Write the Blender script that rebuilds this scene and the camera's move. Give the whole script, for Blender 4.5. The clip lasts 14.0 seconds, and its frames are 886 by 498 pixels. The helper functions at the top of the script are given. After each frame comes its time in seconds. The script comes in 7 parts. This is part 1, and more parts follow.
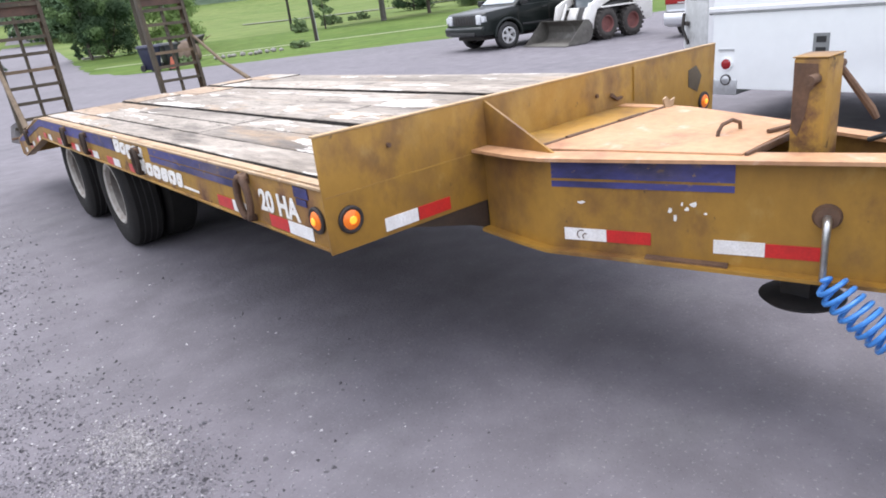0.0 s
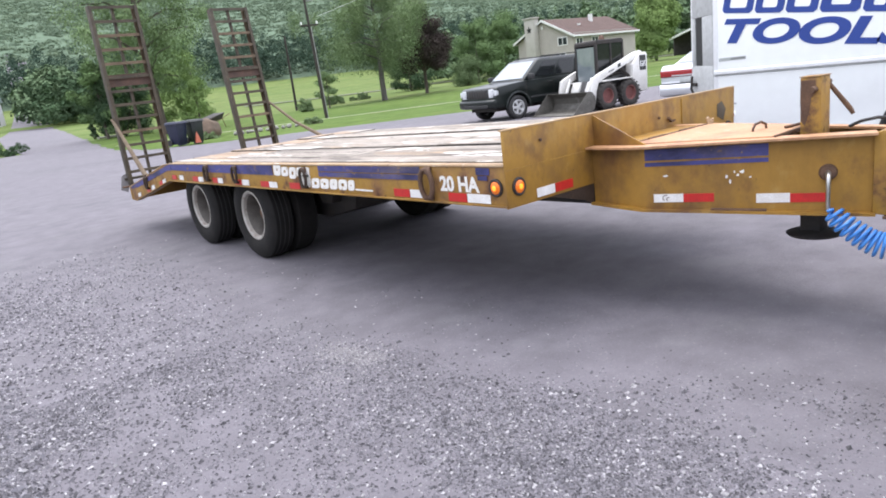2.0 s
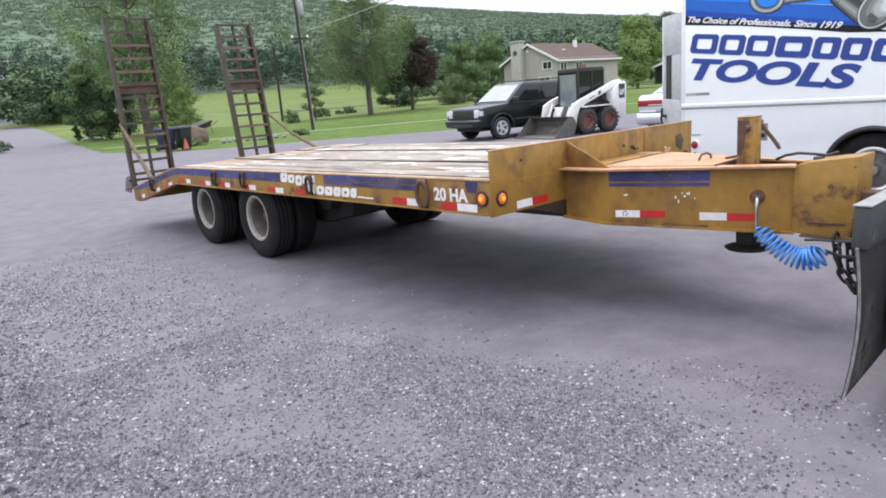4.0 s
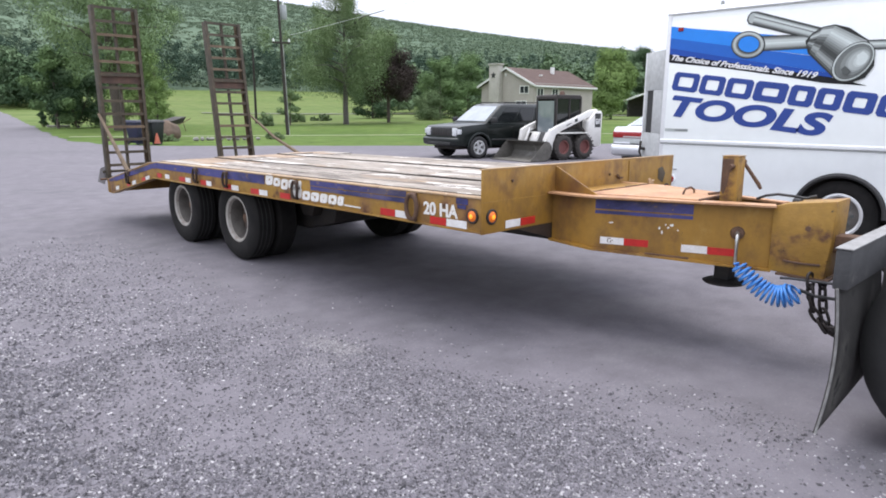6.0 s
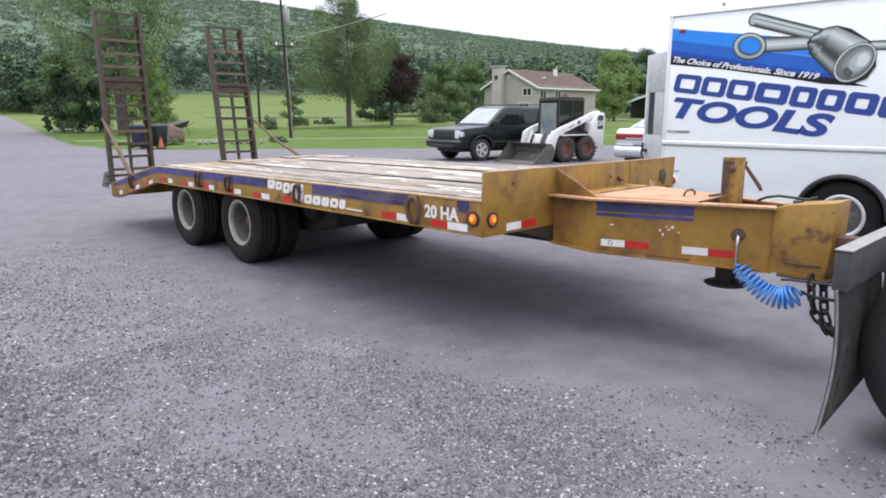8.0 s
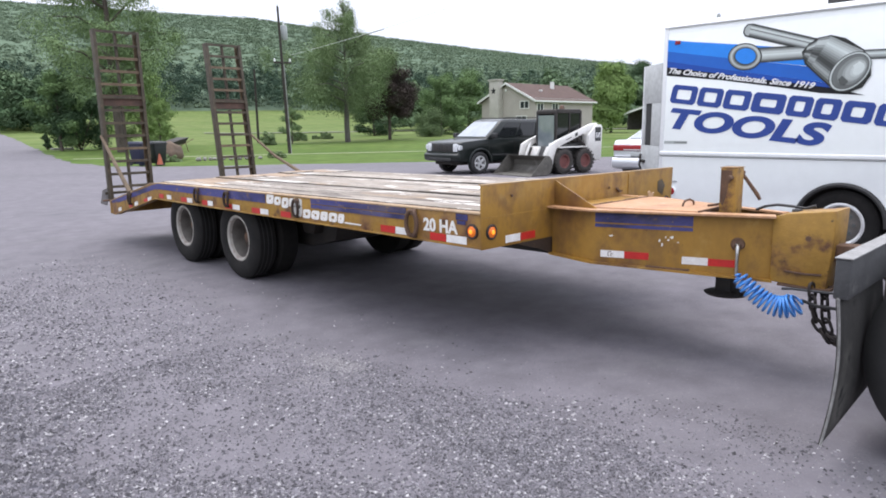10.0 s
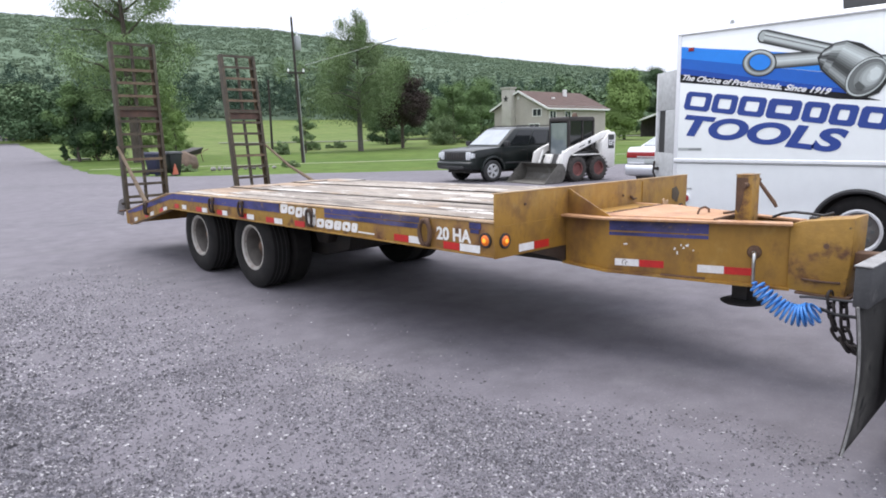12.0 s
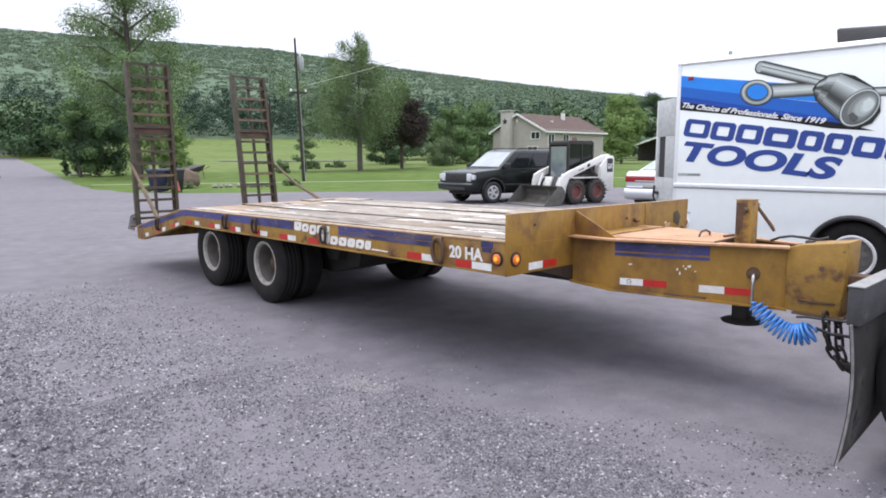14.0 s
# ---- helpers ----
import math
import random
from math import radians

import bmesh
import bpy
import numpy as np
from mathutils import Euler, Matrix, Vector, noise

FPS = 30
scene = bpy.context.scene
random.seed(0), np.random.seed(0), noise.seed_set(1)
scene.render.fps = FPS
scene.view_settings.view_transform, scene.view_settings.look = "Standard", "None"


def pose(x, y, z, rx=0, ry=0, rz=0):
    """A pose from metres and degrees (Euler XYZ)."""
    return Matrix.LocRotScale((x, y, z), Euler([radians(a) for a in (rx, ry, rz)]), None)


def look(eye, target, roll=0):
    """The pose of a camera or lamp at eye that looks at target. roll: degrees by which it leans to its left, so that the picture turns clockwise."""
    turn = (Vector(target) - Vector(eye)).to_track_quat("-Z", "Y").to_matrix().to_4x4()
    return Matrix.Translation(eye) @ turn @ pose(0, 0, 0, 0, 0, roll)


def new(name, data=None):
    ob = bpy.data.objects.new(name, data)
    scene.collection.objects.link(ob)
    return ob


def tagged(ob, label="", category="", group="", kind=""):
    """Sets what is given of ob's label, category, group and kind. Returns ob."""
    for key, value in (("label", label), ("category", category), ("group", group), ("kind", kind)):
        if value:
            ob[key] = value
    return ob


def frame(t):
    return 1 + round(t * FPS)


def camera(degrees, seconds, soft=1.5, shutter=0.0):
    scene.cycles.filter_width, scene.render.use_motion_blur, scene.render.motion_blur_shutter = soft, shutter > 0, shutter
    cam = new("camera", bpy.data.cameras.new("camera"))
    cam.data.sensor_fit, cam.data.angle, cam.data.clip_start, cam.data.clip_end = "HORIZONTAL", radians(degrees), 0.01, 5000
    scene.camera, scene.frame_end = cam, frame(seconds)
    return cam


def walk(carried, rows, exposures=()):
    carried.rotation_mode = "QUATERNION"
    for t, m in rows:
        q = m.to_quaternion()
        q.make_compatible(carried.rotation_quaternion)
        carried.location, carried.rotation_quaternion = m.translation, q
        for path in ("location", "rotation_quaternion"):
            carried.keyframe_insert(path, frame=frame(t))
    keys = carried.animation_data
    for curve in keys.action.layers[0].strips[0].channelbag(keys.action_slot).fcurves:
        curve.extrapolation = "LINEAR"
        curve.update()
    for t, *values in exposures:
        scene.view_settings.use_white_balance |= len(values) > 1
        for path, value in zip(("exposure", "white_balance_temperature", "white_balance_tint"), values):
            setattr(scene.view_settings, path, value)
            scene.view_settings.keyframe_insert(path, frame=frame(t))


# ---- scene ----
cam = camera(67.6, 14.0, soft=1.8)
PATH = [
    (0, (0.086, 0.111, 1.528), (1.231, 1.59, 0.819), -6.7),
    (0.2, (-0.092, 0.104, 1.52), (1.018, 1.621, 0.837), -5.9),
    (0.3, (-0.176, 0.101, 1.515), (0.919, 1.631, 0.837), -5.9),
    (0.5, (-0.293, 0.056, 1.522), (0.922, 1.491, 0.841), -6.4),
    (0.7, (-0.421, 0.006, 1.551), (0.922, 1.294, 0.819), -4.4),
    (0.8, (-0.49, -0.022, 1.543), (0.88, 1.245, 0.824), -4.0),
    (1, (-0.64, -0.126, 1.485), (0.711, 1.184, 0.81), -5.5),
    (1.2, (-0.773, -0.218, 1.457), (0.528, 1.157, 0.811), -6.2),
    (1.5, (-0.954, -0.286, 1.472), (0.334, 1.132, 0.898), -6.4),
    (2, (-1.356, -0.381, 1.445), (-0.13, 1.119, 0.949), -7.0),
    (2.5, (-1.581, -0.494, 1.501), (-0.304, 0.955, 0.983), -4.7),
    (3, (-1.679, -0.751, 1.477), (-0.382, 0.698, 1.008), -4.0),
    (3.2, (-1.698, -0.819, 1.481), (-0.423, 0.651, 1.019), -4.7),
    (5.3, (-1.969, -0.723, 1.531), (-0.601, 0.676, 1.117), -1.4),
    (5.5, (-1.953, -0.718, 1.521), (-0.577, 0.677, 1.118), -0.4),
    (6, (-1.95, -0.727, 1.512), (-0.58, 0.671, 1.1), 0.3),
    (6.5, (-1.938, -0.736, 1.509), (-0.571, 0.663, 1.095), 0.5),
    (7, (-1.936, -0.737, 1.512), (-0.578, 0.671, 1.097), 0.3),
    (7.5, (-1.935, -0.741, 1.513), (-0.59, 0.682, 1.101), 0.1),
    (8, (-1.945, -0.747, 1.518), (-0.582, 0.66, 1.113), 0.0),
    (8.2, (-1.957, -0.75, 1.517), (-0.573, 0.639, 1.12), 0.1),
    (10.5, (-1.933, -0.739, 1.514), (-0.573, 0.683, 1.156), -0.9),
    (11, (-1.932, -0.737, 1.517), (-0.581, 0.696, 1.167), -1.1),
    (11.5, (-1.931, -0.734, 1.516), (-0.586, 0.706, 1.176), -1.3),
    (12, (-1.935, -0.736, 1.519), (-0.591, 0.705, 1.178), -1.1),
    (12.5, (-1.935, -0.727, 1.522), (-0.584, 0.706, 1.175), -0.5),
    (13, (-2.011, -0.688, 1.527), (-0.666, 0.758, 1.206), -0.9),
    (13.5, (-2.075, -0.694, 1.523), (-0.719, 0.745, 1.22), -0.6),
    (14, (-2.151, -0.801, 1.533), (-0.792, 0.639, 1.253), -0.2),
]
walk(cam, [(t, look(eye, target, roll)) for t, eye, target, roll in PATH],
     exposures=((0.0, 0.25), (1.0, 0.35), (2.0, 0.31), (3.2, 0.17), (5.3, 0.07), (7.0, 0.03), (14.0, 0.01)))

# ---- world and sun: a bright overcast sky ----
world = bpy.data.worlds.new("sky")
scene.world = world
world.use_nodes = True
wn, wl = world.node_tree.nodes, world.node_tree.links
sky = wn.new("ShaderNodeTexSky")
sky.sky_type = "NISHITA"
sky.sun_disc = False
sky.sun_elevation, sky.sun_rotation = radians(74), radians(23)
sky.air_density, sky.dust_density = 1.0, 4.0
# overcast: brightest overhead, a third of that at the horizon
way = wn.new("ShaderNodeTexCoord")
split = wn.new("ShaderNodeSeparateXYZ")
wl.new(way.outputs["Generated"], split.inputs[0])
grade = wn.new("ShaderNodeMapRange")
grade.inputs["To Min"].default_value, grade.inputs["To Max"].default_value = 1.15, 3.05
wl.new(split.outputs["Z"], grade.inputs["Value"])
cloud = wn.new("ShaderNodeVectorMath")
cloud.operation = "SCALE"
cloud.inputs[0].default_value = (6.1, 6.35, 7.35)
wl.new(grade.outputs[0], cloud.inputs["Scale"])
veil = wn.new("ShaderNodeMixRGB")
veil.inputs["Fac"].default_value = 0.92
wl.new(sky.outputs["Color"], veil.inputs["Color1"])
wl.new(cloud.outputs[0], veil.inputs["Color2"])
wl.new(veil.outputs["Color"], wn["Background"].inputs["Color"])
wn["Background"].inputs["Strength"].default_value = 0.134

sun = new("sun", bpy.data.lights.new("sun", "SUN"))
sun.data.energy, sun.data.angle, sun.data.color = 1.95, radians(58), (1.0, 0.96, 0.90)
sun.matrix_world = look((3, 7, 27), (0, 0, 0))

# ---- materials ----


def mat(name, base, alt=None, scale=6.0, rough=0.6, metal=0.0, stains=(), bump=0.0, bump_scale=60.0, fine=0.12,
        shift=0.0, stretch=(1, 1, 1), island=0.0, spec=0.5, coat=0.0):
    """A node material: two tones in slow noise, a fine grain, stains (colour, scale, low, high), relief."""
    m = bpy.data.materials.new(name)
    m.use_nodes = True
    n, l = m.node_tree.nodes, m.node_tree.links
    p = n["Principled BSDF"]
    p.inputs["Roughness"].default_value = rough
    p.inputs["Metallic"].default_value = metal
    p.inputs["Specular IOR Level"].default_value = spec
    p.inputs["Coat Weight"].default_value = coat
    tc = n.new("ShaderNodeTexCoord")
    mp = n.new("ShaderNodeMapping")
    mp.inputs["Scale"].default_value = stretch
    l.new(tc.outputs["Object"], mp.inputs["Vector"])
    if shift:
        oi = n.new("ShaderNodeObjectInfo")
        mu = n.new("ShaderNodeMath")
        mu.operation = "MULTIPLY"
        mu.inputs[1].default_value = 37.0
        l.new(oi.outputs["Random"], mu.inputs[0])
        l.new(mu.outputs[0], mp.inputs["Location"])

    def noise_at(sc, detail=5.0):
        t = n.new("ShaderNodeTexNoise")
        t.inputs["Scale"].default_value = sc
        t.inputs["Detail"].default_value = detail
        t.inputs["Roughness"].default_value = 0.62
        l.new(mp.outputs[0], t.inputs["Vector"])
        return t.outputs["Fac"]

    def ramp(sock, lo, hi):
        r = n.new("ShaderNodeMapRange")
        r.inputs["From Min"].default_value, r.inputs["From Max"].default_value = lo, hi
        l.new(sock, r.inputs["Value"])
        return r.outputs[0]

    def mixed(fac, a, b, kind="MIX"):
        x = n.new("ShaderNodeMixRGB")
        x.blend_type = kind
        if isinstance(fac, float):
            x.inputs["Fac"].default_value = fac
        else:
            l.new(fac, x.inputs["Fac"])
        for sock, v in (("Color1", a), ("Color2", b)):
            if isinstance(v, tuple):
                x.inputs[sock].default_value = (*v, 1)
            else:
                l.new(v, x.inputs[sock])
        return x.outputs[0]

    alt = alt or tuple(c * 0.82 for c in base)
    col = mixed(ramp(noise_at(scale), 0.33, 0.67), base, alt)
    if island:
        g = n.new("ShaderNodeNewGeometry")
        hs = n.new("ShaderNodeHueSaturation")
        v = n.new("ShaderNodeMapRange")
        v.inputs["To Min"].default_value, v.inputs["To Max"].default_value = 1 - island, 1 + island
        l.new(g.outputs["Random Per Island"], v.inputs["Value"])
        l.new(v.outputs[0], hs.inputs["Value"])
        l.new(col, hs.inputs["Color"])
        col = hs.outputs[0]
    if shift:
        hs = n.new("ShaderNodeHueSaturation")
        v = n.new("ShaderNodeMapRange")
        v.inputs["To Min"].default_value, v.inputs["To Max"].default_value = 1 - shift, 1 + shift
        l.new(oi.outputs["Random"], v.inputs["Value"])
        l.new(v.outputs[0], hs.inputs["Value"])
        l.new(col, hs.inputs["Color"])
        col = hs.outputs[0]
    rough_out = None
    for colour, sc, lo, hi in stains:
        f = ramp(noise_at(sc, 8.0), lo, hi)
        col = mixed(f, col, colour)
        rough_out = f
    if fine:
        g = n.new("ShaderNodeMapRange")
        g.inputs["From Min"].default_value, g.inputs["From Max"].default_value = 0.3, 0.7
        g.inputs["To Min"].default_value, g.inputs["To Max"].default_value = 1 - fine, 1 + fine
        l.new(noise_at(scale * 9.0, 4.0), g.inputs["Value"])
        vm = n.new("ShaderNodeVectorMath")
        vm.operation = "MULTIPLY"
        l.new(col, vm.inputs[0])
        l.new(g.outputs[0], vm.inputs[1])
        col = vm.outputs[0]
    l.new(col, p.inputs["Base Color"])
    if rough_out is not None:
        r = n.new("ShaderNodeMapRange")
        r.inputs["To Min"].default_value, r.inputs["To Max"].default_value = rough, min(1.0, rough + 0.3)
        l.new(rough_out, r.inputs["Value"])
        l.new(r.outputs[0], p.inputs["Roughness"])
    if bump:
        b = n.new("ShaderNodeBump")
        b.inputs["Strength"].default_value = bump
        b.inputs["Distance"].default_value = 0.02
        l.new(noise_at(bump_scale, 6.0), b.inputs["Height"])
        l.new(b.outputs[0], p.inputs["Normal"])
    return m


def glow(name, colour, strength):
    m = mat(name, colour, rough=0.25, fine=0.0)
    p = m.node_tree.nodes["Principled BSDF"]
    p.inputs["Emission Color"].default_value = (*colour, 1)
    p.inputs["Emission Strength"].default_value = strength
    return m


RUST = (0.10, 0.042, 0.02)
DIRT = (0.05, 0.035, 0.022)
M_YELLOW = mat("yellow paint", (0.338, 0.180, 0.027), (0.274, 0.142, 0.021), 2.2, 0.5, bump=0.1, bump_scale=35, stretch=(1, 1, 0.7), fine=0.09,
               stains=(((0.43, 0.275, 0.075), 1.3, 0.50, 0.66), ((0.145, 0.076, 0.028), 2.0, 0.48, 0.66), (RUST, 3.4, 0.53, 0.74), (DIRT, 26.0, 0.68, 0.76), ((0.40, 0.27, 0.09), 5.0, 0.62, 0.8)))
M_YELLOW_TOP = mat("sun-faded yellow plate", (0.46, 0.262, 0.142), (0.40, 0.212, 0.102), 3.0, 0.6, bump=0.15, bump_scale=30,
                   stains=(((0.26, 0.11, 0.06), 4.0, 0.54, 0.76), ((0.52, 0.40, 0.31), 9.0, 0.6, 0.75)))
M_YELLOW_RUSTY = mat("rust-streaked yellow paint", (0.35, 0.196, 0.033), (0.285, 0.155, 0.026), 2.2, 0.55, bump=0.2, bump_scale=35,
                     stains=(((0.22, 0.11, 0.04), 3.0, 0.48, 0.66), (RUST, 6.0, 0.55, 0.68), ((0.04, 0.03, 0.025), 14.0, 0.62, 0.7)))
M_RAIL_TOP = mat("worn rail edge", (0.42, 0.31, 0.20), (0.34, 0.22, 0.12), 4.0, 0.65, stains=((RUST, 6.0, 0.58, 0.72), ((0.5, 0.42, 0.33), 9.0, 0.6, 0.72)))
M_BLUE_STRIPE = mat("faded blue vinyl", (0.045, 0.046, 0.19), (0.07, 0.068, 0.22), 6.0, 0.55, stretch=(1, 0.4, 1), stains=(((0.11, 0.09, 0.13), 4.0, 0.54, 0.7), ((0.24, 0.15, 0.07), 17.0, 0.60, 0.67), ((0.022, 0.022, 0.08), 3.0, 0.52, 0.64), ((0.30, 0.20, 0.10), 42.0, 0.63, 0.68),))
M_WHITE_DECAL = mat("chipped white vinyl", (0.80, 0.78, 0.75), (0.70, 0.67, 0.62), 9.0, 0.5, stains=(((0.36, 0.22, 0.06), 34.0, 0.62, 0.66),))
M_TAPE_WHITE = mat("white reflective tape", (0.78, 0.77, 0.76), (0.66, 0.63, 0.60), 14.0, 0.35, stains=(((0.25, 0.2, 0.15), 30.0, 0.66, 0.72),))
M_TAPE_RED = mat("red reflective tape", (0.55, 0.022, 0.02), (0.42, 0.02, 0.018), 14.0, 0.35, stains=(((0.25, 0.1, 0.05), 30.0, 0.68, 0.74),))
M_RUSTY = mat("rusted steel", (0.15, 0.085, 0.05), (0.075, 0.042, 0.028), 9.0, 0.85, bump=0.3, bump_scale=60)
M_RUSTY_DARK = mat("dark chain steel", (0.028, 0.025, 0.025), (0.05, 0.04, 0.036), 14.0, 0.6, 0.4)
M_RAMP = mat("rust-brown ramp steel", (0.086, 0.069, 0.046), (0.046, 0.038, 0.028), 7.0, 0.8, bump=0.25, bump_scale=50,
             stains=(((0.20, 0.155, 0.10), 12.0, 0.60, 0.75),))
M_BLACK_STEEL = mat("black chassis steel", (0.022, 0.02, 0.02), (0.04, 0.032, 0.026), 5.0, 0.7, bump=0.2)
M_RUBBER = mat("dusty tyre rubber", (0.011, 0.0105, 0.0105), (0.019, 0.0175, 0.0165), 7.0, 0.9, bump=0.15, bump_scale=90, spec=0.25)
M_RUBBER_DARK = mat("black rubber", (0.02, 0.02, 0.021), (0.032, 0.031, 0.03), 6.0, 0.6, bump=0.1)
M_RIM = mat("dull grey wheel paint", (0.42, 0.40, 0.36), (0.30, 0.27, 0.24), 9.0, 0.55, stains=((RUST, 14.0, 0.6, 0.75),))
# darker copy of the wheel paint: shade inside the rim put into its colour
M_RIM_SHADE = mat("shaded wheel barrel", (0.13, 0.118, 0.105), (0.08, 0.07, 0.062), 9.0, 0.7)
M_RIM_IN = mat("rusted wheel disc", (0.075, 0.055, 0.043), (0.045, 0.034, 0.028), 9.0, 0.8)
M_WOOD = mat("weathered deck plank", (0.345, 0.305, 0.262), (0.215, 0.183, 0.152), 3.0, 0.88, bump=0.9, bump_scale=34, stretch=(1, 0.22, 1), fine=0.3,
             stains=(((0.33, 0.235, 0.155), 2.2, 0.60, 0.68), ((0.115, 0.098, 0.085), 3.4, 0.56, 0.66), ((0.58, 0.545, 0.50), 4.6, 0.585, 0.605),
                     ((0.028, 0.023, 0.02), 19.0, 0.655, 0.68), ((0.15, 0.125, 0.105), 44.0, 0.60, 0.66)), shift=0.14)
M_WOOD_TAN = mat("tan worn plank", (0.37, 0.275, 0.195), (0.27, 0.195, 0.135), 3.0, 0.88, bump=0.8, bump_scale=34, stretch=(1, 0.22, 1), fine=0.28,
                 stains=(((0.36, 0.325, 0.285), 2.4, 0.55, 0.62), ((0.54, 0.505, 0.455), 4.2, 0.59, 0.615), ((0.06, 0.045, 0.034), 17.0, 0.63, 0.67)), shift=0.12)
# grime and the seams' shade together in one near-black colour
M_PLANK_EDGE = mat("grimed and shaded plank edge", (0.040, 0.034, 0.029), (0.025, 0.021, 0.018), 8.0, 0.95, bump=0.4)
M_AMBER = glow("lit amber lens", (0.62, 0.14, 0.012), 0.36)
M_AMBER_CORE = glow("lit lamp filament", (1.0, 0.34, 0.03), 1.0)
M_HOSE = mat("sky-blue air hose", (0.07, 0.27, 0.68), (0.05, 0.21, 0.58), 12.0, 0.3, spec=0.6)
M_CHROME = mat("dull zinc", (0.55, 0.55, 0.54), (0.4, 0.4, 0.39), 20.0, 0.3, 0.9)
M_GALV = mat("grey steel beam", (0.060, 0.060, 0.062), (0.044, 0.044, 0.046), 6.0, 0.75, 0.0, bump=0.15, stains=(((0.125, 0.123, 0.12), 9.0, 0.6, 0.75),))
M_FLAP = mat("worn mud flap", (0.036, 0.034, 0.032), (0.020, 0.019, 0.018), 2.2, 0.75, bump=0.15, stains=(((0.11, 0.105, 0.095), 2.4, 0.50, 0.72), ((0.012, 0.012, 0.012), 5.0, 0.60, 0.70)))
M_FLAP_EDGE = mat("cut flap edge", (0.27, 0.265, 0.255), (0.16, 0.155, 0.15), 20.0, 0.6)
M_VAN = mat("white van paint", (0.88, 0.91, 0.90), (0.85, 0.88, 0.875), 0.8, 0.3, fine=0.02, coat=0.3,
            stains=(((0.75, 0.77, 0.765), 0.9, 0.62, 0.85),))
M_VAN_TRIM = mat("white aluminium trim", (0.78, 0.79, 0.80), (0.70, 0.71, 0.72), 3.0, 0.35, fine=0.04)
M_GREY_PLATE = mat("bare aluminium", (0.5, 0.51, 0.52), (0.40, 0.41, 0.42), 4.0, 0.45, 0.6)
M_GREY_DOOR = mat("grey painted door", (0.52, 0.53, 0.53), (0.42, 0.43, 0.43), 2.0, 0.5, stains=(((0.25, 0.24, 0.23), 3.0, 0.58, 0.75),))
M_BLUE = mat("blue vinyl", (0.012, 0.13, 0.56), (0.011, 0.115, 0.5), 2.0, 0.35, fine=0.03)
M_BLUE_LIGHT = mat("light blue vinyl", (0.02, 0.26, 0.84), (0.018, 0.23, 0.78), 2.0, 0.35, fine=0.03)
M_BLUE_DEEP = mat("deep blue vinyl", (0.006, 0.07, 0.40), (0.006, 0.06, 0.35), 2.0, 0.35, fine=0.03)
M_BLUE_TEXT = mat("royal blue lettering", (0.026, 0.062, 0.29), (0.023, 0.055, 0.26), 3.0, 0.35, fine=0.04)
M_BLACK = mat("black vinyl", (0.010, 0.010, 0.013), (0.015, 0.015, 0.018), 3.0, 0.55, fine=0.04, spec=0.25)
M_WHITE = mat("white vinyl", (0.82, 0.82, 0.82), (0.78, 0.78, 0.78), 3.0, 0.4, fine=0.02)
GREYS = [mat("grey print %s" % w, (v, v * 1.04, v * 1.02), (v * 0.85, v * 0.9, v * 0.88), 5.0, 0.35, fine=0.05)
         for w, v in (("dark", 0.03), ("deep", 0.10), ("mid", 0.24), ("pale", 0.45), ("light", 0.68))]
M_RED_LENS = mat("red lens", (0.30, 0.016, 0.02), (0.24, 0.012, 0.015), 20.0, 0.2, fine=0.04)
M_CLEAR_LENS = mat("clear lamp lens", (0.75, 0.76, 0.77), (0.5, 0.52, 0.54), 18.0, 0.15, fine=0.1)
M_SUV = mat("dark green-black car paint", (0.010, 0.014, 0.013), (0.008, 0.011, 0.010), 2.0, 0.3, fine=0.03, coat=0.2, spec=0.3)
M_PLASTIC = mat("black plastic", (0.02, 0.02, 0.021), (0.03, 0.03, 0.03), 8.0, 0.6)
M_GLASS_DARK = mat("tinted car glass", (0.012, 0.014, 0.015), (0.012, 0.014, 0.015), 2.0, 0.08, fine=0.0, spec=0.45)
# pale base colour stands in for the sky mirrored in the glass
M_GLASS_SKY = mat("glass coloured as mirrored sky", (0.24, 0.27, 0.28), (0.16, 0.19, 0.20), 2.0, 0.04, fine=0.0, spec=1.0, coat=1.0)
M_VAN_DISC = mat("dusty grey-brown wheel paint", (0.15, 0.138, 0.126), (0.10, 0.09, 0.082), 8.0, 0.6)
M_ALLOY = mat("alloy wheel", (0.72, 0.72, 0.72), (0.6, 0.6, 0.6), 9.0, 0.35, 0.4)
M_SKID_WHITE = mat("off-white machine paint", (0.74, 0.73, 0.70), (0.64, 0.62, 0.58), 3.0, 0.45, stains=(((0.35, 0.28, 0.2), 5.0, 0.62, 0.78),))
M_SKID_DARK = mat("charcoal machine paint", (0.035, 0.036, 0.038), (0.05, 0.048, 0.046), 4.0, 0.5)
M_TYRE_DUSTY = mat("dust-caked tyre rubber", (0.062, 0.055, 0.049), (0.036, 0.033, 0.031), 8.0, 0.9, bump=0.2, bump_scale=70)
M_SKID_RIM = mat("red-brown wheel paint", (0.21, 0.078, 0.07), (0.15, 0.058, 0.052), 9.0, 0.75)
M_BUCKET = mat("worn bucket steel", (0.145, 0.138, 0.122), (0.095, 0.088, 0.078), 4.0, 0.6, 0.3, bump=0.3,
               stains=(((0.22, 0.21, 0.195), 3.0, 0.56, 0.72), (RUST, 5.0, 0.66, 0.80)))
M_SEDAN = mat("silver car paint", (0.62, 0.63, 0.65), (0.58, 0.59, 0.61), 2.0, 0.3, 0.35, fine=0.03, coat=0.5)

# ---- building helpers ----


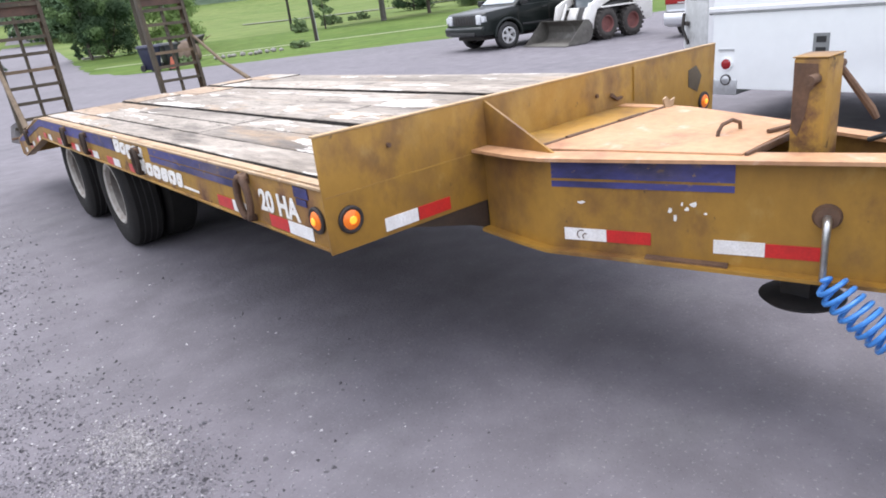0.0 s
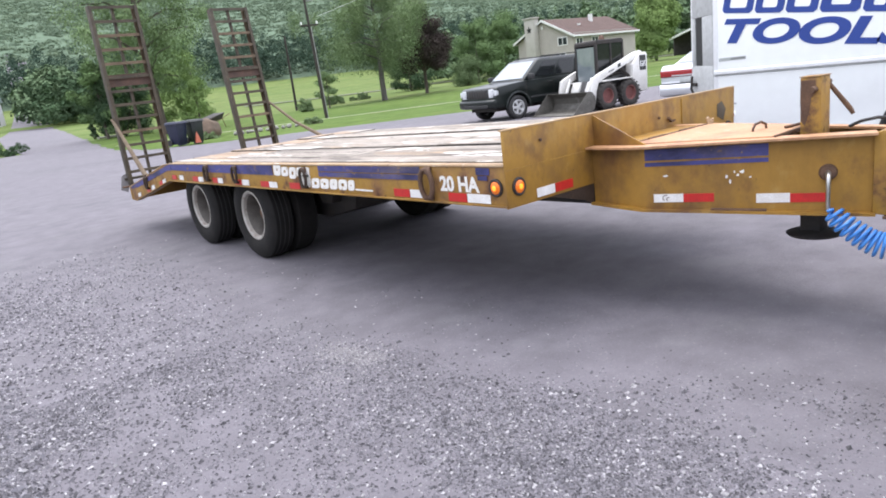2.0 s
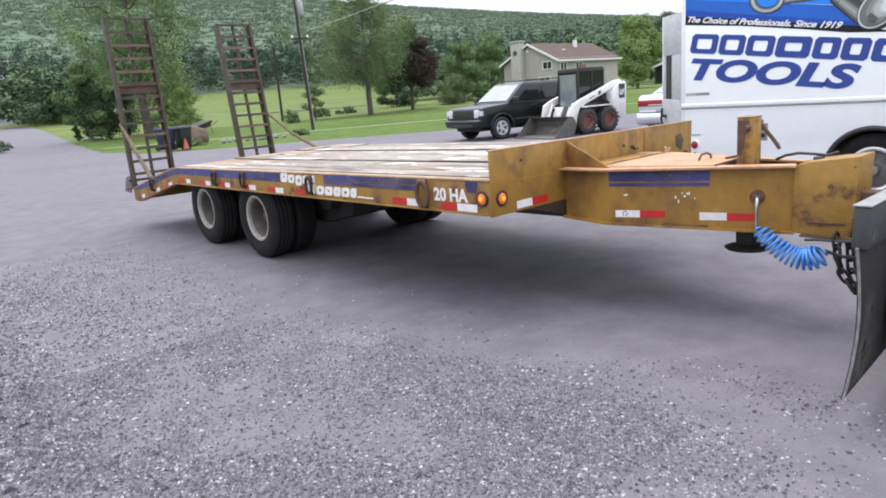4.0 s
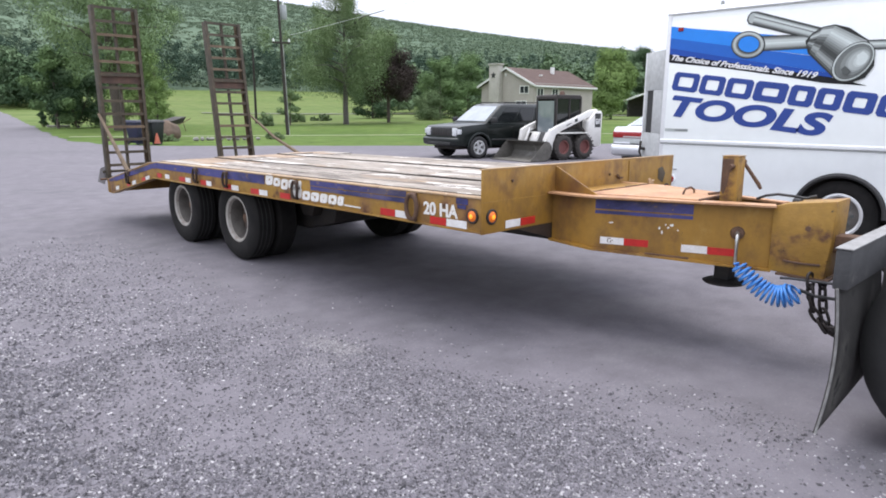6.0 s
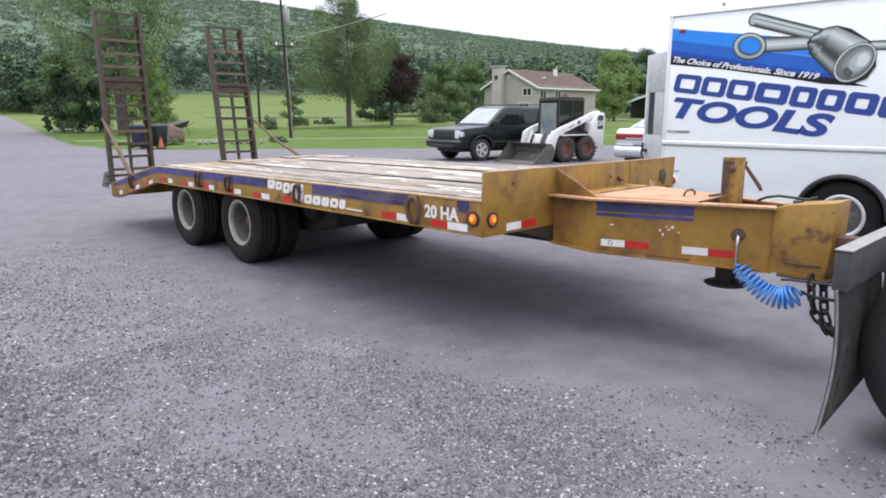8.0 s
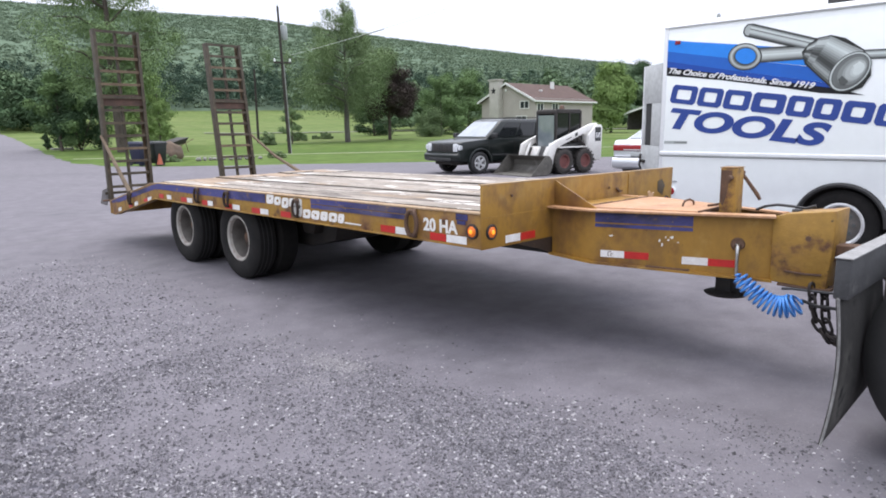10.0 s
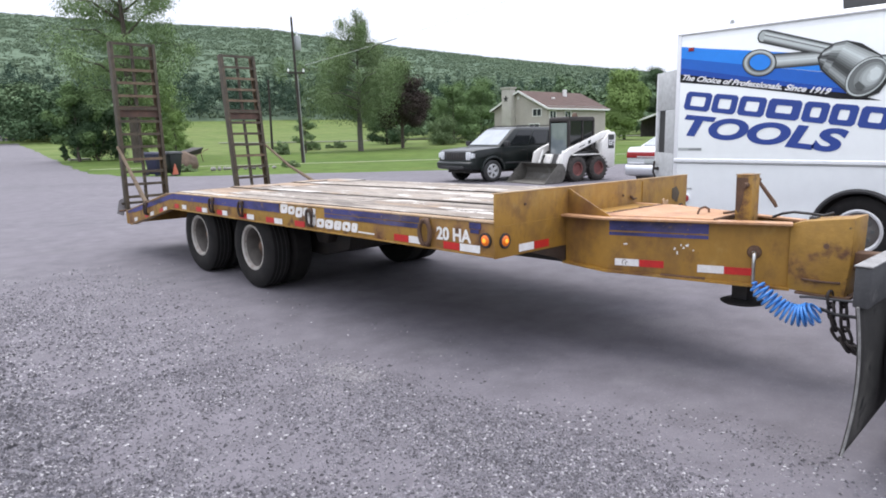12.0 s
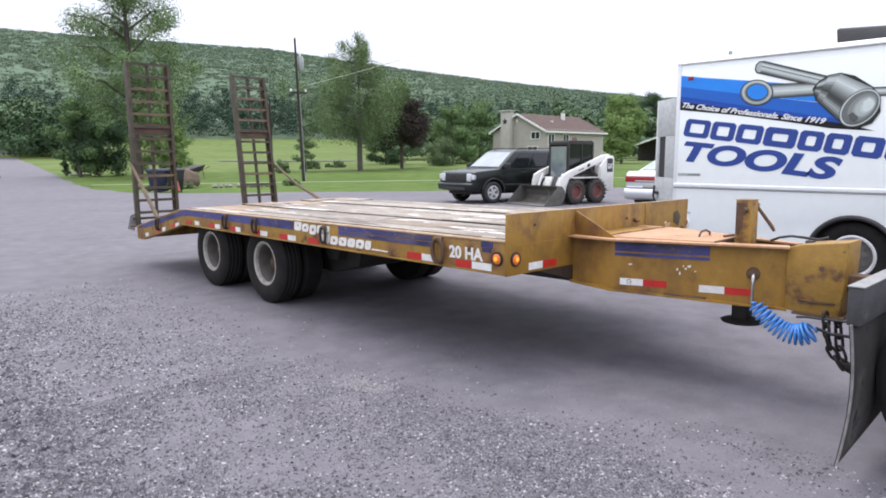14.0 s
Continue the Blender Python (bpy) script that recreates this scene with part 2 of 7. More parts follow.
class Shape:
    """Vertices and faces gathered piece by piece."""

    def __init__(self):
        self.v, self.f = [], []

    def add(self, verts, faces):
        k = len(self.v)
        self.v += [tuple(p) for p in verts]
        self.f += [tuple(i + k for i in f) for f in faces]
        return self

    def box(self, x0, x1, y0, y1, z0, z1):
        v = [(x, y, z) for z in (z0, z1) for y in (y0, y1) for x in (x0, x1)]
        return self.add(v, [(0, 2, 3, 1), (4, 5, 7, 6), (0, 1, 5, 4), (2, 6, 7, 3), (0, 4, 6, 2), (1, 3, 7, 5)])

    def hexa(self, low, high):
        """A solid between two rings of equally many points."""
        n = len(low)
        faces = [tuple(reversed(range(n))), tuple(range(n, 2 * n))]
        faces += [(i, (i + 1) % n, n + (i + 1) % n, n + i) for i in range(n)]
        return self.add(list(low) + list(high), faces)

    def prism(self, poly, axis, a, b):
        """A polygon of the two other coordinates, drawn out along the axis from a to b."""
        def put(p, s):
            return {"x": (s, p[0], p[1]), "y": (p[0], s, p[1]), "z": (p[0], p[1], s)}[axis]
        return self.hexa([put(p, a) for p in poly], [put(p, b) for p in poly])

    def cyl(self, p0, p1, r0, r1=None, n=16):
        r1 = r0 if r1 is None else r1
        p0, p1 = Vector(p0), Vector(p1)
        q = (p1 - p0).to_track_quat("Z", "Y")
        ring = [q @ Vector((math.cos(a), math.sin(a), 0)) for a in [2 * math.pi * i / n for i in range(n)]]
        return self.hexa([p0 + r0 * d for d in ring], [p1 + r1 * d for d in ring])

    def tube(self, pts, r, n=8):
        pts = [Vector(p) for p in pts]
        rs = r if isinstance(r, (list, tuple)) else [r] * len(pts)
        rows, up = [], None
        for i, p in enumerate(pts):
            d = (pts[min(i + 1, len(pts) - 1)] - pts[max(i - 1, 0)]).normalized()
            if up is None:
                up = d.orthogonal().normalized()
            up = (up - d * up.dot(d)).normalized()
            side = d.cross(up)
            rows.append([p + rs[i] * (math.cos(a) * up + math.sin(a) * side) for a in [2 * math.pi * k / n for k in range(n)]])
        k = len(self.v)
        self.v += [tuple(p) for row in rows for p in row]
        for i in range(len(rows) - 1):
            for j in range(n):
                a, b = k + i * n + j, k + i * n + (j + 1) % n
                self.f.append((a, b, b + n, a + n))
        self.f += [tuple(k + j for j in reversed(range(n))), tuple(k + (len(rows) - 1) * n + j for j in range(n))]
        return self

    def lathe(self, profile, origin, axis, n=32):
        """A profile of (radius, height along the axis), turned round it; a closed ring of the profile."""
        o, q = Vector(origin), Vector(axis).to_track_quat("Z", "Y")
        k, m = len(self.v), len(profile)
        for i in range(n):
            a = 2 * math.pi * i / n
            for r, h in profile:
                self.v.append(tuple(o + q @ Vector((r * math.cos(a), r * math.sin(a), h))))
        for i in range(n):
            for j in range(m):
                a, b = k + i * m, k + (i + 1) % n * m
                self.f.append((a + j, b + j, b + (j + 1) % m, a + (j + 1) % m))
        return self


def mesh_of(name, shape, material, bevel=0.0, smooth=40.0, segments=2):
    bm = bmesh.new()
    vs = [bm.verts.new(p) for p in shape.v]
    for f in shape.f:
        if len(set(f)) >= 3:
            try:
                bm.faces.new([vs[i] for i in f])
            except ValueError:
                pass
    bmesh.ops.recalc_face_normals(bm, faces=bm.faces)
    if bevel:
        edges = [e for e in bm.edges if len(e.link_faces) == 2 and e.calc_face_angle(0) > 0.6]
        bmesh.ops.bevel(bm, geom=edges, offset=bevel, segments=segments, affect="EDGES", profile=0.5, clamp_overlap=True)
    me = bpy.data.meshes.new(name)
    bm.to_mesh(me)
    bm.free()
    me.materials.append(material)
    if smooth:
        me.shade_smooth()
        me.set_sharp_from_angle(angle=radians(smooth))
    return me


def part(name, shape, material, parent=None, label="", bevel=0.0, smooth=40.0, m=None):
    ob = new(name, mesh_of(name, shape, material, bevel, smooth))
    ob.parent = parent
    if m is not None:
        ob.matrix_basis = m
    return tagged(ob, label)


def thing(name, m, label, category, group="", kind=""):
    ob = new(name)
    ob.empty_display_size = 0.2
    ob.matrix_basis = m
    return tagged(ob, label, category, group, kind)


def lettering(name, body, size, material, parent, m, shear=0.0, depth=0.002, width=1.0, bold=0.0, space=1.0):
    cu = bpy.data.curves.new(name, "FONT")
    cu.body, cu.size, cu.shear, cu.extrude, cu.offset, cu.space_character = body, size, shear, depth, bold, space
    cu.align_x, cu.align_y = "LEFT", "BOTTOM_BASELINE"
    tmp = bpy.data.objects.new(name, cu)
    scene.collection.objects.link(tmp)
    bpy.context.view_layer.update()
    me = bpy.data.meshes.new_from_object(tmp.evaluated_get(bpy.context.evaluated_depsgraph_get()))
    bpy.data.objects.remove(tmp)
    ob = new(name)
    ob.empty_display_size = 0.1
    ob.parent = parent
    ob.matrix_basis = m @ Matrix.Diagonal((width, 1, 1, 1))
    # each letter becomes a part of its own
    root = list(range(len(me.vertices)))

    def find(k):
        while root[k] != k:
            root[k] = root[root[k]]
            k = root[k]
        return k

    for e in me.edges:
        root[find(e.vertices[0])] = find(e.vertices[1])
    groups = {}
    for f in me.polygons:
        groups.setdefault(find(f.vertices[0]), []).append(tuple(f.vertices))
    for faces in groups.values():
        used = sorted({k for f in faces for k in f})
        index = {k: n for n, k in enumerate(used)}
        glyph = bpy.data.meshes.new("letter")
        glyph.from_pydata([me.vertices[k].co[:] for k in used], [], [tuple(index[k] for k in f) for f in faces])
        glyph.materials.append(material)
        letter = new("letter", glyph)
        letter.parent = ob
    return ob


def side_pose(x, y, z, facing):
    """A pose for flat work on a wall: facing '-x' reads towards -y, '-y' reads towards +x."""
    c = {"-x": ((0, -1, 0), (0, 0, 1), (-1, 0, 0)), "-y": ((1, 0, 0), (0, 0, 1), (0, -1, 0)), "+x": ((0, 1, 0), (0, 0, 1), (1, 0, 0))}[facing]
    r = Matrix([[c[j][i] for j in range(3)] for i in range(3)]).to_4x4()
    return Matrix.Translation((x, y, z)) @ r


def tyre_profile(r, w, rim):
    h = w / 2
    return [(rim, -h * 0.75), (rim + 0.02, -h * 0.92), (rim + (r - rim) * 0.5, -h), (r - 0.03, -h * 0.9), (r, -h * 0.68), (r, h * 0.68),
            (r - 0.03, h * 0.9), (rim + (r - rim) * 0.5, h), (rim + 0.02, h * 0.92), (rim, h * 0.75)]


def bent(p, q, sag, n=14):
    """Points of a hanging line from p to q."""
    p, q = Vector(p), Vector(q)
    return [p.lerp(q, i / n) - Vector((0, 0, sag * 4 * (i / n) * (1 - i / n))) for i in range(n + 1)]

# ---- ground, lot and road ----
RIDGE = [(0, 3.6), (29, 4.6), (41, 6.1), (50, 7.25), (61, 8.65), (72, 8.9), (90, 9.0), (130, 8.0), (180, 4.0), (270, 3.0), (360, 3.6)]


def ridge(az):
    az = az % 360
    for (a, e), (b, f) in zip(RIDGE, RIDGE[1:]):
        if a <= az <= b:
            return e + (f - e) * (az - a) / (b - a)
    return 4.0


def height(x, y):
    """The lie of the land: level lot, gently rising lawn and field, wooded ridge."""
    r, az = math.hypot(x, y), math.degrees(math.atan2(y, x))
    if r < 48:
        return 0.0
    z = 0.012 * (min(r, 95) - 48)
    if r > 95:
        u = min((r - 95) / 175, 1.0)
        z += 6.2 * u * u * (1.25 if az > 55 else 1.0)
    if r > 270:
        top = 900 * math.tan(radians(ridge(az)))
        u = min((r - 270) / 630, 1.0)
        z += (top - z) * u ** 1.05
        if r > 900:
            z -= (r - 900) * 0.12
    elif r > 60:
        z += 0.12 * math.sin(x * 0.07) * math.cos(y * 0.06)
    return z


M_GRASS = mat("mown grass", (0.070, 0.115, 0.024), (0.100, 0.146, 0.038), 0.10, 0.9, bump=0.6, bump_scale=14, fine=0.25,
              stains=(((0.125, 0.150, 0.044), 0.3, 0.56, 0.72), ((0.046, 0.084, 0.016), 1.4, 0.58, 0.7)), spec=0.08)
M_LOT = mat("grey chip-sealed lot", (0.139, 0.128, 0.143), (0.125, 0.115, 0.130), 0.35, 0.9, bump=0.32, bump_scale=48, fine=0.18,
            stains=(((0.112, 0.105, 0.117), 0.22, 0.50, 0.66), ((0.160, 0.152, 0.163), 1.2, 0.56, 0.76), ((0.128, 0.122, 0.130), 0.8, 0.56, 0.78), ((0.25, 0.246, 0.247), 60.0, 0.60, 0.70), ((0.082, 0.079, 0.084), 85.0, 0.60, 0.70)))
M_FIELD = mat("pale hay field", (0.104, 0.146, 0.044), (0.136, 0.168, 0.058), 0.05, 0.9, bump=0.5, bump_scale=6, fine=0.2,
              stains=(((0.095, 0.140, 0.042), 0.12, 0.5, 0.66),), spec=0.06)
# pale bluish tone: the ridge's haze is in the floor colour too
M_FOREST = mat("haze-toned forest floor and undergrowth", (0.116, 0.160, 0.107), (0.100, 0.142, 0.096), 0.02, 0.95, fine=0.2, spec=0.05)
M_TRACK = mat("pale worn track", (0.26, 0.27, 0.17), (0.2, 0.24, 0.12), 1.0, 0.9, bump=0.3)


def sheet(name, material, rings, spokes, lift=0.0):
    vs, fs = [(0, 0, lift)], []
    for r in rings:
        for k in range(spokes):
            a = 2 * math.pi * k / spokes
            x, y = r * math.cos(a), r * math.sin(a)
            vs.append((x, y, height(x, y) + lift))
    fs += [(0, 1 + k, 1 + (k + 1) % spokes) for k in range(spokes)]
    for i in range(len(rings) - 1):
        for k in range(spokes):
            a, b = 1 + i * spokes + k, 1 + i * spokes + (k + 1) % spokes
            fs.append((a, a + spokes, b + spokes, b))
    me = bpy.data.meshes.new(name)
    me.from_pydata(vs, [], fs)
    me.materials.append(material)
    me.materials.append(M_FOREST)
    me.materials.append(M_FIELD)
    for f in me.polygons:
        r = math.hypot(f.center.x, f.center.y)
        f.material_index = 1 if r > 275 else 2 if r > 66 else 0
    me.shade_smooth()
    return new(name, me)


ground = sheet("ground", M_GRASS, [10, 20, 30, 40, 48, 56, 65, 75, 85, 95, 110, 130, 150, 175, 200, 225, 250, 270, 300, 340, 390, 450, 520, 600, 690, 790, 900, 1000, 1300, 2000, 4000], 150, -0.04)
tagged(ground, "mown green lawn rising to fields and a ridge", "ground", kind="structure")

# the lot and the road that leaves it: far edge and near edge as two polylines
FAR = [(120, -30), (60, 2), (36, 12), (24.5, 17.2), (17.9, 20.8), (13.4, 24.3), (9.6, 27.0), (8.0, 29.6), (7.5, 33.5), (9.4, 45), (12.0, 59), (19.2, 104), (40, 225), (75, 430)]
NEAR = [(120, -60), (60, -60), (36, -60), (20, -60), (-10, -60), (-45, -40), (-40, 0), (-26, 18), (-8, 40), (5.6, 47), (6.4, 59), (11.6, 104), (32, 225), (66, 432)]


vs, fs, COLS = [], [], 24
for k, ((a, b), (c, d)) in enumerate(zip(zip(FAR, FAR[1:]), zip(NEAR, NEAR[1:]))):
    steps = 24
    for i in range(steps + (k == len(FAR) - 2)):
        u = i / steps
        p, q = Vector(a).lerp(Vector(b), u), Vector(c).lerp(Vector(d), u)
        p += (q - p).normalized() * 0.5 * noise.noise(Vector((p.x * 0.35, p.y * 0.35, 3)))
        p += (q - p).normalized() * 0.18 * noise.noise(Vector((p.x * 2.1, p.y * 2.1, 8)))
        for j in range(COLS + 1):
            w = p.lerp(q, j / COLS)
            vs.append((w.x, w.y, height(w.x, w.y) + (0.0 if 0 < j else -0.03)))
n_rows = len(vs) // (COLS + 1)
for i in range(n_rows - 1):
    for j in range(COLS):
        a = i * (COLS + 1) + j
        fs.append((a, a + 1, a + COLS + 2, a + COLS + 1))
me = bpy.data.meshes.new("road")
me.from_pydata(vs, [], fs)
me.materials.append(M_LOT)
me.shade_smooth()
lot = tagged(new("road", me), "grey gravel-dressed asphalt lot and lane", "road", kind="structure")

# country road across the far field
sh = Shape()
prev = None
for i in range(61):
    a = radians(14 + 52 * i / 60)
    r = 121 + 3 * math.sin(i * 0.21)
    row = [(rr * math.cos(a), rr * math.sin(a), height(rr * math.cos(a), rr * math.sin(a)) + 0.12) for rr in (r - 3.5, r + 3.5)]
    if prev:
        sh.add([prev[0], row[0], row[1], prev[1]], [(0, 1, 2, 3)])
    prev = row
tagged(part("road_far", sh, mat("pale far road", (0.15, 0.155, 0.11), (0.13, 0.14, 0.09), 0.3, 0.9)), "pale country road across the far field", "road", kind="structure")

# pale mown track across the lawn
sh = Shape()
pts = [(9.0, 39.5), (15, 36.5), (22, 32.8), (30, 28.5), (45, 21), (70, 12)]
for (a, b) in zip(pts, pts[1:]):
    for i in range(6):
        p, q = Vector(a).lerp(Vector(b), i / 6), Vector(a).lerp(Vector(b), (i + 1) / 6)
        nrm = Vector((-(b[1] - a[1]), b[0] - a[0])).normalized() * 0.42
        sh.add([(p.x - nrm.x, p.y - nrm.y, height(p.x, p.y) - 0.03), (q.x - nrm.x, q.y - nrm.y, height(q.x, q.y) - 0.03), (q.x + nrm.x, q.y + nrm.y, height(q.x, q.y) - 0.03),
                (p.x + nrm.x, p.y + nrm.y, height(p.x, p.y) - 0.03)], [(0, 1, 2, 3)])
tagged(part("trim", sh, M_TRACK), "pale worn track across the lawn", "track", kind="structure")

# ---- the trailer: nose towards -y, tail towards +y, seen from its -x side ----
SLOPE = 0.0095
trailer = thing("flatbed_trailer", Matrix.Translation((2.3375, 2.04, 0)) @ Matrix.Rotation(-SLOPE, 4, "X"),
                "rusty yellow flatbed equipment trailer with raised rear ramps", "trailer")
HW = 1.2325          # half width
KINK, TAIL = 5.25, 6.93


def wz(z, y):
    """Height over the ground to height in the trailer's own tilted frame."""
    return z + SLOPE * y


# side rails: deep channel that kinks down into the beavertail
for s in (-1, 1):
    top = [(0.0, 0.972), (KINK - 0.1, 0.945), (KINK + 0.15, 0.93), (TAIL, 0.625)]
    bot = [(TAIL - 0.02, 0.445), (TAIL - 0.16, 0.44), (KINK + 0.05, 0.742), (0.0, 0.739)]
    poly = top + bot
    web = part("side_rail", Shape().prism(poly, "x", s * (HW - 0.03), s * (HW - 0.008)), M_YELLOW_RUSTY, trailer, bevel=0.003)
    lip = Shape()
    for (a, b) in zip(top, top[1:]):
        lip.hexa([(s * HW, a[0], a[1] - 0.012), (s * (HW - 0.075), a[0], a[1] - 0.012), (s * (HW - 0.075), a[0], a[1]), (s * HW, a[0], a[1])],
                 [(s * HW, b[0], b[1] - 0.012), (s * (HW - 0.075), b[0], b[1] - 0.012), (s * (HW - 0.075), b[0], b[1]), (s * HW, b[0], b[1])])
    part("top_flange", lip, M_RAIL_TOP, web, bevel=0.003)
    low = Shape()
    for (a, b) in (((KINK + 0.05, 0.742), (0.01, 0.739)), ((TAIL - 0.16, 0.44), (KINK + 0.05, 0.742))):
        low.hexa([(s * HW, a[0], a[1]), (s * (HW - 0.09), a[0], a[1]), (s * (HW - 0.09), a[0], a[1] + 0.012), (s * HW, a[0], a[1] + 0.012)],
                 [(s * HW, b[0], b[1]), (s * (HW - 0.09), b[0], b[1]), (s * (HW - 0.09), b[0], b[1] + 0.012), (s * HW, b[0], b[1] + 0.012)])
    part("bottom_flange", low, M_YELLOW, web, bevel=0.003)

M_RUST_SHADE = mat("dark ring rust and corner shade", (0.045, 0.026, 0.016), (0.03, 0.019, 0.013), 9.0, 0.8, bump=0.3)
# headboard with gussets
head = part("headboard", Shape().prism([(-HW - 0.010, 0.737), (HW, 0.737), (HW + 0.02, 1.130), (-HW - 0.005, 1.147)], "y", -0.012, 0.0), M_YELLOW, trailer, bevel=0.003)
part("top_flange", Shape().prism([(-HW - 0.006, 1.146), (HW + 0.02, 1.129), (HW + 0.02, 1.136), (-HW - 0.006, 1.153)], "y", -0.014, 0.012), mat("worn pale paint", (0.46, 0.33, 0.20), (0.36, 0.22, 0.09), 5.0, 0.6), head, "pale worn top edge", bevel=0.002)
for x in (-0.472,):
    part("gusset", Shape().prism([(-0.012, 1.135), (-0.012, 0.955), (-0.36, 0.955)], "x", x - 0.006, x + 0.006), M_YELLOW, head, bevel=0.002)
part("weld_seam", Shape().box(-HW, -0.56, -0.0132, -0.012, 0.938, 0.943), M_YELLOW_RUSTY, head)
part("weld_rib", Shape().box(0.50, 0.508, -0.018, -0.012, 0.96, 1.12), M_YELLOW_RUSTY, head)
for x, z in ((-0.95, 1.063), (0.22, 1.03)):
    part("bolt", Shape().cyl((x, -0.012, z), (x, -0.022, z), 0.009, n=8), M_RUSTY, head)
# dark plates that stand in for the shade under the headboard, beside the tongue
for s in (-1, 1):
    part("corner_bracket", Shape().prism([(s * 0.90, 0.737), (s * 0.505, 0.737), (s * 0.505, 0.618), (s * 0.60, 0.655)], "y", -0.008, 0.004), M_RUST_SHADE, head, "dark plate standing in for corner shade")
# bent steel remnants welded on the headboard
part("tie_tab", Shape().prism([(-0.06, 0.0), (0.0, -0.035), (0.05, -0.03), (0.06, -0.015), (0.0, -0.018), (-0.05, 0.02)], "y", -0.04, -0.012), M_RUSTY, head,
     m=Matrix.Translation((0.36, 0, 1.01)) @ Matrix.Scale(0.7, 4))
part("patch_plate", Shape().prism([(0.985, 0.945), (1.075, 0.905), (1.115, 0.985), (1.06, 1.045), (0.985, 1.03)], "y", -0.0145, -0.012), mat("dark worn patch", (0.10, 0.075, 0.045), (0.075, 0.055, 0.035), 9.0, 0.7), head, "dark bare-steel patch", bevel=0.002)

# deck boards of uneven width, open seams between some of them
EDGES = (-1.146, -0.937, -0.700, -0.468, -0.03, 0.412, 0.80, 1.155)
GAPS = (0.0, 0.006, 0.003, 0.030, 0.003, 0.034, 0.004, 0.0)
LEVEL = (0.977, 0.978, 0.978, 0.987, 0.987, 0.996, 0.996)
CUTS = (1.3, 0.9, 1.35, 0.5, 0.8, 0.3, 0.7)
rng = random.Random(5)


def lay(material, x0, x1, y, length, z, pitch):
    w = x1 - x0
    n = max(3, int(length / 0.22))
    rim0 = [(-w / 2 + rng.uniform(0, 0.008), length * k / n) for k in range(n + 1)]
    rim1 = [(w / 2 - rng.uniform(0, 0.008), length * k / n) for k in range(n + 1)]
    sh, prev = Shape(), None
    for (a, ya), (b, yb) in zip(rim0, rim1):
        row = [(a, ya, -0.05), (b, yb, -0.05), (b, yb, -0.004), (b - 0.005, yb, 0.0), (a + 0.005, ya, 0.0), (a, ya, -0.004)]
        if prev:
            sh.hexa(prev, row)
        prev = row
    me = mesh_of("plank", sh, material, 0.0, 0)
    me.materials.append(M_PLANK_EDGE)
    # sides, ends and undersides take the dark edge colour
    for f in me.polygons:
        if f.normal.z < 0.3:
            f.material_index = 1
    ob = new("plank", me)
    ob.parent = trailer
    ob.matrix_basis = Matrix.Translation(((x0 + x1) / 2, y, z)) @ Matrix.Rotation(pitch, 4, "X") @ Matrix.Rotation(rng.uniform(-0.010, 0.010), 4, "Y")


for i in range(7):
    x0, x1 = EDGES[i] + GAPS[i] / 2, EDGES[i + 1] - GAPS[i + 1] / 2
    cut = CUTS[i]
    split = rng.uniform(1.4, 2.9)
    zf = LEVEL[i] + rng.uniform(-0.003, 0.002)
    lay(M_WOOD, x0, x1, 0.01, split - 0.008, zf, -0.0045)
    lay(M_WOOD, x0, x1, split, KINK - 0.02 - cut - split, zf - 0.0045 * split + rng.uniform(-0.004, 0.004), -0.0045)
    lay(M_WOOD_TAN, x0, x1, KINK - cut, cut - 0.02, LEVEL[i] - 0.020 + rng.uniform(-0.003, 0.003), -0.003)
    lay(M_WOOD_TAN, x0, x1, KINK, 1.68, LEVEL[i] - 0.024 + rng.uniform(-0.003, 0.002), math.atan2(-0.305, 1.68))
part("rear_crossbar", Shape().box(-HW, HW, TAIL - 0.05, TAIL, 0.45, 0.625), M_YELLOW, trailer, bevel=0.004)
for y in [0.35 + 0.62 * k for k in range(9)]:
    if y < KINK + 0.1:
        part("crossmember", Shape().box(-HW + 0.03, HW - 0.03, y - 0.04, y + 0.04, 0.80, 0.905), M_BLACK_STEEL, trailer)
# yellow beams coloured black for the shade, and deepened to darken the underside
for x in (-0.46, 0.46):
    part("frame_beam", Shape().prism([(0.005, 0.612), (0.9, 0.605), (1.8, 0.56), (5.3, 0.56), (6.6, 0.48), (6.6, 0.60), (5.2, 0.86), (0.005, 0.86)], "x", x - 0.045, x + 0.045), M_BLACK_STEEL, trailer, bevel=0.004)
# cross braces added as more dark mass under the deck
for y in (1.35, 2.55, 5.35):
    part("beam_brace", Shape().box(-0.43, 0.43, y - 0.03, y + 0.03, 0.58, 0.80), M_BLACK_STEEL, trailer)
# subframe as a solid block, added and enlarged to keep light out underneath
part("suspension_subframe", Shape().prism([(2.48, 0.74), (5.35, 0.74), (5.15, 0.46), (4.75, 0.34), (3.0, 0.34), (2.56, 0.44)], "x", -0.56, 0.56), M_BLACK_STEEL, trailer, bevel=0.01)
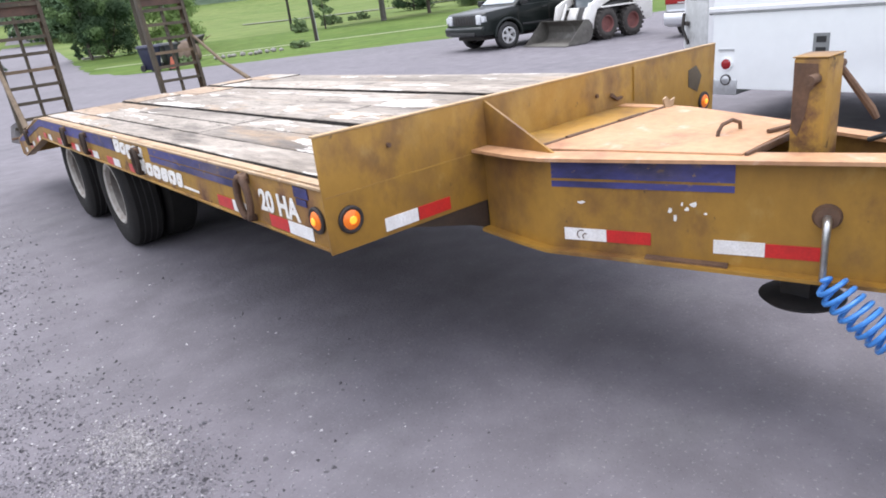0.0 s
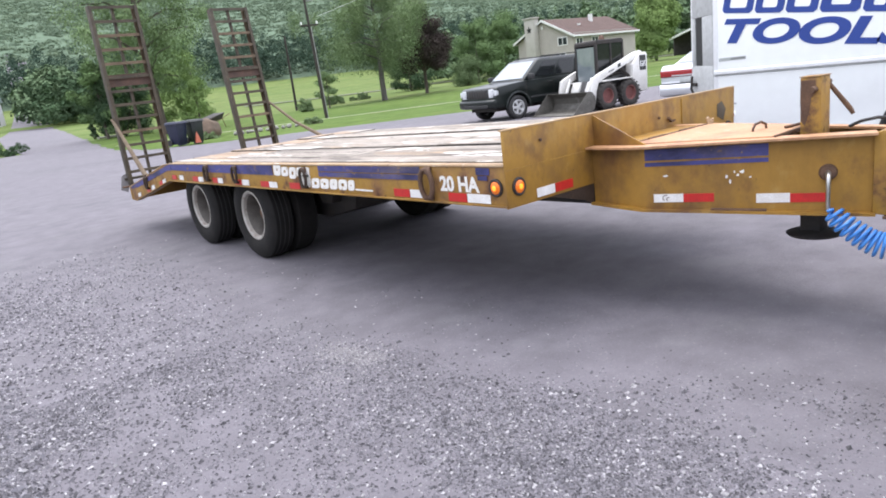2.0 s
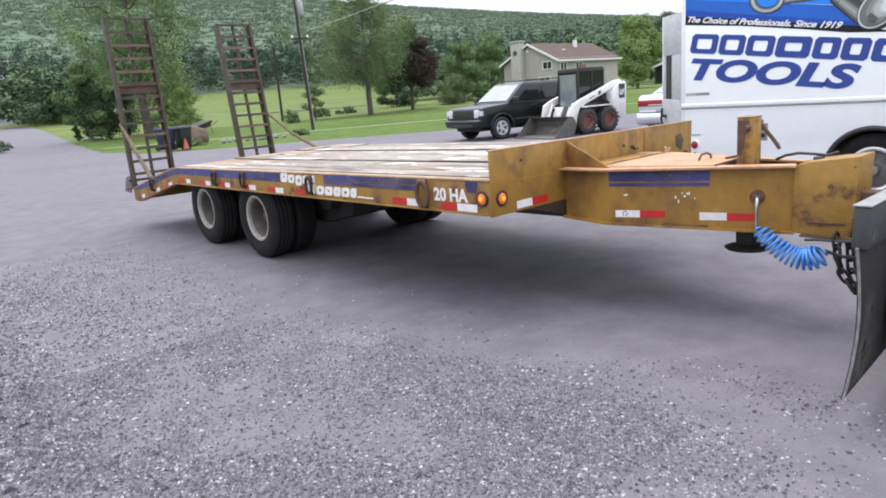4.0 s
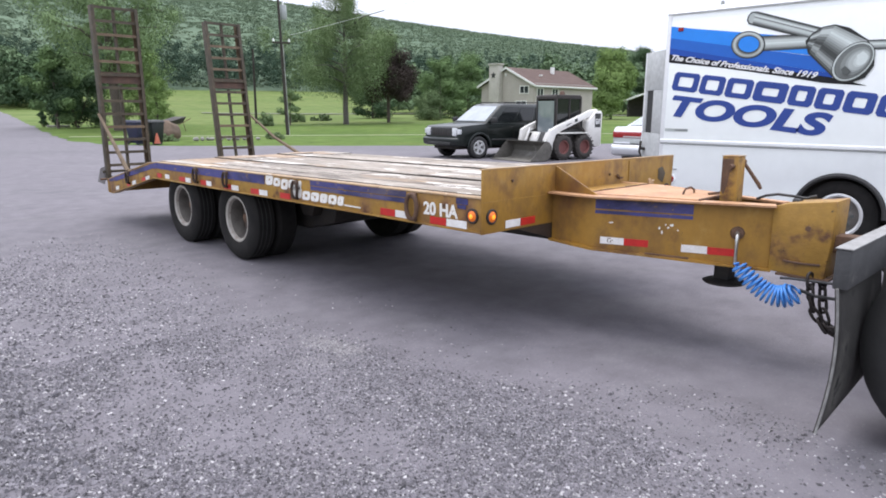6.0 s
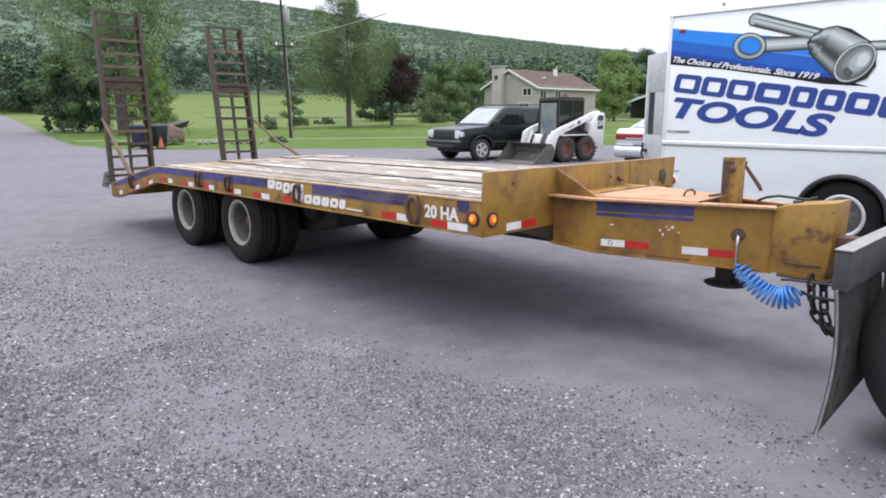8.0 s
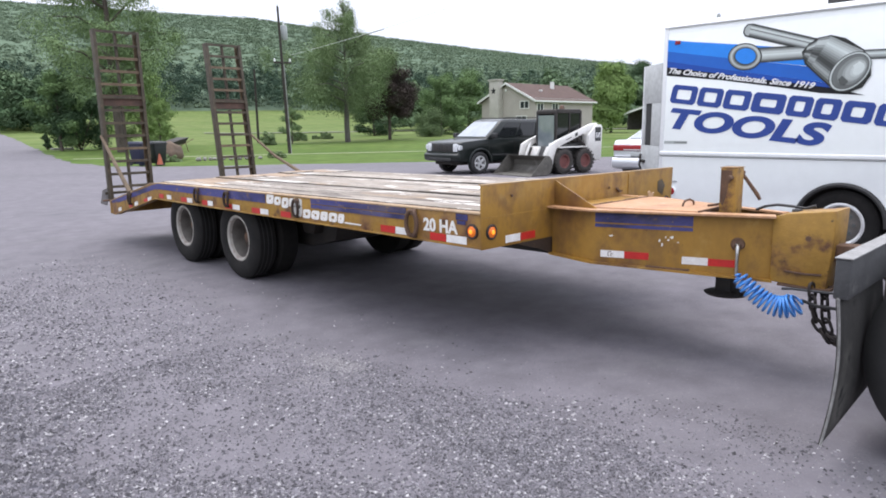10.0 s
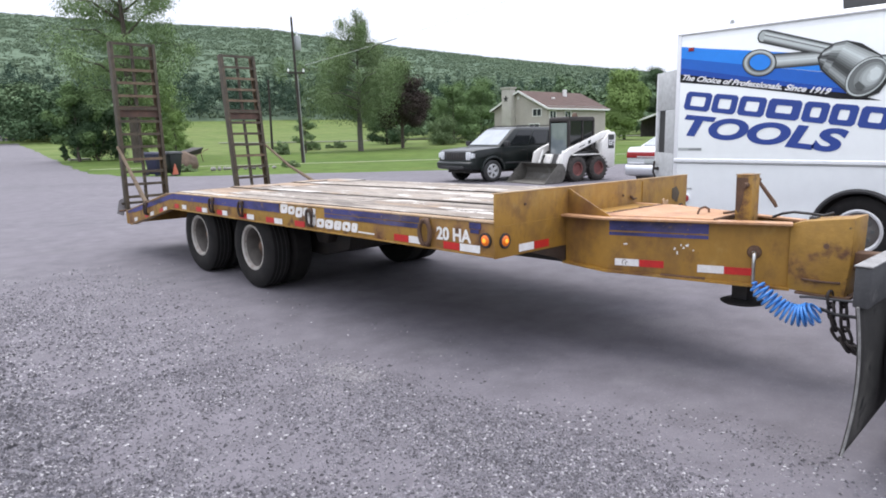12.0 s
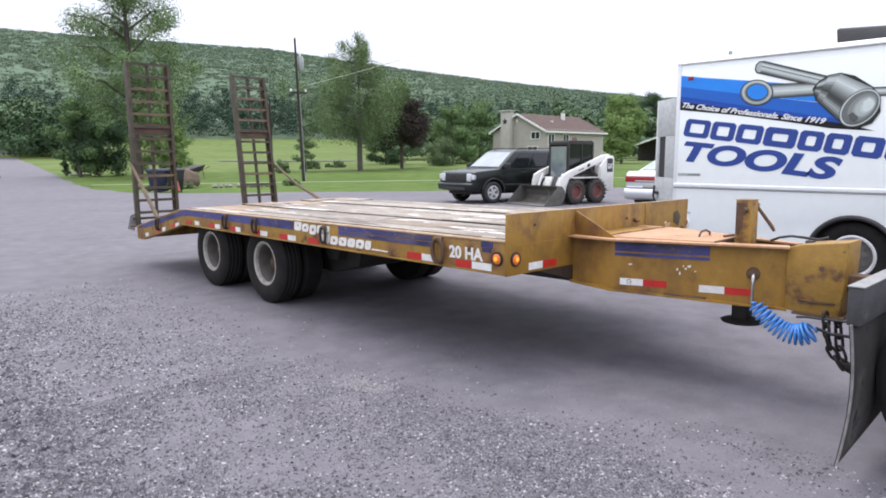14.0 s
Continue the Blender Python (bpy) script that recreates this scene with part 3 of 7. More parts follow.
# air tank and brake parts under the deck
part("air_tank", Shape().lathe([(0.001, -0.42), (0.08, -0.41), (0.12, -0.37), (0.12, 0.37), (0.08, 0.41), (0.001, 0.42)], (0, 2.2, 0.68), (1, 0, 0), 20), M_BLACK_STEEL, trailer)
for y in (3.42, 4.70):
    axle = part("axle", Shape().cyl((-0.85, y, 0.42 + SLOPE * y), (0.85, y, 0.42 + SLOPE * y), 0.063, n=14), M_BLACK_STEEL, trailer)
    for x in (-0.61, 0.61):
        part("brake_drum", Shape().lathe([(0.001, -0.06), (0.17, -0.06), (0.185, -0.04), (0.185, 0.06), (0.001, 0.06)], (x * 1.08, y, 0.42 + SLOPE * y), (1, 0, 0), 20), M_BLACK_STEEL, axle)
        part("brake_chamber", Shape().lathe([(0.001, -0.09), (0.07, -0.08), (0.088, -0.01), (0.088, 0.01), (0.07, 0.08), (0.001, 0.09)], (x * 0.7, y - 0.2, 0.50), (0, 1, 0), 16), M_BLACK_STEEL, axle)
        part("leaf_spring", Shape().prism([(y - 0.5, 0.66), (y - 0.25, 0.58), (y, 0.555), (y + 0.25, 0.58), (y + 0.5, 0.66), (y + 0.5, 0.69), (y, 0.62), (y - 0.5, 0.69)], "x", x - 0.04, x + 0.04), M_BLACK_STEEL, axle)

for y, low in ((2.86, 0.50), (4.06, 0.42), (5.24, 0.52)):
    for x in (-0.61, 0.61):
        part("spring_hanger", Shape().prism([(y - 0.20, 0.72), (y + 0.20, 0.72), (y + 0.08, low), (y - 0.08, low)], "x", x - 0.06, x + 0.06), M_BLACK_STEEL, trailer, bevel=0.006)
    part("hanger_brace", Shape().cyl((-0.6, y, low + 0.09), (0.6, y, low + 0.09), 0.035, n=10), M_BLACK_STEEL, trailer)


def trailer_wheel(y, s):
    """A dual wheel: outer and inner tyre, deep-dished rim, disc, hub and nuts."""
    zc = 0.418 + SLOPE * y
    hub = thing_part("wheel", trailer, Matrix.Translation((s * (HW - 0.19), y, zc)))
    for off in (0.0, -0.25):
        t = Shape().lathe(tyre_profile(0.415, 0.243, 0.222), (s * off, 0, 0), (s, 0, 0), 40)
        tyre = part("tyre", t, M_RUBBER, hub)
        if off == 0.0:
            groove = Shape()
            for k in range(3):
                h = -0.045 + 0.045 * k
                groove.lathe([(0.413, h - 0.004), (0.4165, h - 0.004), (0.4165, h + 0.004), (0.413, h + 0.004)], (0, 0, 0), (s, 0, 0), 40)
            part("tread_groove", groove, M_RUBBER_DARK, tyre)
    rim = part("rim", Shape().lathe([(0.225, 0.095), (0.235, 0.105), (0.222, 0.11), (0.207, 0.10), (0.200, 0.06), (0.196, -0.09), (0.21, -0.09), (0.222, 0.06)], (0, 0, 0), (s, 0, 0), 40), M_RIM, hub)
    part("barrel", Shape().lathe([(0.199, 0.07), (0.199, -0.075), (0.193, -0.075), (0.193, 0.06)], (0, 0, 0), (s, 0, 0), 40), M_RIM_SHADE, rim)
    part("wheel_disc", Shape().lathe([(0.20, -0.055), (0.16, -0.085), (0.10, -0.09), (0.001, -0.09), (0.001, -0.105), (0.11, -0.105), (0.195, -0.08)], (0, 0, 0), (s, 0, 0), 32), M_RIM_IN, rim)
    part("hub_cap", Shape().lathe([(0.001, 0.02), (0.04, 0.015), (0.055, -0.005), (0.06, -0.09), (0.001, -0.09)], (0, 0, 0), (s, 0, 0), 18), M_RUSTY, hub)
    for k in range(6):
        a = k * math.pi / 3
        p = Vector((-0.07 * s, 0.105 * math.cos(a), 0.105 * math.sin(a)))
        part("wheel_nut", Shape().cyl(p - Vector((0.03 * s, 0, 0)), p + Vector((0.012 * s, 0, 0)), 0.015, n=6), M_RUSTY, rim)


def thing_part(name, parent, m):
    """A part that is itself made of sub-parts."""
    ob = new(name)
    ob.empty_display_size = 0.1
    ob.parent = parent
    ob.matrix_basis = m
    return ob


for s in (-1, 1):
    for y in (3.42, 4.70):
        trailer_wheel(y, s)

# rails' trim: stripes, letters, tape, rope rings and lamps on the near side
XS = -HW + 0.006     # face of the rail web
near = side_pose(XS, 0, 0, "-x")


def on_side(name, y0, y1, z0, z1, material, label="", tilt=None):
    """A thin strip on the near rail between two distances and heights."""
    za0, za1 = z0 if isinstance(z0, tuple) else (z0, z0)
    zb0, zb1 = z1 if isinstance(z1, tuple) else (z1, z1)
    poly = [(y0, za0), (y1, za1), (y1, zb1), (y0, zb0)]
    return part(name, Shape().prism(poly, "x", XS, XS - 0.003), material, trailer, label)


on_side("stripe", 0.72, 1.93, (0.872, 0.87), (0.905, 0.902), M_BLUE_STRIPE, "faded blue stripe")
on_side("stripe", 0.72, 1.93, (0.912, 0.908), (0.958, 0.955), M_BLUE_STRIPE, "faded blue stripe")
on_side("stripe", 0.12, 0.225, 0.915, 0.955, M_BLUE_STRIPE, "faded blue stripe")
on_side("stripe", 0.14, 0.215, 0.885, 0.91, M_BLUE_STRIPE, "faded blue stripe")
on_side("stripe", 2.68, 5.15, (0.862, 0.868), (0.945, 0.935), M_BLUE_STRIPE, "faded blue stripe")
part("stripe", Shape().prism([(5.16, 0.868), (5.3, 0.86), (6.6, 0.62), (6.85, 0.60), (6.85, 0.625), (5.4, 0.90), (5.16, 0.935)], "x", XS, XS - 0.003), M_BLUE_STRIPE, trailer, "faded blue stripe")
# maker's lettering as plain slanted white rings and blocks, two rows
def slant_ring(y, z, w, h, hole):
    """A white slanted rounded block with a small opening."""
    k, sh, outer, inner = 0.22, Shape(), [], []
    for i in range(20):
        a = 2 * math.pi * i / 20
        c, d = math.cos(a), math.sin(a)
        e = 0.5
        px, pz = math.copysign(abs(c) ** e, c), math.copysign(abs(d) ** e, d)
        outer.append((y - w / 2 - w / 2 * px - k * (h / 2 + h / 2 * pz), z + h / 2 + h / 2 * pz))
        inner.append((y - w / 2 - w * hole * px - k * (h / 2 + h * hole * pz), z + h / 2 + h * hole * pz))
    for i in range(20):
        j = (i + 1) % 20
        sh.prism([inner[i], outer[i], outer[j], inner[j]], "x", XS, XS - 0.004)
    return sh


for y, z, w, h, hole in ((2.665, 0.862, 0.125, 0.100, 0.10), (2.528, 0.860, 0.112, 0.076, 0.16), (2.402, 0.842, 0.112, 0.092, 0.16), (2.276, 0.860, 0.108, 0.076, 0.16), (2.154, 0.860, 0.078, 0.076, 0.06),
                         (2.225, 0.778, 0.145, 0.102, 0.09), (2.066, 0.778, 0.118, 0.077, 0.16), (1.934, 0.778, 0.118, 0.076, 0.13), (1.802, 0.778, 0.106, 0.076, 0.08), (1.682, 0.778, 0.114, 0.076, 0.16), (1.554, 0.778, 0.08, 0.076, 0.06)):
    part("logo_shape", slant_ring(y, z, w, h, hole), M_WHITE_DECAL, trailer, "plain white logo shape")
part("logo_shape", Shape().prism([(1.46, 0.782), (1.25, 0.781), (1.25, 0.791), (1.46, 0.793)], "x", XS, XS - 0.004), M_WHITE_DECAL, trailer, "plain white logo shape")
lettering("lettering", "20 HA", 0.118, M_WHITE_DECAL, trailer, side_pose(XS - 0.002, 0.540, 0.819, "-x"), 0.0, 0.001, 1.03, 0.004)

# reflective tape: white ahead, red behind, in short pairs along the rail
def tape(y0, y1, z, h, white, parent=trailer, x=XS):
    part("reflective_tape", Shape().prism([(y0, z), (y1, z), (y1, z + h), (y0, z + h)], "x", x, x - 0.003), M_TAPE_WHITE if white else M_TAPE_RED, parent,
         "scuffed white reflective tape" if white else "red reflective tape")


for y0, y1, z in ((0.13, 0.315, 0.757), (0.70, 0.84, 0.762), (2.64, 2.785, 0.757), (3.185, 3.33, 0.760), (3.765, 3.88, 0.762), (4.26, 4.39, 0.762), (4.82, 4.94, 0.765)):
    tape(y0, y1, z, 0.050, True)
for y0, y1, z in ((0.32, 0.475, 0.757), (0.845, 1.01, 0.762), (2.255, 2.42, 0.760), (2.79, 2.945, 0.757), (3.335, 3.48, 0.760), (3.885, 4.01, 0.762), (4.395, 4.55, 0.762), (5.04, 5.17, 0.765)):
    tape(y0, y1, z, 0.050, False)
for y, white in ((5.42, True), (5.55, False), (5.88, True), (6.08, False), (6.50, True)):
    z = 0.742 - (y - 5.3) * 0.187
    part("reflective_tape", Shape().prism([(y, z), (y + 0.12, z - 0.023), (y + 0.12, z + 0.027), (y, z + 0.050)], "x", XS, XS - 0.003), M_TAPE_WHITE if white else M_TAPE_RED, trailer,
         "scuffed white reflective tape" if white else "red reflective tape")
for x0, x1, white in ((-1.01, -0.86, True), (-0.855, -0.70, False)):
    part("reflective_tape", Shape().box(x0, x1, -0.015, -0.011, 0.755, 0.805), M_TAPE_WHITE if white else M_TAPE_RED, head, "scuffed white reflective tape" if white else "red reflective tape")

# bent-steel tie rings standing off the rail
for y in (0.635, 2.135, 3.41, 4.09, 6.10):
    z = 0.855 if y < 5 else 0.70
    h, w = (0.074, 0.042) if y > 1 else (0.090, 0.054)
    loop = [(XS - 0.03 + 0.03 * abs(math.cos(a)) ** 3 * (1 if abs(math.cos(a)) > 0.97 else 0), y + w * math.sin(a), z + h * math.cos(a)) for a in [2 * math.pi * i / 28 for i in range(29)]]
    ring = part("tie_ring", Shape().tube(loop, 0.013 if y > 1 else 0.016, 8), M_RUST_SHADE if y > 1 else M_RUSTY, trailer)
    part("ring_bracket", Shape().box(XS - 0.03, XS, y - 0.03, y + 0.03, z + h - 0.03, z + h + 0.005), M_RUSTY, ring, bevel=0.004)


def marker_lamp(name, p, axis):
    """A round amber lamp in a black grommet."""
    lamp = thing_part(name, trailer, Matrix.Translation(p) @ Vector(axis).to_track_quat("Z", "Y").to_matrix().to_4x4())
    part("grommet", Shape().lathe([(0.035, 0.0), (0.050, 0.0), (0.050, 0.008), (0.044, 0.012), (0.035, 0.010)], (0, 0, 0), (0, 0, 1), 28), M_RUSTY_DARK, lamp)
    part("lens", Shape().lathe([(0.001, 0.0), (0.035, 0.0), (0.035, 0.010), (0.026, 0.017), (0.001, 0.0205)], (0, 0, 0), (0, 0, 1), 28), M_AMBER, lamp, "glowing amber lens")
    part("lamp_core", Shape().lathe([(0.001, 0.0195), (0.015, 0.0195), (0.012, 0.0225), (0.001, 0.0235)], (0, 0, 0), (0, 0, 1), 14), M_AMBER_CORE, lamp, "bright lit lamp core")


marker_lamp("marker_lamp", (XS, 0.078, 0.848), (-1, 0, 0))
marker_lamp("marker_lamp", (-HW + 0.083, -0.012, 0.845), (0, -1, 0))
marker_lamp("marker_lamp", (HW - 0.095, -0.012, 0.845), (0, -1, 0))

# ---- tongue: two converging channels, hatch, jack post and nose ----
A, B = Vector((-0.508, -0.325)), Vector((-0.1025, -1.36))     # outer face of the near web, at its bend and at the nose


def channel(s):
    """A bent channel: straight out from the headboard, then converging on the nose."""
    a, b = (A, B) if s < 0 else (Vector((0.43, -0.325)), Vector((0.1025, -1.36)))
    d = (b - a).normalized()
    nrm = Vector((-d.y, d.x))                                  # outward
    if nrm.x * s < 0:
        nrm = -nrm
    out = Vector((s, 0))

    def p(base, off, z):
        q = base + nrm * off
        return (q.x, q.y, z)

    # stations from the headboard round the bend to the nose: place, outward, height of the lower edge
    runs = [(Vector((a.x - s * 0.006, -0.013)), out, 0.622), (Vector((a.x, -0.20)), out, 0.611), (Vector((a.x - s * 0.001, -0.27)), (out * 2 + nrm).normalized(), 0.606),
            (a + (b - a) * 0.02, (out + nrm * 2).normalized(), 0.599), (b, nrm, 0.553)]

    def strip(z0, z1, o0, o1):
        """A bar along the stations between two offsets, z0 and z1 taken from the lower edge and the top."""
        sh = Shape()
        for q, o, low in runs:
            t = (q.y + 0.013) / (b.y + 0.013)
            hi = 0.955 - 0.007 * t
            za, zb = (low + z0, low + z1) if z0 < 0.1 and z1 < 0.1 else (low, hi) if z0 == 0 else (hi + z0 - 1, hi + z1 - 1)
            ring = [(q.x + o.x * o0, q.y + o.y * o0, za), (q.x + o.x * o1, q.y + o.y * o1, za), (q.x + o.x * o1, q.y + o.y * o1, zb), (q.x + o.x * o0, q.y + o.y * o0, zb)]
            k = len(sh.v)
            sh.v += ring
            if k:
                sh.f += [(k - 4 + i, k - 4 + (i + 1) % 4, k + (i + 1) % 4, k + i) for i in range(4)]
        sh.f += [(3, 2, 1, 0), (k, k + 1, k + 2, k + 3)]
        return sh

    web = part("tongue_channel", strip(0, 1, 0.0, -0.012), M_YELLOW, trailer, smooth=50)
    part("top_flange", strip(0.991, 1.003, -0.05, 0.062 if s < 0 else 0.015), M_YELLOW_TOP, web, smooth=30)
    part("bottom_flange", strip(-0.007, 0.006, -0.05, 0.045), M_YELLOW, web, smooth=30)
    return web, p


channel(1)
web_near, on_web = channel(-1)


def web_strip(name, u0, u1, z0, z1, material, label, out=0.003, parent=web_near):
    a, b = A.lerp(B, u0), A.lerp(B, u1)
    k = 0.010 * (u1 - u0)
    return part(name, Shape().hexa([on_web(a, 0, z0), on_web(a, out, z0), on_web(a, out, z1), on_web(a, 0, z1)],
                                   [on_web(b, 0, z0 - k), on_web(b, out, z0 - k), on_web(b, out, z1 - k), on_web(b, 0, z1 - k)]), material, parent, label)


def web_u(y_world):
    """Share of the way along the tongue at a world y."""
    return ((y_world - 2.04) - A.y) / (B.y - A.y)


web_strip("stripe", web_u(1.682), web_u(1.11), 0.870, 0.932, M_BLUE_STRIPE, "dark blue stripe")
web_strip("stripe", web_u(1.682), web_u(1.11), 0.838, 0.860, M_BLUE_STRIPE, "dark blue stripe")
web_strip("reflective_tape", web_u(1.645), web_u(1.50), 0.636, 0.682, M_TAPE_WHITE, "scuffed white reflective tape")
web_strip("reflective_tape", web_u(1.50), web_u(1.355), 0.634, 0.680, M_TAPE_RED, "red reflective tape")
web_strip("reflective_tape", web_u(1.165), web_u(1.02), 0.620, 0.668, M_TAPE_WHITE, "scuffed white reflective tape")
web_strip("reflective_tape", web_u(1.02), web_u(0.875), 0.618, 0.664, M_TAPE_RED, "red reflective tape")
# torn curls in the white tape
for uc, zc, r in ((web_u(1.585), 0.659, 0.016), (web_u(1.572), 0.652, 0.010)):
    c = A.lerp(B, uc)
    d_ = (B - A).normalized()
    arc = [on_web(c + d_ * (-r * math.cos(a)), 0.0035, zc + r * math.sin(a)) for a in [radians(-60 + 20 * k) for k in range(10)]]
    part("tape_tear", Shape().tube(arc, 0.0022, 5), M_RUSTY, web_near)
rng = random.Random(3)
for yw, z, w, h in ((1.295, 0.765, 0.014, 0.02), (1.28, 0.74, 0.01, 0.022), (1.225, 0.788, 0.02, 0.02), (1.245, 0.77, 0.012, 0.012), (1.26, 0.786, 0.008, 0.014), (1.585, 0.782, 0.026, 0.01), (1.19, 0.757, 0.008, 0.008)):
    u = web_u(yw)
    a = A.lerp(B, u)
    ring = [(math.cos(t) * w * rng.uniform(0.3, 0.75), math.sin(t) * h * rng.uniform(0.3, 0.75)) for t in [k * math.pi / 4 for k in range(8)]]
    d = (B - A).normalized()
    part("paint_chip", Shape().hexa([on_web(a + d * p, 0, z + q) for p, q in ring], [on_web(a + d * p, 0.002, z + q) for p, q in ring]), M_WHITE_DECAL, web_near, "flake of white paint")

part("wear_plate", Shape().hexa([on_web(A.lerp(B, web_u(1.37)), 0.03, 0.588), on_web(A.lerp(B, web_u(1.37)), -0.04, 0.588), on_web(A.lerp(B, web_u(1.12)), -0.04, 0.578), on_web(A.lerp(B, web_u(1.12)), 0.03, 0.578)], [on_web(A.lerp(B, web_u(1.37)), 0.03, 0.598), on_web(A.lerp(B, web_u(1.37)), -0.04, 0.598), on_web(A.lerp(B, web_u(1.12)), -0.04, 0.588), on_web(A.lerp(B, web_u(1.12)), 0.03, 0.588)]), M_RUSTY, web_near)
# ribs and plates between the channels
part("tongue_crossmember", Shape().box(-0.47, 0.39, -0.31, -0.25, 0.66, 0.94), M_YELLOW, trailer)
part("tongue_floor", Shape().prism([(-0.48, -0.02), (0.40, -0.02), (0.40, -0.33), (0.10, -1.30), (-0.10, -1.30), (-0.48, -0.33)], "z", 0.63, 0.642), M_BLACK_STEEL, trailer)
part("deck_strip", Shape().prism([(-0.455, -0.012), (0.41, -0.012), (0.41, -0.262), (-0.455, -0.246)], "z", 0.942, 0.954), M_YELLOW, trailer, bevel=0.002)
hatch = part("hatch", Shape().prism([(-0.452, -0.252), (0.39, -0.268), (0.165, -0.93), (-0.262, -0.945)], "z", 0.949, 0.961), M_YELLOW_TOP, trailer, "sun-faded orange-yellow steel hatch lid", bevel=0.003)
for k in range(5):
    x = -0.44 + 0.163 * k
    y = -0.249 - 0.019 * (x + 0.44)
    part("hinge", Shape().cyl((x, y, 0.960), (x + 0.15, y - 0.003, 0.960), 0.010 if k % 2 else 0.0075, n=10), M_RUSTY, hatch, "rusted hinge barrel")
part("handle", Shape().tube([(-0.075, -0.76, 0.955), (-0.070, -0.76, 0.975), (-0.045, -0.76, 0.996), (0.015, -0.765, 1.002), (0.06, -0.77, 0.985), (0.065, -0.77, 0.958)], 0.007, 8), M_RUSTY, hatch)
part("hatch_edge", Shape().box(-0.26, 0.165, -0.962, -0.950, 0.940, 0.964), M_RUSTY, hatch, bevel=0.003)
part("latch", Shape().tube([(0.02, -0.89, 0.968), (0.09, -0.92, 0.972), (0.14, -0.95, 0.978), (0.11, -0.98, 0.975)], 0.008, 7), M_RUSTY, hatch)
part("torn_tab", Shape().prism([(-0.03, 0.0), (0.03, 0.0), (0.045, 0.035), (0.01, 0.028), (-0.02, 0.05), (-0.045, 0.042)], "y", -0.272, -0.264), M_RAIL_TOP, hatch, "bent worn steel tab", m=Matrix.Translation((0.40, 0, 0.957)))

# jack post with crank pin, locking lever, leg and foot
JX, JY = -0.037, -1.06
jack = part("jack_post", Shape().box(JX - 0.058, JX + 0.058, JY - 0.05, JY + 0.05, 0.80, 1.225), M_YELLOW_RUSTY, trailer, "yellow square jack post with worn dark patches", bevel=0.006)
part("post_cap", Shape().box(JX - 0.061, JX + 0.061, JY - 0.053, JY + 0.053, 1.225, 1.230), M_YELLOW, jack, bevel=0.002)
part("crank_pin", Shape().cyl((JX - 0.11, JY - 0.02, 1.165), (JX - 0.03, JY - 0.02, 1.165), 0.016, n=12), M_RUSTY, jack)
part("rust_patch", Shape().prism([(JY + 0.047, 1.212), (JY - 0.022, 1.208), (JY - 0.030, 1.155), (JY - 0.004, 1.125), (JY + 0.006, 1.05), (JY + 0.026, 0.985), (JY + 0.046, 1.01)], "x", JX - 0.0595, JX - 0.058), M_RUSTY, jack, "dark rust patch down the post")
lever = part("locking_lever", Shape().tube([(JX + 0.072, JY - 0.03, 1.19), (JX + 0.085, JY - 0.07, 1.13), (JX + 0.10, JY - 0.125, 1.05), (JX + 0.105, JY - 0.14, 1.02)], [0.010, 0.012, 0.013, 0.010], 8), M_RUSTY, jack)
part("lever_bolt", Shape().cyl((JX + 0.06, JY - 0.03, 1.19), (JX + 0.10, JY - 0.03, 1.19), 0.014, n=8), M_RUSTY, lever)
leg = part("jack_leg", Shape().box(JX - 0.052, JX + 0.052, JY - 0.05, JY + 0.05, 0.43, 0.80), M_BLACK_STEEL, jack, bevel=0.006)
part("jack_foot", Shape().lathe([(0.001, -0.008), (0.125, -0.012), (0.138, 0.0), (0.11, 0.012), (0.06, 0.024), (0.001, 0.024)], (JX + 0.012, JY, 0.415), (0, 0, 1), 28), M_BLACK_STEEL, leg)

# nose box that ends in the drawbar
nose = part("nose_box", Shape().prism([(-1.355, 0.553), (-1.355, 0.945), (-1.43, 0.968), (-1.692, 1.003), (-1.684, 0.78), (-1.662, 0.54)], "x", -0.125, 0.125), M_YELLOW_RUSTY, trailer, "scuffed yellow nose box with rust streaks", bevel=0.006)
part("nose_ledge", Shape().prism([(-1.44, 0.632), (-1.54, 0.628), (-1.64, 0.634), (-1.64, 0.622), (-1.56, 0.618), (-1.44, 0.622)], "x", -0.141, -0.125), M_RUSTY, nose, "rusted welded ledge", bevel=0.002)
part("nose_plate", Shape().box(-0.13, 0.13, -1.69, -1.40, 0.532, 0.548), M_RUSTY, nose, bevel=0.003)
part("nose_hole", Shape().cyl((-0.128, -1.555, 0.832), (-0.122, -1.555, 0.832), 0.016, n=10), M_RUSTY, nose)
part("drawbar", Shape().box(-0.06, 0.06, -1.95, -1.66, 0.70, 0.80), M_RUSTY, nose, bevel=0.01)
part("drawbar_eye", Shape().tube([(0.0 + 0.07 * math.cos(a), -2.0 + 0.07 * math.sin(a), 0.75) for a in [2 * math.pi * i / 24 for i in range(25)]], 0.024, 10), M_RUSTY, nose)

# air line: rust-ringed fitting, bright elbow, coiled blue hose, plain end to the truck
FU = web_u(0.865)
FP = A.lerp(B, FU)
boss = part("air_fitting", Shape().cyl(on_web(FP, 0.0, 0.765), on_web(FP, 0.02, 0.765), 0.042, 0.034, n=18), M_RUSTY, trailer)
part("elbow", Shape().tube([on_web(FP, 0.015, 0.765), on_web(FP, 0.045, 0.762), on_web(FP, 0.062, 0.74), on_web(FP, 0.066, 0.69), on_web(FP, 0.068, 0.63), on_web(FP, 0.07, 0.58)], [0.013, 0.013, 0.012, 0.010, 0.010, 0.010], 10), M_CHROME, boss)
P0 = Vector(on_web(FP, 0.07, 0.585))
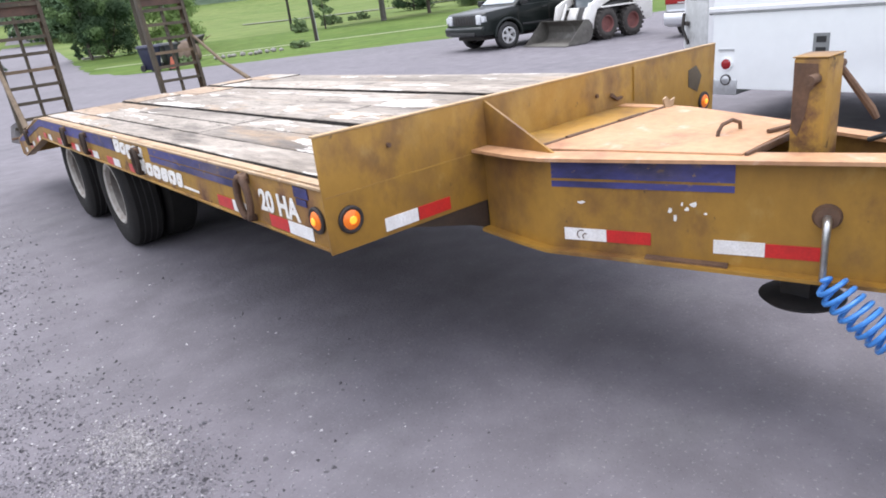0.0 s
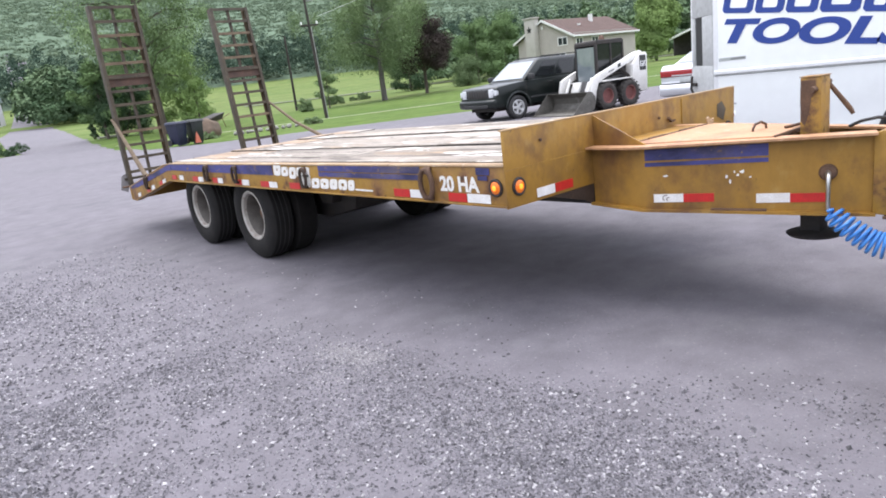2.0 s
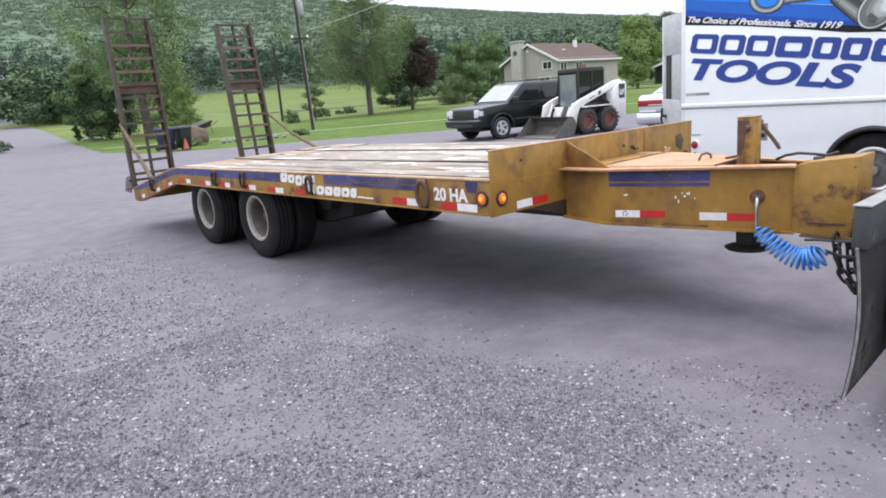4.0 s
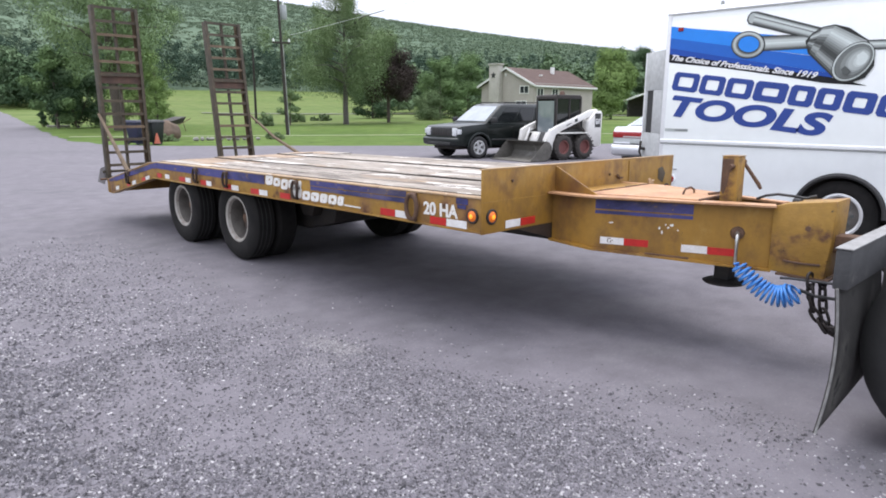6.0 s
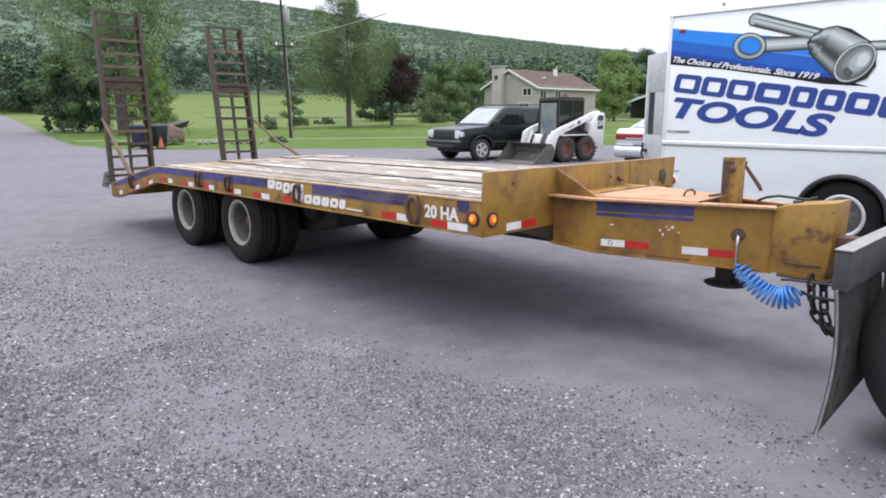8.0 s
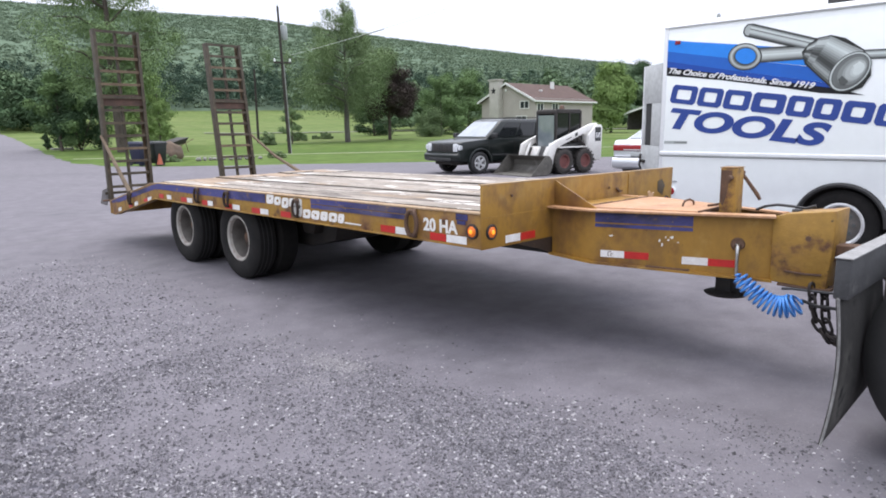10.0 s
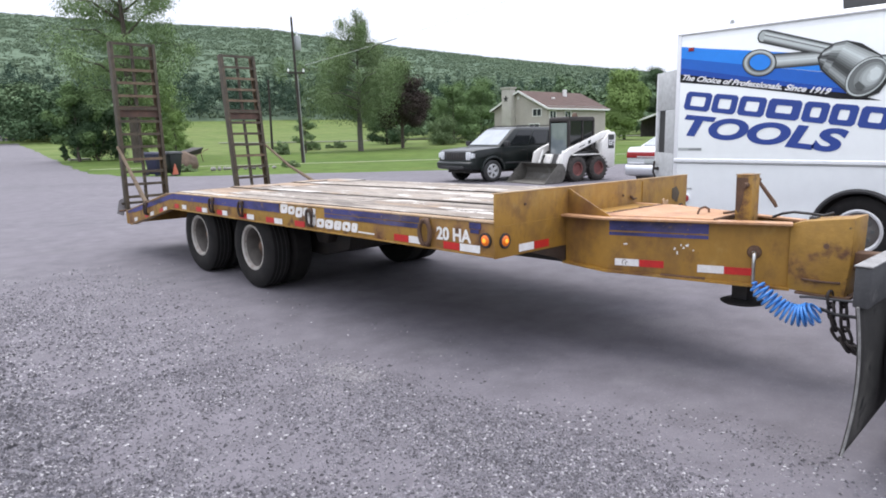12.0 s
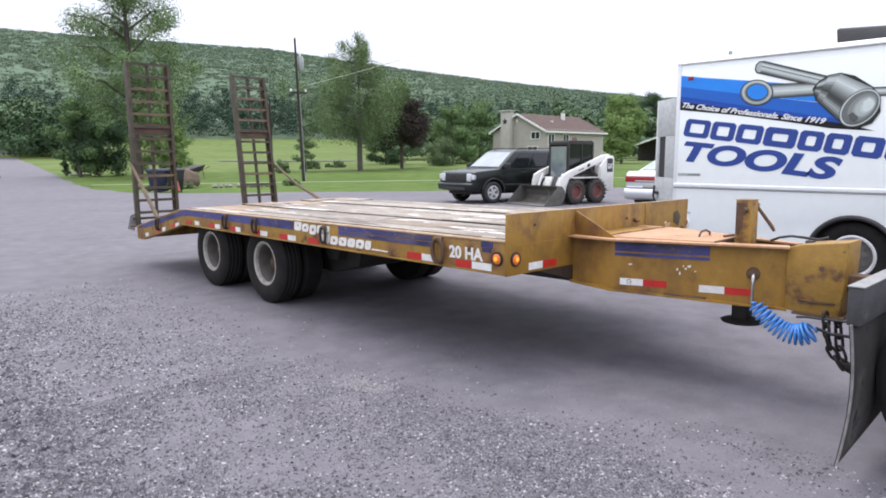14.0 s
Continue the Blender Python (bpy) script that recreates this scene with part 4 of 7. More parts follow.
P1 = Vector((-0.19, -1.56, 0.480))
def hose_axis(u):
    """The coil's middle line: it drops from the elbow, sags and runs out level."""
    return P0.lerp(P1, u) - Vector((0, 0, 0.095 * 4 * u * (1 - u) * (0.55 + 0.8 * u)))


pts, turns, n = [], 15, 15 * 20
for i in range(n + 1):
    u = i / n
    ax = (hose_axis(min(1, u + 0.02)) - hose_axis(max(0, u - 0.02))).normalized()
    s1 = ax.cross(Vector((0, 0, 1))).normalized()
    s2 = s1.cross(ax)
    r = (0.038 + 0.022 * u) * min(1, u * 14, (1 - u) * 14) + 0.006
    a = 2 * math.pi * turns * u
    pts.append(hose_axis(u) + r * (math.cos(a) * s1 + math.sin(a) * s2))
hose = part("air_hose", Shape().tube(pts, 0.0080, 7), M_HOSE, trailer, "coiled sky-blue plastic air hose")
part("hose_end", Shape().tube([P1, P1 + Vector((0.03, -0.08, -0.03)), P1 + Vector((0.06, -0.17, -0.035)), (0.0, -2.03, 0.50)], 0.010, 8), M_RUBBER_DARK, hose)
part("brake_pipe", Shape().tube([(-0.15, -1.44, 0.522), (-0.16, -1.50, 0.532), (-0.14, -1.70, 0.534), (-0.10, -1.98, 0.55)], 0.008, 8), M_GALV, trailer)
part("cable", Shape().tube([(0.02, -1.20, 0.963), (0.0, -1.26, 0.990), (0.0, -1.33, 1.004), (0.03, -1.41, 0.996), (0.04, -1.48, 0.988), (0.05, -1.53, 1.006)], 0.008, 8), M_RUBBER_DARK, trailer)
part("cable_clip", Shape().box(-0.02, 0.05, -1.46, -1.42, 0.955, 0.985), M_GALV, trailer, bevel=0.004)

# safety chain: links hanging in a loop from the nose to the truck
def chain(points, parent, size=0.03):
    link = Shape()
    ring = []
    for i in range(21):
        a = 2 * math.pi * i / 20
        ring.append((size * 0.62 * math.cos(a), 0, size * 1.05 * math.sin(a) + (size * 0.35 if math.sin(a) > 0 else -size * 0.35)))
    link.tube(ring, size * 0.27, 7)
    me = mesh_of("link", link, M_RUSTY_DARK)
    pts = [Vector(p) for p in points]
    seg = [(b - a).length for a, b in zip(pts, pts[1:])]
    total, step, s, k = sum(seg), size * 2.05, 0.0, 0
    while s < total:
        d = s
        for a, b, q in zip(pts, pts[1:], seg):
            if d <= q:
                p, t = a.lerp(b, d / q), (b - a).normalized()
                break
            d -= q
        ob = new("link", me)
        ob.parent = parent
        ob.matrix_basis = Matrix.Translation(p) @ t.to_track_quat("Z", "Y").to_matrix().to_4x4() @ Matrix.Rotation(radians(90 * (k % 2) + 20), 4, "Z")
        s, k = s + step, k + 1


for off in (0.0, 0.05):
    ch = thing_part("safety_chain", trailer, Matrix.Identity(4))
    chain([(-0.135 + off, -1.60 - off, 0.53), (-0.137 + off, -1.61 - off, 0.43), (-0.128 + off * 0.7, -1.635 - off * 0.8, 0.345), (-0.11 + off * 0.4, -1.68 - off * 0.5, 0.27), (-0.085 + off * 0.2, -1.75 - off * 0.2, 0.232), (-0.05 + off * 0.4, -1.86, 0.222), (-0.02 + off * 0.6, -1.97, 0.26), (0.02 + off, -2.05, 0.38)], ch, 0.034)

M_TOE = mat("scuffed grey steel", (0.30, 0.29, 0.295), (0.23, 0.22, 0.22), 12.0, 0.7, bump=0.2)
M_KICK = mat("red-brown rusted plate", (0.105, 0.062, 0.046), (0.062, 0.040, 0.032), 9.0, 0.85, bump=0.25)
M_RAMP_TAN = mat("tan rod steel and lit ramp edges", (0.17, 0.125, 0.08), (0.10, 0.07, 0.045), 9.0, 0.8, bump=0.2)
# ---- rear ramps, raised, with their prop rods ----
def ramp(x0, x1, y, base, top, lean, s):
    """An upright ladder ramp: two rails, rungs, a middle spine, a kick plate and hinge lugs."""
    r = thing_part("ramp", trailer, Matrix.Translation((x0 - 2.3375, y - 2.04, wz(base, y - 2.04))) @ Matrix.Rotation(-lean, 4, "X"))
    w, h = x1 - x0, top - base
    for x in (0.0, w):
        d = 0.05 if x == 0 else -0.05
        part("ramp_rail", Shape().box(x, x + d * 0.24, -0.05, 0.075, 0, h).box(x + d * 0.24, x + d * 0.8, -0.05, -0.040, 0, h), M_RAMP, r, bevel=0.002)
        # right flange in tan: the light it catches is put into its colour
        part("rail_flange", Shape().box(x + d * 0.24, x + d, 0.063, 0.075, 0, h), M_RAMP_TAN if x else M_RAMP, r)
    n = 13
    for i in range(n + 1):
        z = 0.03 + (h - 0.05) * i / n
        # a few rungs in tan for the light on their tops
        part("rung", Shape().box(0.01, w - 0.01, -0.036, -0.026, z - 0.020, z + 0.016).box(0.01, w - 0.01, -0.026, 0.03, z + 0.008, z + 0.016), M_RAMP_TAN if i in (4, 9, 10, 11) else M_RAMP, r)
    for z0, z1 in ((0.0, h * 0.56), (h * 0.635, h)):
        part("spine", Shape().box(w * 0.475, w * 0.525, 0.0, 0.05, z0, z1), M_RAMP, r)
    part("kick_plate", Shape().box(0.01, w - 0.01, -0.01, 0.01, h * 0.565, h * 0.63), M_KICK, r, "dark red-brown rusted cross plate")
    for x in (0.03, w - 0.03):
        part("hinge_lug", Shape().cyl((x - 0.02, -0.02, 0.02), (x + 0.02, -0.02, 0.02), 0.035, n=12), M_RUSTY, r)
    part("hinge_pin", Shape().cyl((-0.10, -0.02, 0.02), (w + 0.06, -0.02, 0.02), 0.013, n=8), M_RUSTY, r)
    part("foot_plate", Shape().box(-0.03, w + 0.03, 0.03, 0.16, 0.10, 0.13), M_RAMP, r)
    return r


near_ramp = ramp(1.155, 1.755, 9.10, 0.53, 2.85, 0.015, -1)
part("toe_plate", Shape().prism([(-0.105, -0.02), (-0.02, -0.06), (0.0, 0.0), (0.0, 0.19), (-0.06, 0.16)], "y", 0.08, 0.088), M_TOE, near_ramp, "bent pale toe plate")
ramp(2.835, 3.41, 9.10, 0.53, 2.83, 0.12, 1)
part("prop_rod", Shape().tube([(-1.20, 7.10, wz(1.43, 7.1)), (-1.215, 6.55, wz(1.03, 6.5)), (-1.225, 6.13, wz(0.72, 6.1))], [0.020, 0.026, 0.030], 8), M_RAMP_TAN, trailer)
part("prop_rod", Shape().tube([(1.07, 7.16, wz(1.43, 7.1)), (1.15, 6.55, wz(1.08, 6.5)), (1.215, 5.98, wz(0.86, 6.0))], [0.017, 0.021, 0.026], 8), M_RAMP_TAN, trailer)

# ---- rear of the towing truck: cross beam, mud flap, dual wheel ----
truck = thing("tow_truck", Matrix.Translation((2.3375, 0.02, 0)), "rear end of a towing truck with steel beam and mud flap", "truck")
part("cross_beam", Shape().box(-1.245, 1.245, -0.03, 0.03, 0.785, 0.955), M_GALV, truck, "scratched grey steel cross beam", bevel=0.008)
part("beam_cap", Shape().box(-1.248, 1.248, -0.035, 0.034, 0.956, 0.963), mat("pale chipped paint", (0.27, 0.265, 0.26), (0.17, 0.165, 0.16), 12.0, 0.6, bump=0.2), truck, bevel=0.003)
flap = Shape()
cols, rows_ = 10, 16
for i in range(rows_ + 1):
    for j in range(cols + 1):
        u, v = j / cols, i / rows_
        x = -1.272 + 0.70 * u + 0.025 * math.sin(v * 3.0)
        y = 0.014 * v * v * (1 - 0.6 * u) - 0.02 * math.sin(v * 3.1)
        z = 0.795 - (0.655 - 0.075 * u) * v
        flap.v.append((x, y, z))
for i in range(rows_):
    for j in range(cols):
        a = i * (cols + 1) + j
        flap.f.append((a, a + 1, a + cols + 2, a + cols + 1))
mf = part("mud_flap", flap, M_FLAP, truck, "worn black rubber mud flap")
so = mf.modifiers.new("thickness", "SOLIDIFY")
so.thickness = 0.010
part("flap_edge", Shape().tube([flap.v[i * (cols + 1)] for i in range(rows_ + 1)], 0.0055, 6), M_FLAP_EDGE, mf, "pale scuffed flap edge")
for k, x in enumerate((-0.815, -0.53, 0.53, 0.815)):
    wl_ = thing_part("wheel", truck, Matrix.Translation((x, -0.525, 0.50)))
    part("tyre", Shape().lathe(tyre_profile(0.50, 0.25, 0.28), (0, 0, 0), (1 if x > 0 else -1, 0, 0), 44), M_RUBBER_DARK, wl_)
    part("rim", Shape().lathe([(0.275, 0.1), (0.29, 0.11), (0.25, 0.11), (0.2, -0.02), (0.001, -0.02), (0.001, -0.04), (0.2, -0.04), (0.275, -0.05)], (0, 0, 0), (1 if x > 0 else -1, 0, 0), 36), M_RIM, wl_)
part("axle", Shape().cyl((-0.8, -0.525, 0.50), (0.8, -0.525, 0.50), 0.08, n=14), M_BLACK_STEEL, truck)
for x in (-0.42, 0.42):
    part("chassis_rail", Shape().box(x - 0.04, x + 0.04, -2.6, 0.0, 0.72, 0.96), M_BLACK_STEEL, truck, bevel=0.006)
part("hitch_plate", Shape().box(-0.25, 0.25, 0.032, 0.05, 0.52, 0.785), M_BLACK_STEEL, truck, bevel=0.004)
part("pintle_hook", Shape().tube([(0, 0.04, 0.68), (0, 0.09, 0.66), (0, 0.13, 0.70), (0, 0.12, 0.78)], 0.03, 10), M_BLACK_STEEL, truck)

# ---- step van with a printed side ----
VL, VW = 6.9, 2.3
van = thing("step_van", Matrix.Translation((6.22, 3.56, 0)), "white step van with blue printed side, rear door ajar", "van")


def arch_profile(length, low, high, arches, steps=14):
    """A side outline from rear (y=0) to front, with round wheel openings cut from its lower edge."""
    pts = [(0.0, high), (0.0, low)]
    for c, r, zc in arches:
        a0 = math.asin(max(-1, min(1, (low - zc) / r)))
        for i in range(steps + 1):
            a = a0 + (math.pi - 2 * a0) * i / steps
            pts.append((-(c - r * math.cos(a)), zc + r * math.sin(a)))
    pts += [(-length, low), (-length, high)]
    return pts


side = arch_profile(VL, 0.415, 2.62, ((2.16, 0.452, 0.37), (5.75, 0.452, 0.37)))
body = part("body_side", Shape().prism(side, "x", 0.0, 0.04), M_VAN, van, "clean white painted panel", bevel=0.006)
part("body_side", Shape().prism(side, "x", VW - 0.04, VW), M_VAN, van, bevel=0.006)
roof = Shape()
prof = [(0.0, 2.60), (0.010, 2.71), (0.05, 2.757), (0.3, 2.79), (VW / 2, 2.82), (VW - 0.3, 2.79), (VW - 0.05, 2.735), (VW - 0.012, 2.69), (VW, 2.60), (VW - 0.06, 2.6), (VW / 2, 2.72), (0.06, 2.6)]
roof.prism(prof, "y", -VL, 0.0)
part("roof", roof, M_VAN, van, smooth=50)
part("roof_rail", Shape().tube([(0.0, 0.002, 2.70), (-0.006, -2.0, 2.70), (-0.006, -VL, 2.70)], 0.014, 8), M_VAN_TRIM, van)
part("front_panel", Shape().box(0.04, VW - 0.04, -VL, -VL + 0.05, 0.5, 2.62), M_VAN, van)
part("rear_panel", Shape().box(0.04, 0.2, -0.05, 0.0, 0.42, 2.62).box(VW - 0.2, VW - 0.04, -0.05, 0, 0.42, 2.62).box(0.2, VW - 0.2, -0.05, 0, 2.3, 2.62), M_VAN, van)
part("floor", Shape().box(0.04, VW - 0.04, -VL + 0.06, -0.01, 0.88, 0.95), M_BLACK_STEEL, van)
part("wheel_well", Shape().box(0.42, 0.45, -2.75, -1.5, 0.3, 0.94), M_BLACK_STEEL, van)
for x in (0.55, VW - 0.55):
    part("chassis_rail", Shape().box(x - 0.04, x + 0.04, -VL + 0.3, -0.1, 0.52, 0.72), M_BLACK_STEEL, van)
# flare round the rear wheel
fl = []
for i in range(25):
    a = math.pi * i / 24
    fl.append((-0.004, -(2.16 - 0.452 * math.cos(a)), 0.39 + 0.440 * math.sin(a)))
part("wheel_flare", Shape().tube(fl, 0.026, 8), M_RUBBER_DARK, van)
# mouldings
part("belt_moulding", Shape().prism([(-0.004, 1.105), (-0.022, 1.115), (-0.022, 1.145), (-0.004, 1.16)], "y", -VL, -0.01), M_VAN_TRIM, van)
# grey strip that stands in for the shade under the belt moulding
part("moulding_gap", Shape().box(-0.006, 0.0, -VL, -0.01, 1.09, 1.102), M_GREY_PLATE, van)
part("corner_post", Shape().box(-0.006, 0.05, -0.05, 0.006, 0.42, 2.7), M_VAN_TRIM, van, bevel=0.008)
part("rear_step", Shape().box(-0.01, VW + 0.01, -0.30, 0.16, 0.36, 0.50), M_GREY_PLATE, van, "dull aluminium rear step", bevel=0.01)
for k, (z, mtl, r) in enumerate(((0.645, M_RED_LENS, 0.048), (0.50, M_GREY_PLATE, 0.04))):
    lamp = part("tail_lamp" if k == 0 else "clearance_lamp", Shape().lathe([(0.001, 0.0), (r, 0.0), (r, 0.012), (r * 0.7, 0.022), (0.001, 0.024)], (0.0, -0.19, z), (-1, 0, 0), 22), mtl, van)
    part("lamp_ring", Shape().lathe([(r, 0.0), (r + 0.012, 0.0), (r + 0.01, 0.014), (r, 0.014)], (0.0, -0.19, z), (-1, 0, 0), 22), M_WHITE if k == 0 else M_BLACK_STEEL, lamp)
part("trim_bar", Shape().box(-0.008, 0, -0.26, -0.11, 0.765, 0.782), M_GREY_PLATE, van)
part("marker_lamp", Shape().box(-0.014, 0, -0.215, -0.145, 2.485, 2.53), M_RED_LENS, van, "small dark red marker lamp", bevel=0.004)
part("fuel_decal", Shape().box(-0.003, 0, -1.08, -0.95, 0.70, 0.90), GREYS[2], van, "small grey decal with dark bars")
for z in (0.735, 0.825):
    part("decal_bar", Shape().box(-0.005, -0.002, -1.055, -0.975, z, z + 0.05), GREYS[0], van)
part("decal_bar", Shape().box(-0.003, 0, -0.37, -0.06, 1.255, 1.29), GREYS[3], van)
part("decal_bar", Shape().box(-0.005, -0.002, -0.36, -0.2, 1.262, 1.283), GREYS[2], van)
part("roof_vent", Shape().hexa([(0.8, -1.62, 2.78), (1.3, -1.62, 2.78), (1.3, -2.3, 2.78), (0.8, -2.3, 2.78)], [(0.84, -1.58, 3.05), (1.26, -1.58, 3.05), (1.22, -2.12, 3.02), (0.88, -2.12, 3.02)]), M_PLASTIC, van, "black plastic roof vent", bevel=0.03)
part("roof_beacon", Shape().lathe([(0.001, 0), (0.026, 0), (0.024, 0.07), (0.016, 0.09), (0.001, 0.095)], (0.58, -0.42, 2.795), (0, 0, 1), 12), GREYS[2], van)


def van_wheel(x, y, s):
    w = thing_part("wheel", van, Matrix.Translation((x, y, 0.385)))
    part("tyre", Shape().lathe(tyre_profile(0.385, 0.22, 0.235), (0, 0, 0), (s, 0, 0), 40), M_RUBBER, w)
    rim = part("rim", Shape().lathe([(0.235, 0.08), (0.245, 0.095), (0.225, 0.10), (0.205, 0.085), (0.20, 0.06), (0.215, 0.04), (0.23, 0.0)], (0, 0, 0), (s, 0, 0), 36), M_ALLOY, w, "bright wheel rim ring")
    disc = part("wheel_disc", Shape().lathe([(0.206, 0.06), (0.19, 0.02), (0.10, 0.045), (0.001, 0.045), (0.001, 0.02), (0.2, -0.01)], (0, 0, 0), (s, 0, 0), 36), M_VAN_DISC, w, "dusty grey-brown wheel disc")
    part("hub_cap", Shape().lathe([(0.001, 0.12), (0.05, 0.115), (0.065, 0.09), (0.07, 0.045), (0.001, 0.045)], (0, 0, 0), (s, 0, 0), 20), M_CHROME, w)
    for k in range(8):
        a = k * math.pi / 4
        p = Vector((s * 0.045, 0.13 * math.cos(a), 0.13 * math.sin(a)))
        part("hand_hole", Shape().cyl(p, p + Vector((s * 0.012, 0, 0)), 0.022, n=10), GREYS[1], disc)


van_wheel(0.14, -2.16, -1)
van_wheel(VW - 0.14, -2.16, 1)
van_wheel(0.14, -5.75, -1)
van_wheel(VW - 0.14, -5.75, 1)

# the rear door on the near side, standing ajar
door = thing_part("rear_door", van, Matrix.Translation((0.03, 0.01, 0)) @ Matrix.Rotation(radians(50), 4, "Z"))
dp = part("door_panel", Shape().box(0.0, 0.60, -0.02, 0.02, 0.75, 1.22).box(0.0, 0.60, -0.02, 0.02, 1.78, 2.28).box(0.0, 0.30, -0.02, 0.02, 1.22, 1.78).box(0.52, 0.60, -0.02, 0.02, 1.22, 1.78), M_GREY_DOOR, door, "grey rear door leaf", bevel=0.006)
part("door_window", Shape().box(0.30, 0.52, -0.006, 0.006, 1.22, 1.78), M_PLASTIC, dp, "dark window opening")
part("door_edge", Shape().box(0.595, 0.622, -0.025, 0.025, 0.75, 2.28), M_VAN_TRIM, dp, "white door edge", bevel=0.005)
part("door_handle", Shape().box(0.46, 0.56, 0.02, 0.05, 0.98, 1.02), M_BLACK_STEEL, dp, bevel=0.006)
part("door_check", Shape().tube([(0.48, 0.03, 0.80), (0.54, 0.07, 0.95), (0.56, 0.05, 1.10)], 0.016, 8), M_BLACK_STEEL, dp)

# printed side: all flat work lies on the near panel, u towards the front, v up
def print_on(name, poly, material, layer, label="", parent=van):
    return part(name, Shape().prism(poly, "z", 0.0, 0.0012), material, parent, label, m=side_pose(-0.0015 * layer, 0, 0, "-x"), smooth=0)


def oval(cu, cv, ru, rv, tilt=0.0, n=28, a0=0.0, a1=360.0):
    out = []
    for i in range(n + (a1 - a0 < 360)):
        a = radians(a0 + (a1 - a0) * i / n)
        p, q = ru * math.cos(a), rv * math.sin(a)
        t = radians(tilt)
        out.append((cu + p * math.cos(t) - q * math.sin(t), cv + p * math.sin(t) + q * math.cos(t)))
    return out


print_on("band", [(0.0, 2.42), (0.93, 2.25), (1.7, 2.12), (1.7, 2.30), (0.92, 2.42), (0.37, 2.50), (0.0, 2.56)], M_BLUE_LIGHT, 1, "light blue printed band")
print_on("band", [(0.0, 2.30), (0.9, 2.12), (1.9, 1.93), (1.9, 2.08), (0.93, 2.25), (0.0, 2.42)], M_BLUE, 1, "blue printed band")
print_on("band", [(0.0, 2.225), (0.74, 2.095), (1.95, 1.87), (1.95, 1.92), (0.9, 2.12), (0.0, 2.30)], M_BLUE_DEEP, 1, "deep blue printed band")
print_on("band", [(0.0, 2.12), (0.75, 2.02), (1.39, 1.91), (1.86, 1.82), (2.29, 1.78), (2.0, 1.865), (0.74, 2.095), (0.0, 2.225)], M_BLACK, 1, "black printed band")
art = thing_part("tool_print", van, Matrix.Identity(4))
# ratchet handle, ring end and socket: thin strips in graded tones of the printed metal
TONES = [mat("printed metal %d" % k, (v * 0.93, v, v * 0.97), (v * 0.87, v * 0.95, v * 0.92), 6.0, 0.35, fine=0.03)
         for k, v in enumerate((0.015, 0.05, 0.10, 0.17, 0.26, 0.36, 0.48, 0.60, 0.72))]


def strips(a0, a1, b0, b1, tones, layer):
    """Strips that run from the edge a0-a1 to the edge b0-b1, one for each tone."""
    a0, a1, b0, b1 = Vector(a0), Vector(a1), Vector(b0), Vector(b1)
    for k, tone in enumerate(tones):
        t, u_ = k / len(tones), (k + 1) / len(tones)
        print_on("print_shape", [tuple(a0.lerp(a1, t)), tuple(a0.lerp(a1, u_)), tuple(b0.lerp(b1, u_)), tuple(b0.lerp(b1, t))], TONES[tone], layer, parent=art)


# upper handle with a rounded end
print_on("print_shape", [(1.05, 2.486), (1.005, 2.50), (0.98, 2.545), (0.99, 2.60), (1.03, 2.638), (1.09, 2.636), (1.84, 2.385), (1.78, 2.258)], TONES[1], 2, parent=art)
print_on("print_shape", [(1.06, 2.502), (1.015, 2.515), (0.998, 2.548), (1.005, 2.592), (1.035, 2.622), (1.08, 2.62)], TONES[6], 3, parent=art)
strips((1.07, 2.622), (1.05, 2.505), (1.80, 2.378), (1.76, 2.275), (4, 6, 8, 7, 3, 6, 7, 7, 6, 5, 3, 2), 4)
# lower handle behind the ring
print_on("print_shape", [(1.15, 2.36), (1.70, 2.345), (1.72, 2.19), (1.15, 2.19)], TONES[1], 2, parent=art)
strips((1.17, 2.345), (1.17, 2.205), (1.69, 2.33), (1.70, 2.21), (3, 5, 7, 7, 8, 7, 6, 5, 3), 3)
# ring end
print_on("print_shape", oval(1.02, 2.27, 0.198, 0.153, -12), TONES[0], 4, parent=art)
for k, (r, tone, du, dv) in enumerate(((0.186, 4, 0, 0), (0.176, 6, 0.004, 0.004), (0.166, 7, 0.004, 0.006), (0.152, 5, 0.004, 0.002), (0.140, 3, 0.006, 0.002), (0.128, 1, 0.008, 0.004))):
    print_on("print_shape", oval(1.02 + du, 2.27 + dv, r, r * 0.765, -12), TONES[tone], 5 + k, parent=art)
print_on("print_shape", oval(1.032, 2.276, 0.119, 0.088, -12), M_BLUE_LIGHT, 11, parent=art)
# socket: dark outline, neck, barrel and open mouth
sock = [(1.64, 2.27), (1.70, 2.35), (1.80, 2.41), (1.92, 2.425), (2.06, 2.38), (2.24, 2.25), (2.32, 2.12), (2.33, 1.98), (2.26, 1.86), (2.14, 1.815), (2.02, 1.82), (1.93, 1.90), (1.68, 2.14)]
print_on("print_shape", sock, TONES[0], 5, parent=art)
strips((1.70, 2.335), (1.655, 2.22), (1.80, 2.395), (1.70, 2.17), (2, 5, 7, 4, 1, 2, 5, 3, 1), 6)
strips((1.80, 2.40), (1.695, 2.155), (1.92, 2.412), (1.745, 2.10), (4, 7, 7, 5, 3, 2, 1, 3, 5, 4, 2), 6)
strips((1.92, 2.412), (1.745, 2.10), (2.24, 2.235), (1.965, 1.885), (5, 6, 7, 8, 7, 6, 5, 4, 3, 2, 1, 1, 2, 4, 5, 4, 2), 6)
print_on("print_shape", oval(2.13, 2.03, 0.228, 0.168, 48), TONES[1], 7, parent=art)
print_on("print_shape", oval(2.131, 2.03, 0.220, 0.160, 48), TONES[7], 8, parent=art)
